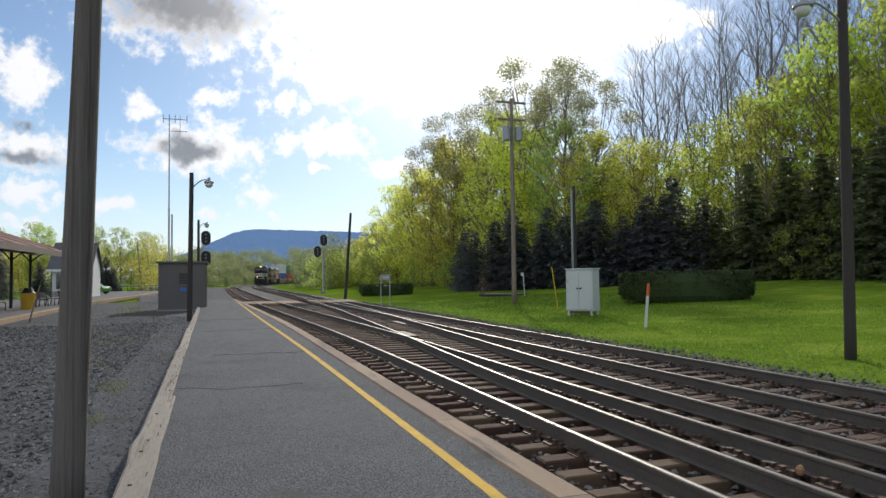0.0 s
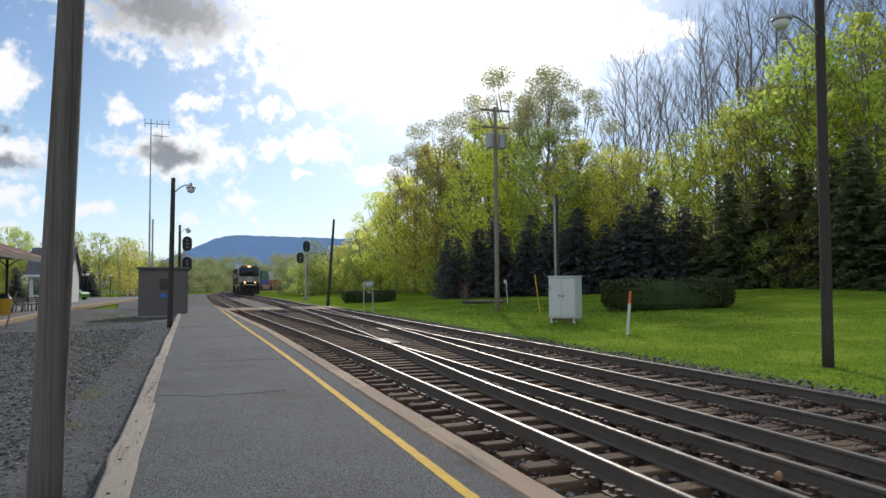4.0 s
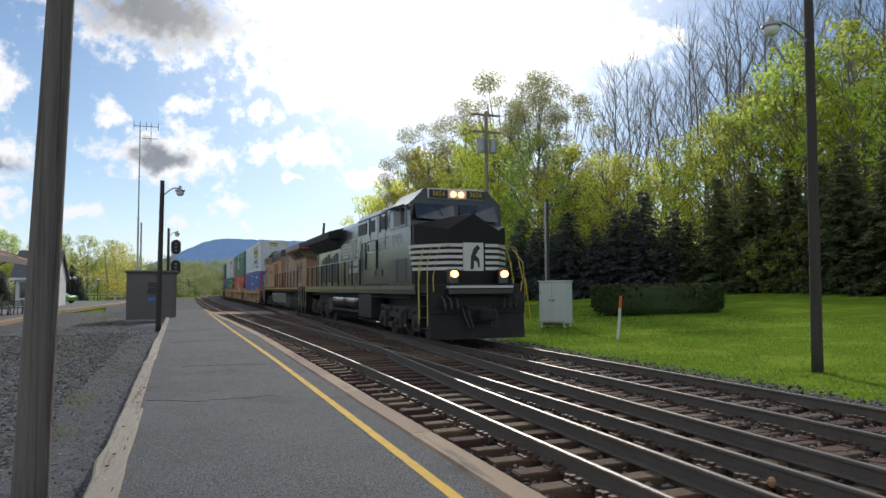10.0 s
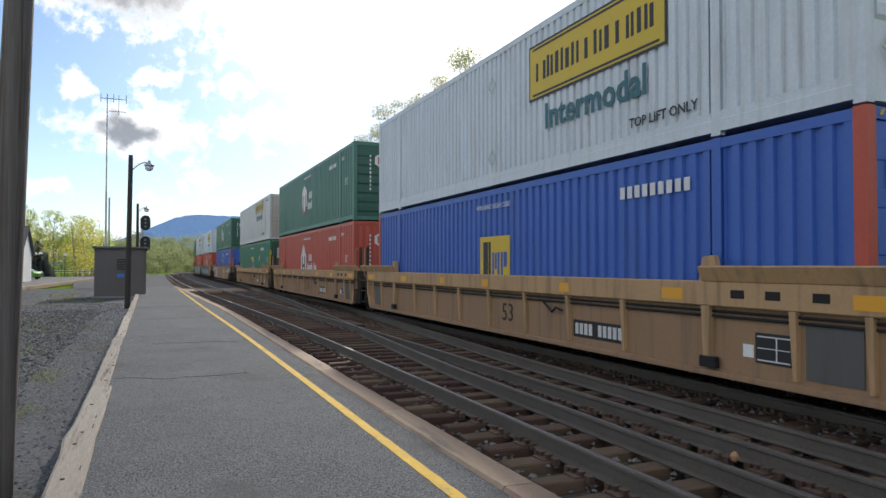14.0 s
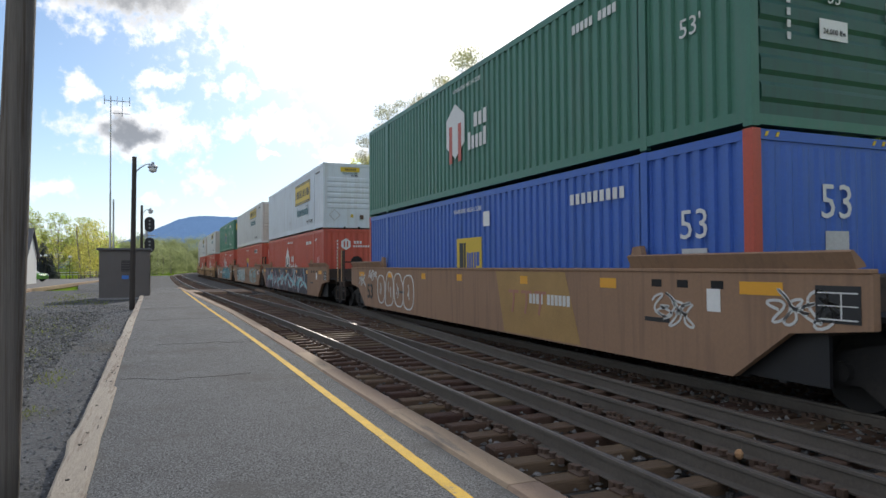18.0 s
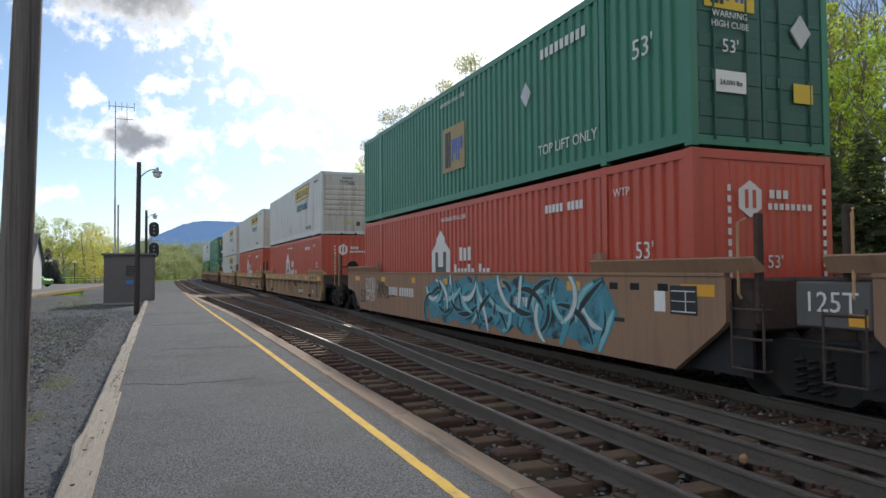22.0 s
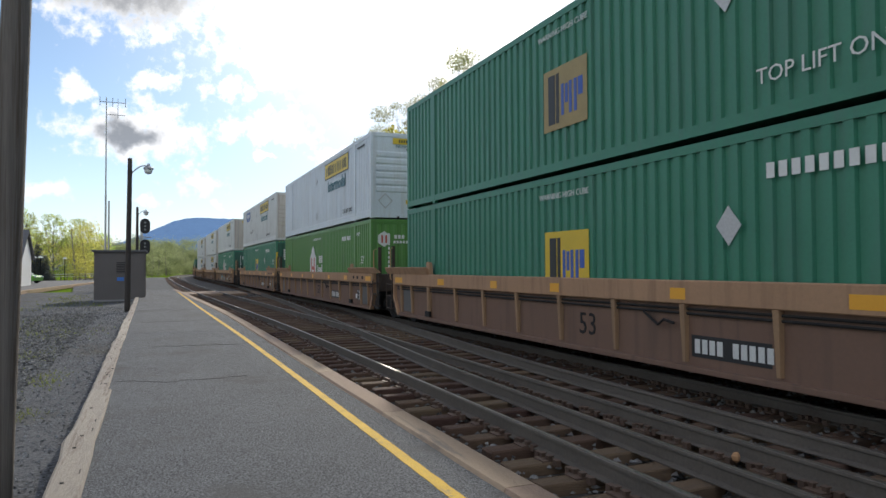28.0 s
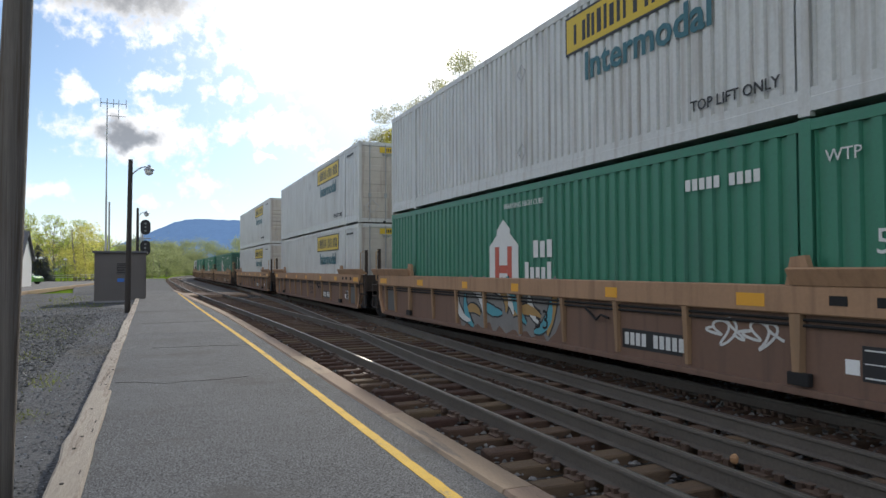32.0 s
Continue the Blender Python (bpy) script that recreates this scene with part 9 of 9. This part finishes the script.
thicket("wood_interior", [(EDGE(y) + rng.uniform(5, 24), y, 3.0, rng.uniform(6, 12)) for y in [-25 + k * 1.6 for k in range(90)]], 8, 0.2, "leaf_wood", "shadowy inner foliage of the wood")
thicket("wood_undergrowth", [(EDGE(y) + rng.uniform(3, 14), y, 2.4, rng.uniform(2.5, 4.5)) for y in [-10 + k * 1.8 for k in range(70)]], 9, 0.17, "leaf_wood", "dense dark undergrowth beneath the trees of the wood")
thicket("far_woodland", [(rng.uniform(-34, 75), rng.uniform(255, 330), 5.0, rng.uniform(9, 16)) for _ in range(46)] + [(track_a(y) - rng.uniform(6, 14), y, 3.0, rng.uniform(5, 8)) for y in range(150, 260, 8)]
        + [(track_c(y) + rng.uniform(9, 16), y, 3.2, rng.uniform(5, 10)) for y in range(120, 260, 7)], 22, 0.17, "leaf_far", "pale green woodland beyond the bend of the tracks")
thicket("lane_woodland", [(rng.uniform(-48, -9), rng.uniform(122, 150), 3.2, rng.uniform(6, 10.5)) for _ in range(30)], 24, 0.11, "leaf", "yellow-green trees and bushes behind the lane")
for x, y, s in ((-20, 128, 0.72), (-23, 135, 0.8), (-16.5, 132, 0.72), (-13, 138, 0.7), (-27, 125, 0.7), (-31, 138, 0.8), (-9.5, 142, 0.55), (-36, 130, 0.75), (-42, 140, 0.85)):
    put("deciduous_tree", LEAFY[2:3], x, y, s, "leafy yellow-green tree behind the lane")
for x, y, s in ((-17, 112, 0.62), (-18.5, 114, 0.6), (-20, 113, 0.66), (-15.5, 115, 0.55), (-22, 116, 0.9), (-16.2, 113.5, 0.6), (-19.2, 112, 0.55), (-22, 80, 0.5), (-25, 82, 0.55), (-19.5, 88, 0.45), (-28, 78, 0.6), (-24, 90, 0.6), (-31, 84, 0.6), (-20, 58, 0.45), (-21, 63, 0.5), (-19.8, 68, 0.42), (-22, 52, 0.5), (-23.5, 57, 0.5), (-21.5, 73, 0.5)):
    plant("spruce", rng.choice(SPRUCE), x, y, s, rng.uniform(0, 6), "dark evergreen shrub behind the lane", "evergreen", "evergreens behind the lane")
for x, y, s in ((17.5, 112, 1.1), (19.5, 116, 1.2), (16.5, 122, 1.1)):
    plant("shrub", SHRUB[0], x, y, s, 1.0, "dark round shrub beside the track bend", "shrub", "undergrowth of the wood")


def hedge(x, y, a, b, h, turn, label):
    """A clipped hedge: twiggy core under a close coat of small leaves."""
    z = ground_z(x, y)
    t = thing("hedge", label, "hedge", Matrix.Translation((x, y, z)) @ Matrix.Rotation(radians(turn), 4, "Z"), "clipped hedges on the lawn")
    g = random.Random(int(x * 10))
    core = Shape()
    rings = []
    for r_, zz in ((0.82, 0.0), (0.93, 0.3), (0.97, h * 0.7), (0.93, h * 0.95), (0.6, h * 0.97)):
        rings.append([((a - 0.12) * r_ * math.copysign(abs(math.cos(u)) ** 0.5, math.cos(u)), (b - 0.12) * r_ * math.copysign(abs(math.sin(u)) ** 0.5, math.sin(u)), zz) for u in (2 * math.pi * i / 40 for i in range(40))])
    core.loft(rings)
    part("twig_core", core, M["hedge"], t)
    places = []
    for _ in range(int(900 * (a + b) * h / 2)):
        u = g.uniform(0, 2 * math.pi)
        cx_, cy_ = math.copysign(abs(math.cos(u)) ** 0.5, math.cos(u)), math.copysign(abs(math.sin(u)) ** 0.5, math.sin(u))
        if g.random() < 0.55:
            zz = g.uniform(0.05, h)
            r_ = 0.86 + 0.14 * min(1, zz / 0.4)
            places.append((Vector((a * r_ * cx_, b * r_ * cy_, zz)), None))
        else:
            r_ = math.sqrt(g.random())
            places.append((Vector((a * r_ * cx_, b * r_ * cy_, h + 0.05 * math.sin(cx_ * 9))), None))
    part("leaves", raw_mesh("leaves", *leaf_sheet(g, places, 2, 0.075, 0.05), M["hedge"]), None, t)


hedge(24.0, 30.9, 3.4, 1.35, 1.52, -36, "long dark clipped hedge on the lawn")
hedge(16.0, 66.8, 2.65, 1.2, 1.05, -13, "dark clipped hedge, low and long, near the track")
# planting bed round a small red shrub under the spruces
bd = thing("planting_bed", "dark mulched planting bed with edging on the lawn", "planting bed", Matrix.Translation((22.0, 51.0, ground_z(22.0, 51.0))))
part("mulch", Shape().tube([(0, 0, -0.1), (0, 0, 0.14)], 1.9, 1.6, 24), M["bark"], bd)
part("edging", Shape().tube([(1.9 * math.cos(u), 1.9 * math.sin(u), 0.06) for u in (2 * math.pi * i / 24 for i in range(25))], 0.1, sides=6), M["pole_dark"], bd)
M["leaf_red"] = leaf_mat("red_leaves", (0.16, 0.05, 0.03))
rs = make_tree(51, 2.0, 0.1, 1.0, "leaf_red", 0.06, 2, 1.0, depth=2, kids=3)
plant("shrub", rs, 21.2, 53.5, 1.0, 0, "small reddish shrub by the planting bed", "shrub", "")

# wooded ridge on the horizon
ridge = [(-14, 0), (-8, 22), (-4.5, 52), (-2, 88), (0, 122), (1.2, 142), (2.5, 152), (5, 151), (7.5, 149), (10, 146), (13, 140), (18, 122), (25, 95), (34, 50), (45, 0)]
rl = smooth_line(ridge)
v, f = [], []
cols = 160
for j in range(6):
    for i in range(cols + 1):
        az = -14 + 59 * i / cols
        d = 2150 - 90 * j
        zz = (rl(az) * (1 - j / 5) ** 0.8 + (3.0 * noise.noise(Vector((az * 3, j, 0))) if j < 5 else 0)) - (4 if j == 5 else 0)
        v.append((d * math.sin(radians(az)), d * math.cos(radians(az)), zz))
for j in range(5):
    for i in range(cols):
        k = j * (cols + 1) + i
        f.append((k, k + 1, k + cols + 2, k + cols + 1))
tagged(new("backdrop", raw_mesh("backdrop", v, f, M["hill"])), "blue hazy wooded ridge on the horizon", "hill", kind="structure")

# ---- loose stones, grass blades, small litter ----
def stones(name, spots, material, label, parent=None):
    g = random.Random(len(spots))
    v, f = [], []
    tri = [(0, 2, 4), (2, 1, 4), (1, 3, 4), (3, 0, 4), (2, 0, 5), (1, 2, 5), (3, 1, 5), (0, 3, 5)]
    for x, y, z, r in spots:
        k = len(v)
        for d in ((1, 0, 0), (-1, 0, 0), (0, 1, 0), (0, -1, 0), (0, 0, 0.75), (0, 0, -0.5)):
            v.append((x + r * (d[0] * g.uniform(0.7, 1.3) + g.uniform(-0.3, 0.3)), y + r * (d[1] * g.uniform(0.7, 1.3) + g.uniform(-0.3, 0.3)), z + r * (d[2] * g.uniform(0.6, 1.2) + g.uniform(-0.1, 0.1))))
        f += [tuple(i + k for i in t) for t in tri]
    return tagged(new(name, raw_mesh(name, v, f, material)), label, "gravel", kind="stuff")


def islands(m, amount):
    """Gives each loose piece of a joined mesh a shade of its own."""
    nt = m.node_tree
    b = nt.nodes["Principled BSDF"]
    link = b.inputs["Base Color"].links[0]
    geo, hsv, mp = nt.nodes.new("ShaderNodeNewGeometry"), nt.nodes.new("ShaderNodeHueSaturation"), nt.nodes.new("ShaderNodeMapRange")
    nt.links.new(geo.outputs["Random Per Island"], mp.inputs["Value"])
    mp.inputs["To Min"].default_value, mp.inputs["To Max"].default_value = 1 - amount, 1 + amount
    nt.links.new(mp.outputs["Result"], hsv.inputs["Value"])
    nt.links.new(link.from_socket, hsv.inputs["Color"])
    nt.links.new(hsv.outputs[0], b.inputs["Base Color"])
    return m


M["yard_stone"] = islands(surf("yard_stone", (0.165, 0.172, 0.182), 0.9, var=0.2, scale=6, fine=50, bump=0.2), 0.85)
M["heap_stone"] = islands(surf("heap_stone", (0.155, 0.152, 0.142), 0.9, var=0.2, scale=6, fine=50, bump=0.2), 0.75)
M["track_stone"] = islands(surf("track_stone", (0.13, 0.125, 0.12), 0.9, var=0.25, scale=6, fine=50, bump=0.2), 0.9)
g = random.Random(8)
spots = []
for _ in range(17000):
    y = 2.0 + 34 * g.random() ** 1.8
    x = edge_timber(y) - 0.02 - 4.5 * g.random() ** 1.2
    spots.append((x, y, yard_height(x, y) + g.uniform(-0.002, 0.006), g.uniform(0.005, 0.016) * (1 + y / 30)))
stones("loose_gravel", spots, M["yard_stone"], "loose grey crushed stones strewn over the yard")
spots = []
for _ in range(15000):
    y = 4.0 + 27 * g.random() ** 1.5
    x = -1.55 - 0.02 * y - 6.5 * g.random() ** 1.2 + 0.35 * noise.noise(Vector((0.0, y * 0.35, 2)))
    spots.append((x, y, yard_height(x, y) + g.uniform(0, 0.012), g.uniform(0.012, 0.036) * (1 + y / 45)))
stones("heaped_stones", spots, M["heap_stone"], "coarse dark crushed stones heaped over the yard")
spots = []
for _ in range(24000):
    y = 1.0 + 48 * g.random() ** 1.7
    x = g.uniform(edge_curb(y) + 0.02, track_c(y) + 2.5)
    spots.append((x, y, -0.272 + g.uniform(0, 0.06) + 0.045 * min(1.0, max(0.0, (x - 5.6) / 1.2)), g.uniform(0.018, 0.042) * (1 + y / 60)))
stones("track_stones", spots, M["track_stone"], "loose brown and grey ballast stones between the ties")
v, f = [], []
for _ in range(42000):
    y = 4 + 44 * g.random() ** 1.5
    x = track_c(y) + 2.35 + 16 * g.random() ** 1.6
    z = base_height(x, y)
    h, a = g.uniform(0.02, 0.055) * (1 + y / 60), g.uniform(0, 6.28)
    w = g.uniform(0.008, 0.016) * (1 + y / 18)
    c, s_ = math.cos(a), math.sin(a)
    k = len(v)
    v += [(x - w * c, y - w * s_, z - 0.01), (x + w * c, y + w * s_, z - 0.01), (x + g.uniform(-0.05, 0.05), y + g.uniform(-0.05, 0.05), z + h)]
    f.append((k, k + 1, k + 2))
tagged(new("grass_blades", raw_mesh("grass_blades", v, f, M["blade"])), "short bright green grass blades of the lawn", "grass", kind="stuff")
# patches of weed in the yard
v, f = [], []
for cx, cy, wide, long, count in ((-1.42, 5.6, 0.08, 0.12, 130), (-1.6, 9.7, 0.14, 0.3, 110), (-1.65, 12.8, 0.16, 0.5, 130), (-2.5, 16.5, 0.3, 0.9, 160), (-3.0, 22.0, 0.7, 1.5, 420), (-3.9, 26.5, 0.7, 1.4, 220),
                                  (-4.3, 40.0, 0.7, 2.0, 380), (-6.0, 35.0, 0.8, 1.5, 160), (-5.2, 48.0, 0.7, 3.0, 300), (-2.9, 38.5, 0.3, 1.0, 120), (-3.6, 11.0, 0.5, 0.8, 90)):
    for _ in range(count):
        x, y = cx + g.gauss(0, wide), cy + g.gauss(0, long)
        a, h, w = g.uniform(0, 6.28), g.uniform(0.015, 0.06), 0.006 + 0.0006 * cy
        if x > edge_timber(y) - 0.05:
            continue
        z = yard_height(x, y)
        k = len(v)
        v += [(x - w * math.cos(a), y - w * math.sin(a), z - 0.01), (x + w * math.cos(a), y + w * math.sin(a), z - 0.01), (x + g.uniform(-0.05, 0.05), y + g.uniform(-0.05, 0.05), z + h)]
        f.append((k, k + 1, k + 2))
M["weed"] = leaf_mat("dry_weeds", (0.19, 0.21, 0.05), 0.2, 0.4)
tagged(new("weeds", raw_mesh("weeds", v, f, M["weed"])), "sparse yellowish weeds growing in the gravel", "weeds", kind="stuff")
# curled dead leaf caught by the rail
M["dead_leaf"] = surf("dead_leaf", (0.42, 0.24, 0.12), 0.8, var=0.2, scale=20, fine=90)
q = Shape().loft([[(0.036 * math.cos(u) * w * (1 + 0.25 * math.sin(3 * u)), 0.03 * math.sin(u) * w, zz * 0.75) for u in (2 * math.pi * i / 10 for i in range(10))] for w, zz in ((0.4, 0.0), (1.0, 0.03), (1.15, 0.08), (0.7, 0.115), (0.25, 0.125))])
tagged(part("curled_leaf", q, M["dead_leaf"], m=Matrix.Translation((4.83, 4.70, -0.16))), "curled tan dead leaf lying against the rail", "leaf")
# switch gear by the crossover: rod boxes and plates
for x, y in ((5.35, 20.5), (6.9, 25.5)):
    b = thing("switch_plate", "rusty steel frog plate of the crossover", "switch part", Matrix.Translation((x, y, -0.16)))
    part("plate", Shape().box(-0.35, 0.35, -0.9, 0.9, -0.01, 0.02, 0.005), M["plate"], b)

# pale chips that show in the worn asphalt
M["chip"] = islands(surf("asphalt_chip", (0.2, 0.205, 0.21), 0.8, var=0.2, scale=6, fine=50, bump=0), 0.7)
spots = []
for _ in range(26000):
    y = 4.2 + 15 * g.random() ** 2.0
    x = edge_timber(y) + 0.27 + (edge_curb(y) - edge_timber(y) - 0.57) * g.random()
    spots.append((x, y, PLAT - 0.0005, g.uniform(0.0015, 0.004) * (1 + (y - 4) / 8)))
stones("asphalt_chips", spots, M["chip"], "fine pale stone chips worn out of the asphalt")

# fine cracks across the worn asphalt
M["tar"] = surf("crack_tar", (0.062, 0.062, 0.063), 0.9, var=0.2)
g = random.Random(77)
for y0, a, b in ((10.9, 0.0, 0.7), (15.4, 0.2, 1.0), (22.5, 0.1, 1.0), (29.0, 0.0, 1.0)):
    left, right, n = [], [], 34
    y = y0
    for i in range(n + 1):
        u = a + (b - a) * i / n
        y += g.uniform(-0.05, 0.05) + 0.025 * math.sin(i * 0.4 + y0 * 3)
        x = edge_timber(y) + 0.25 + (edge_curb(y) - edge_timber(y) - 0.75) * u
        w = (0.0008 + 0.0002 * y0) * g.uniform(0.5, 1.4)
        left.append((x, y - w, PLAT + 0.004))
        right.append((x, y + w, PLAT + 0.004))
    v = left + right + [(p[0], p[1], PLAT - 0.01) for p in left] + [(p[0], p[1], PLAT - 0.01) for p in right]
    m = n + 1
    f = []
    for i in range(n):
        f += [(i, i + 1, m + i + 1, m + i), (i, 2 * m + i, 2 * m + i + 1, i + 1), (m + i, m + i + 1, 3 * m + i + 1, 3 * m + i)]
    part("crack", raw_mesh("crack", v, f, M["tar"]), None, platform)


def motions():
    """The train runs past at a steady pace; each vehicle and box follows the line, and the wheels roll."""
    steps = [k * 1.0 for k in range(33)]
    for ob, offset, half, z, turned in RIDES:
        rows = []
        for t in steps:
            s = HEAD_Y - SPEED * (t - HEAD_T) + offset
            rows.append((t, on_rail(path_y(s), half) @ pose(0, 0, z, 0, 0, turned)))
        walk(ob, rows)
        r, dt = (0.53, 0.05) if ob.name.startswith("locomotive") else (0.46, 0.04)
        way = -1.0 if turned else 1.0
        for truck in ob.children:
            for w in truck.children:
                if w.name.startswith("wheelset"):
                    p = w.matrix_basis.translation.copy()
                    walk(w, [(k * dt, Matrix.Translation(p) @ Matrix.Rotation(way * SPEED * k * dt / r, 4, "X")) for k in range(round(32 / dt) + 1)])


motions()
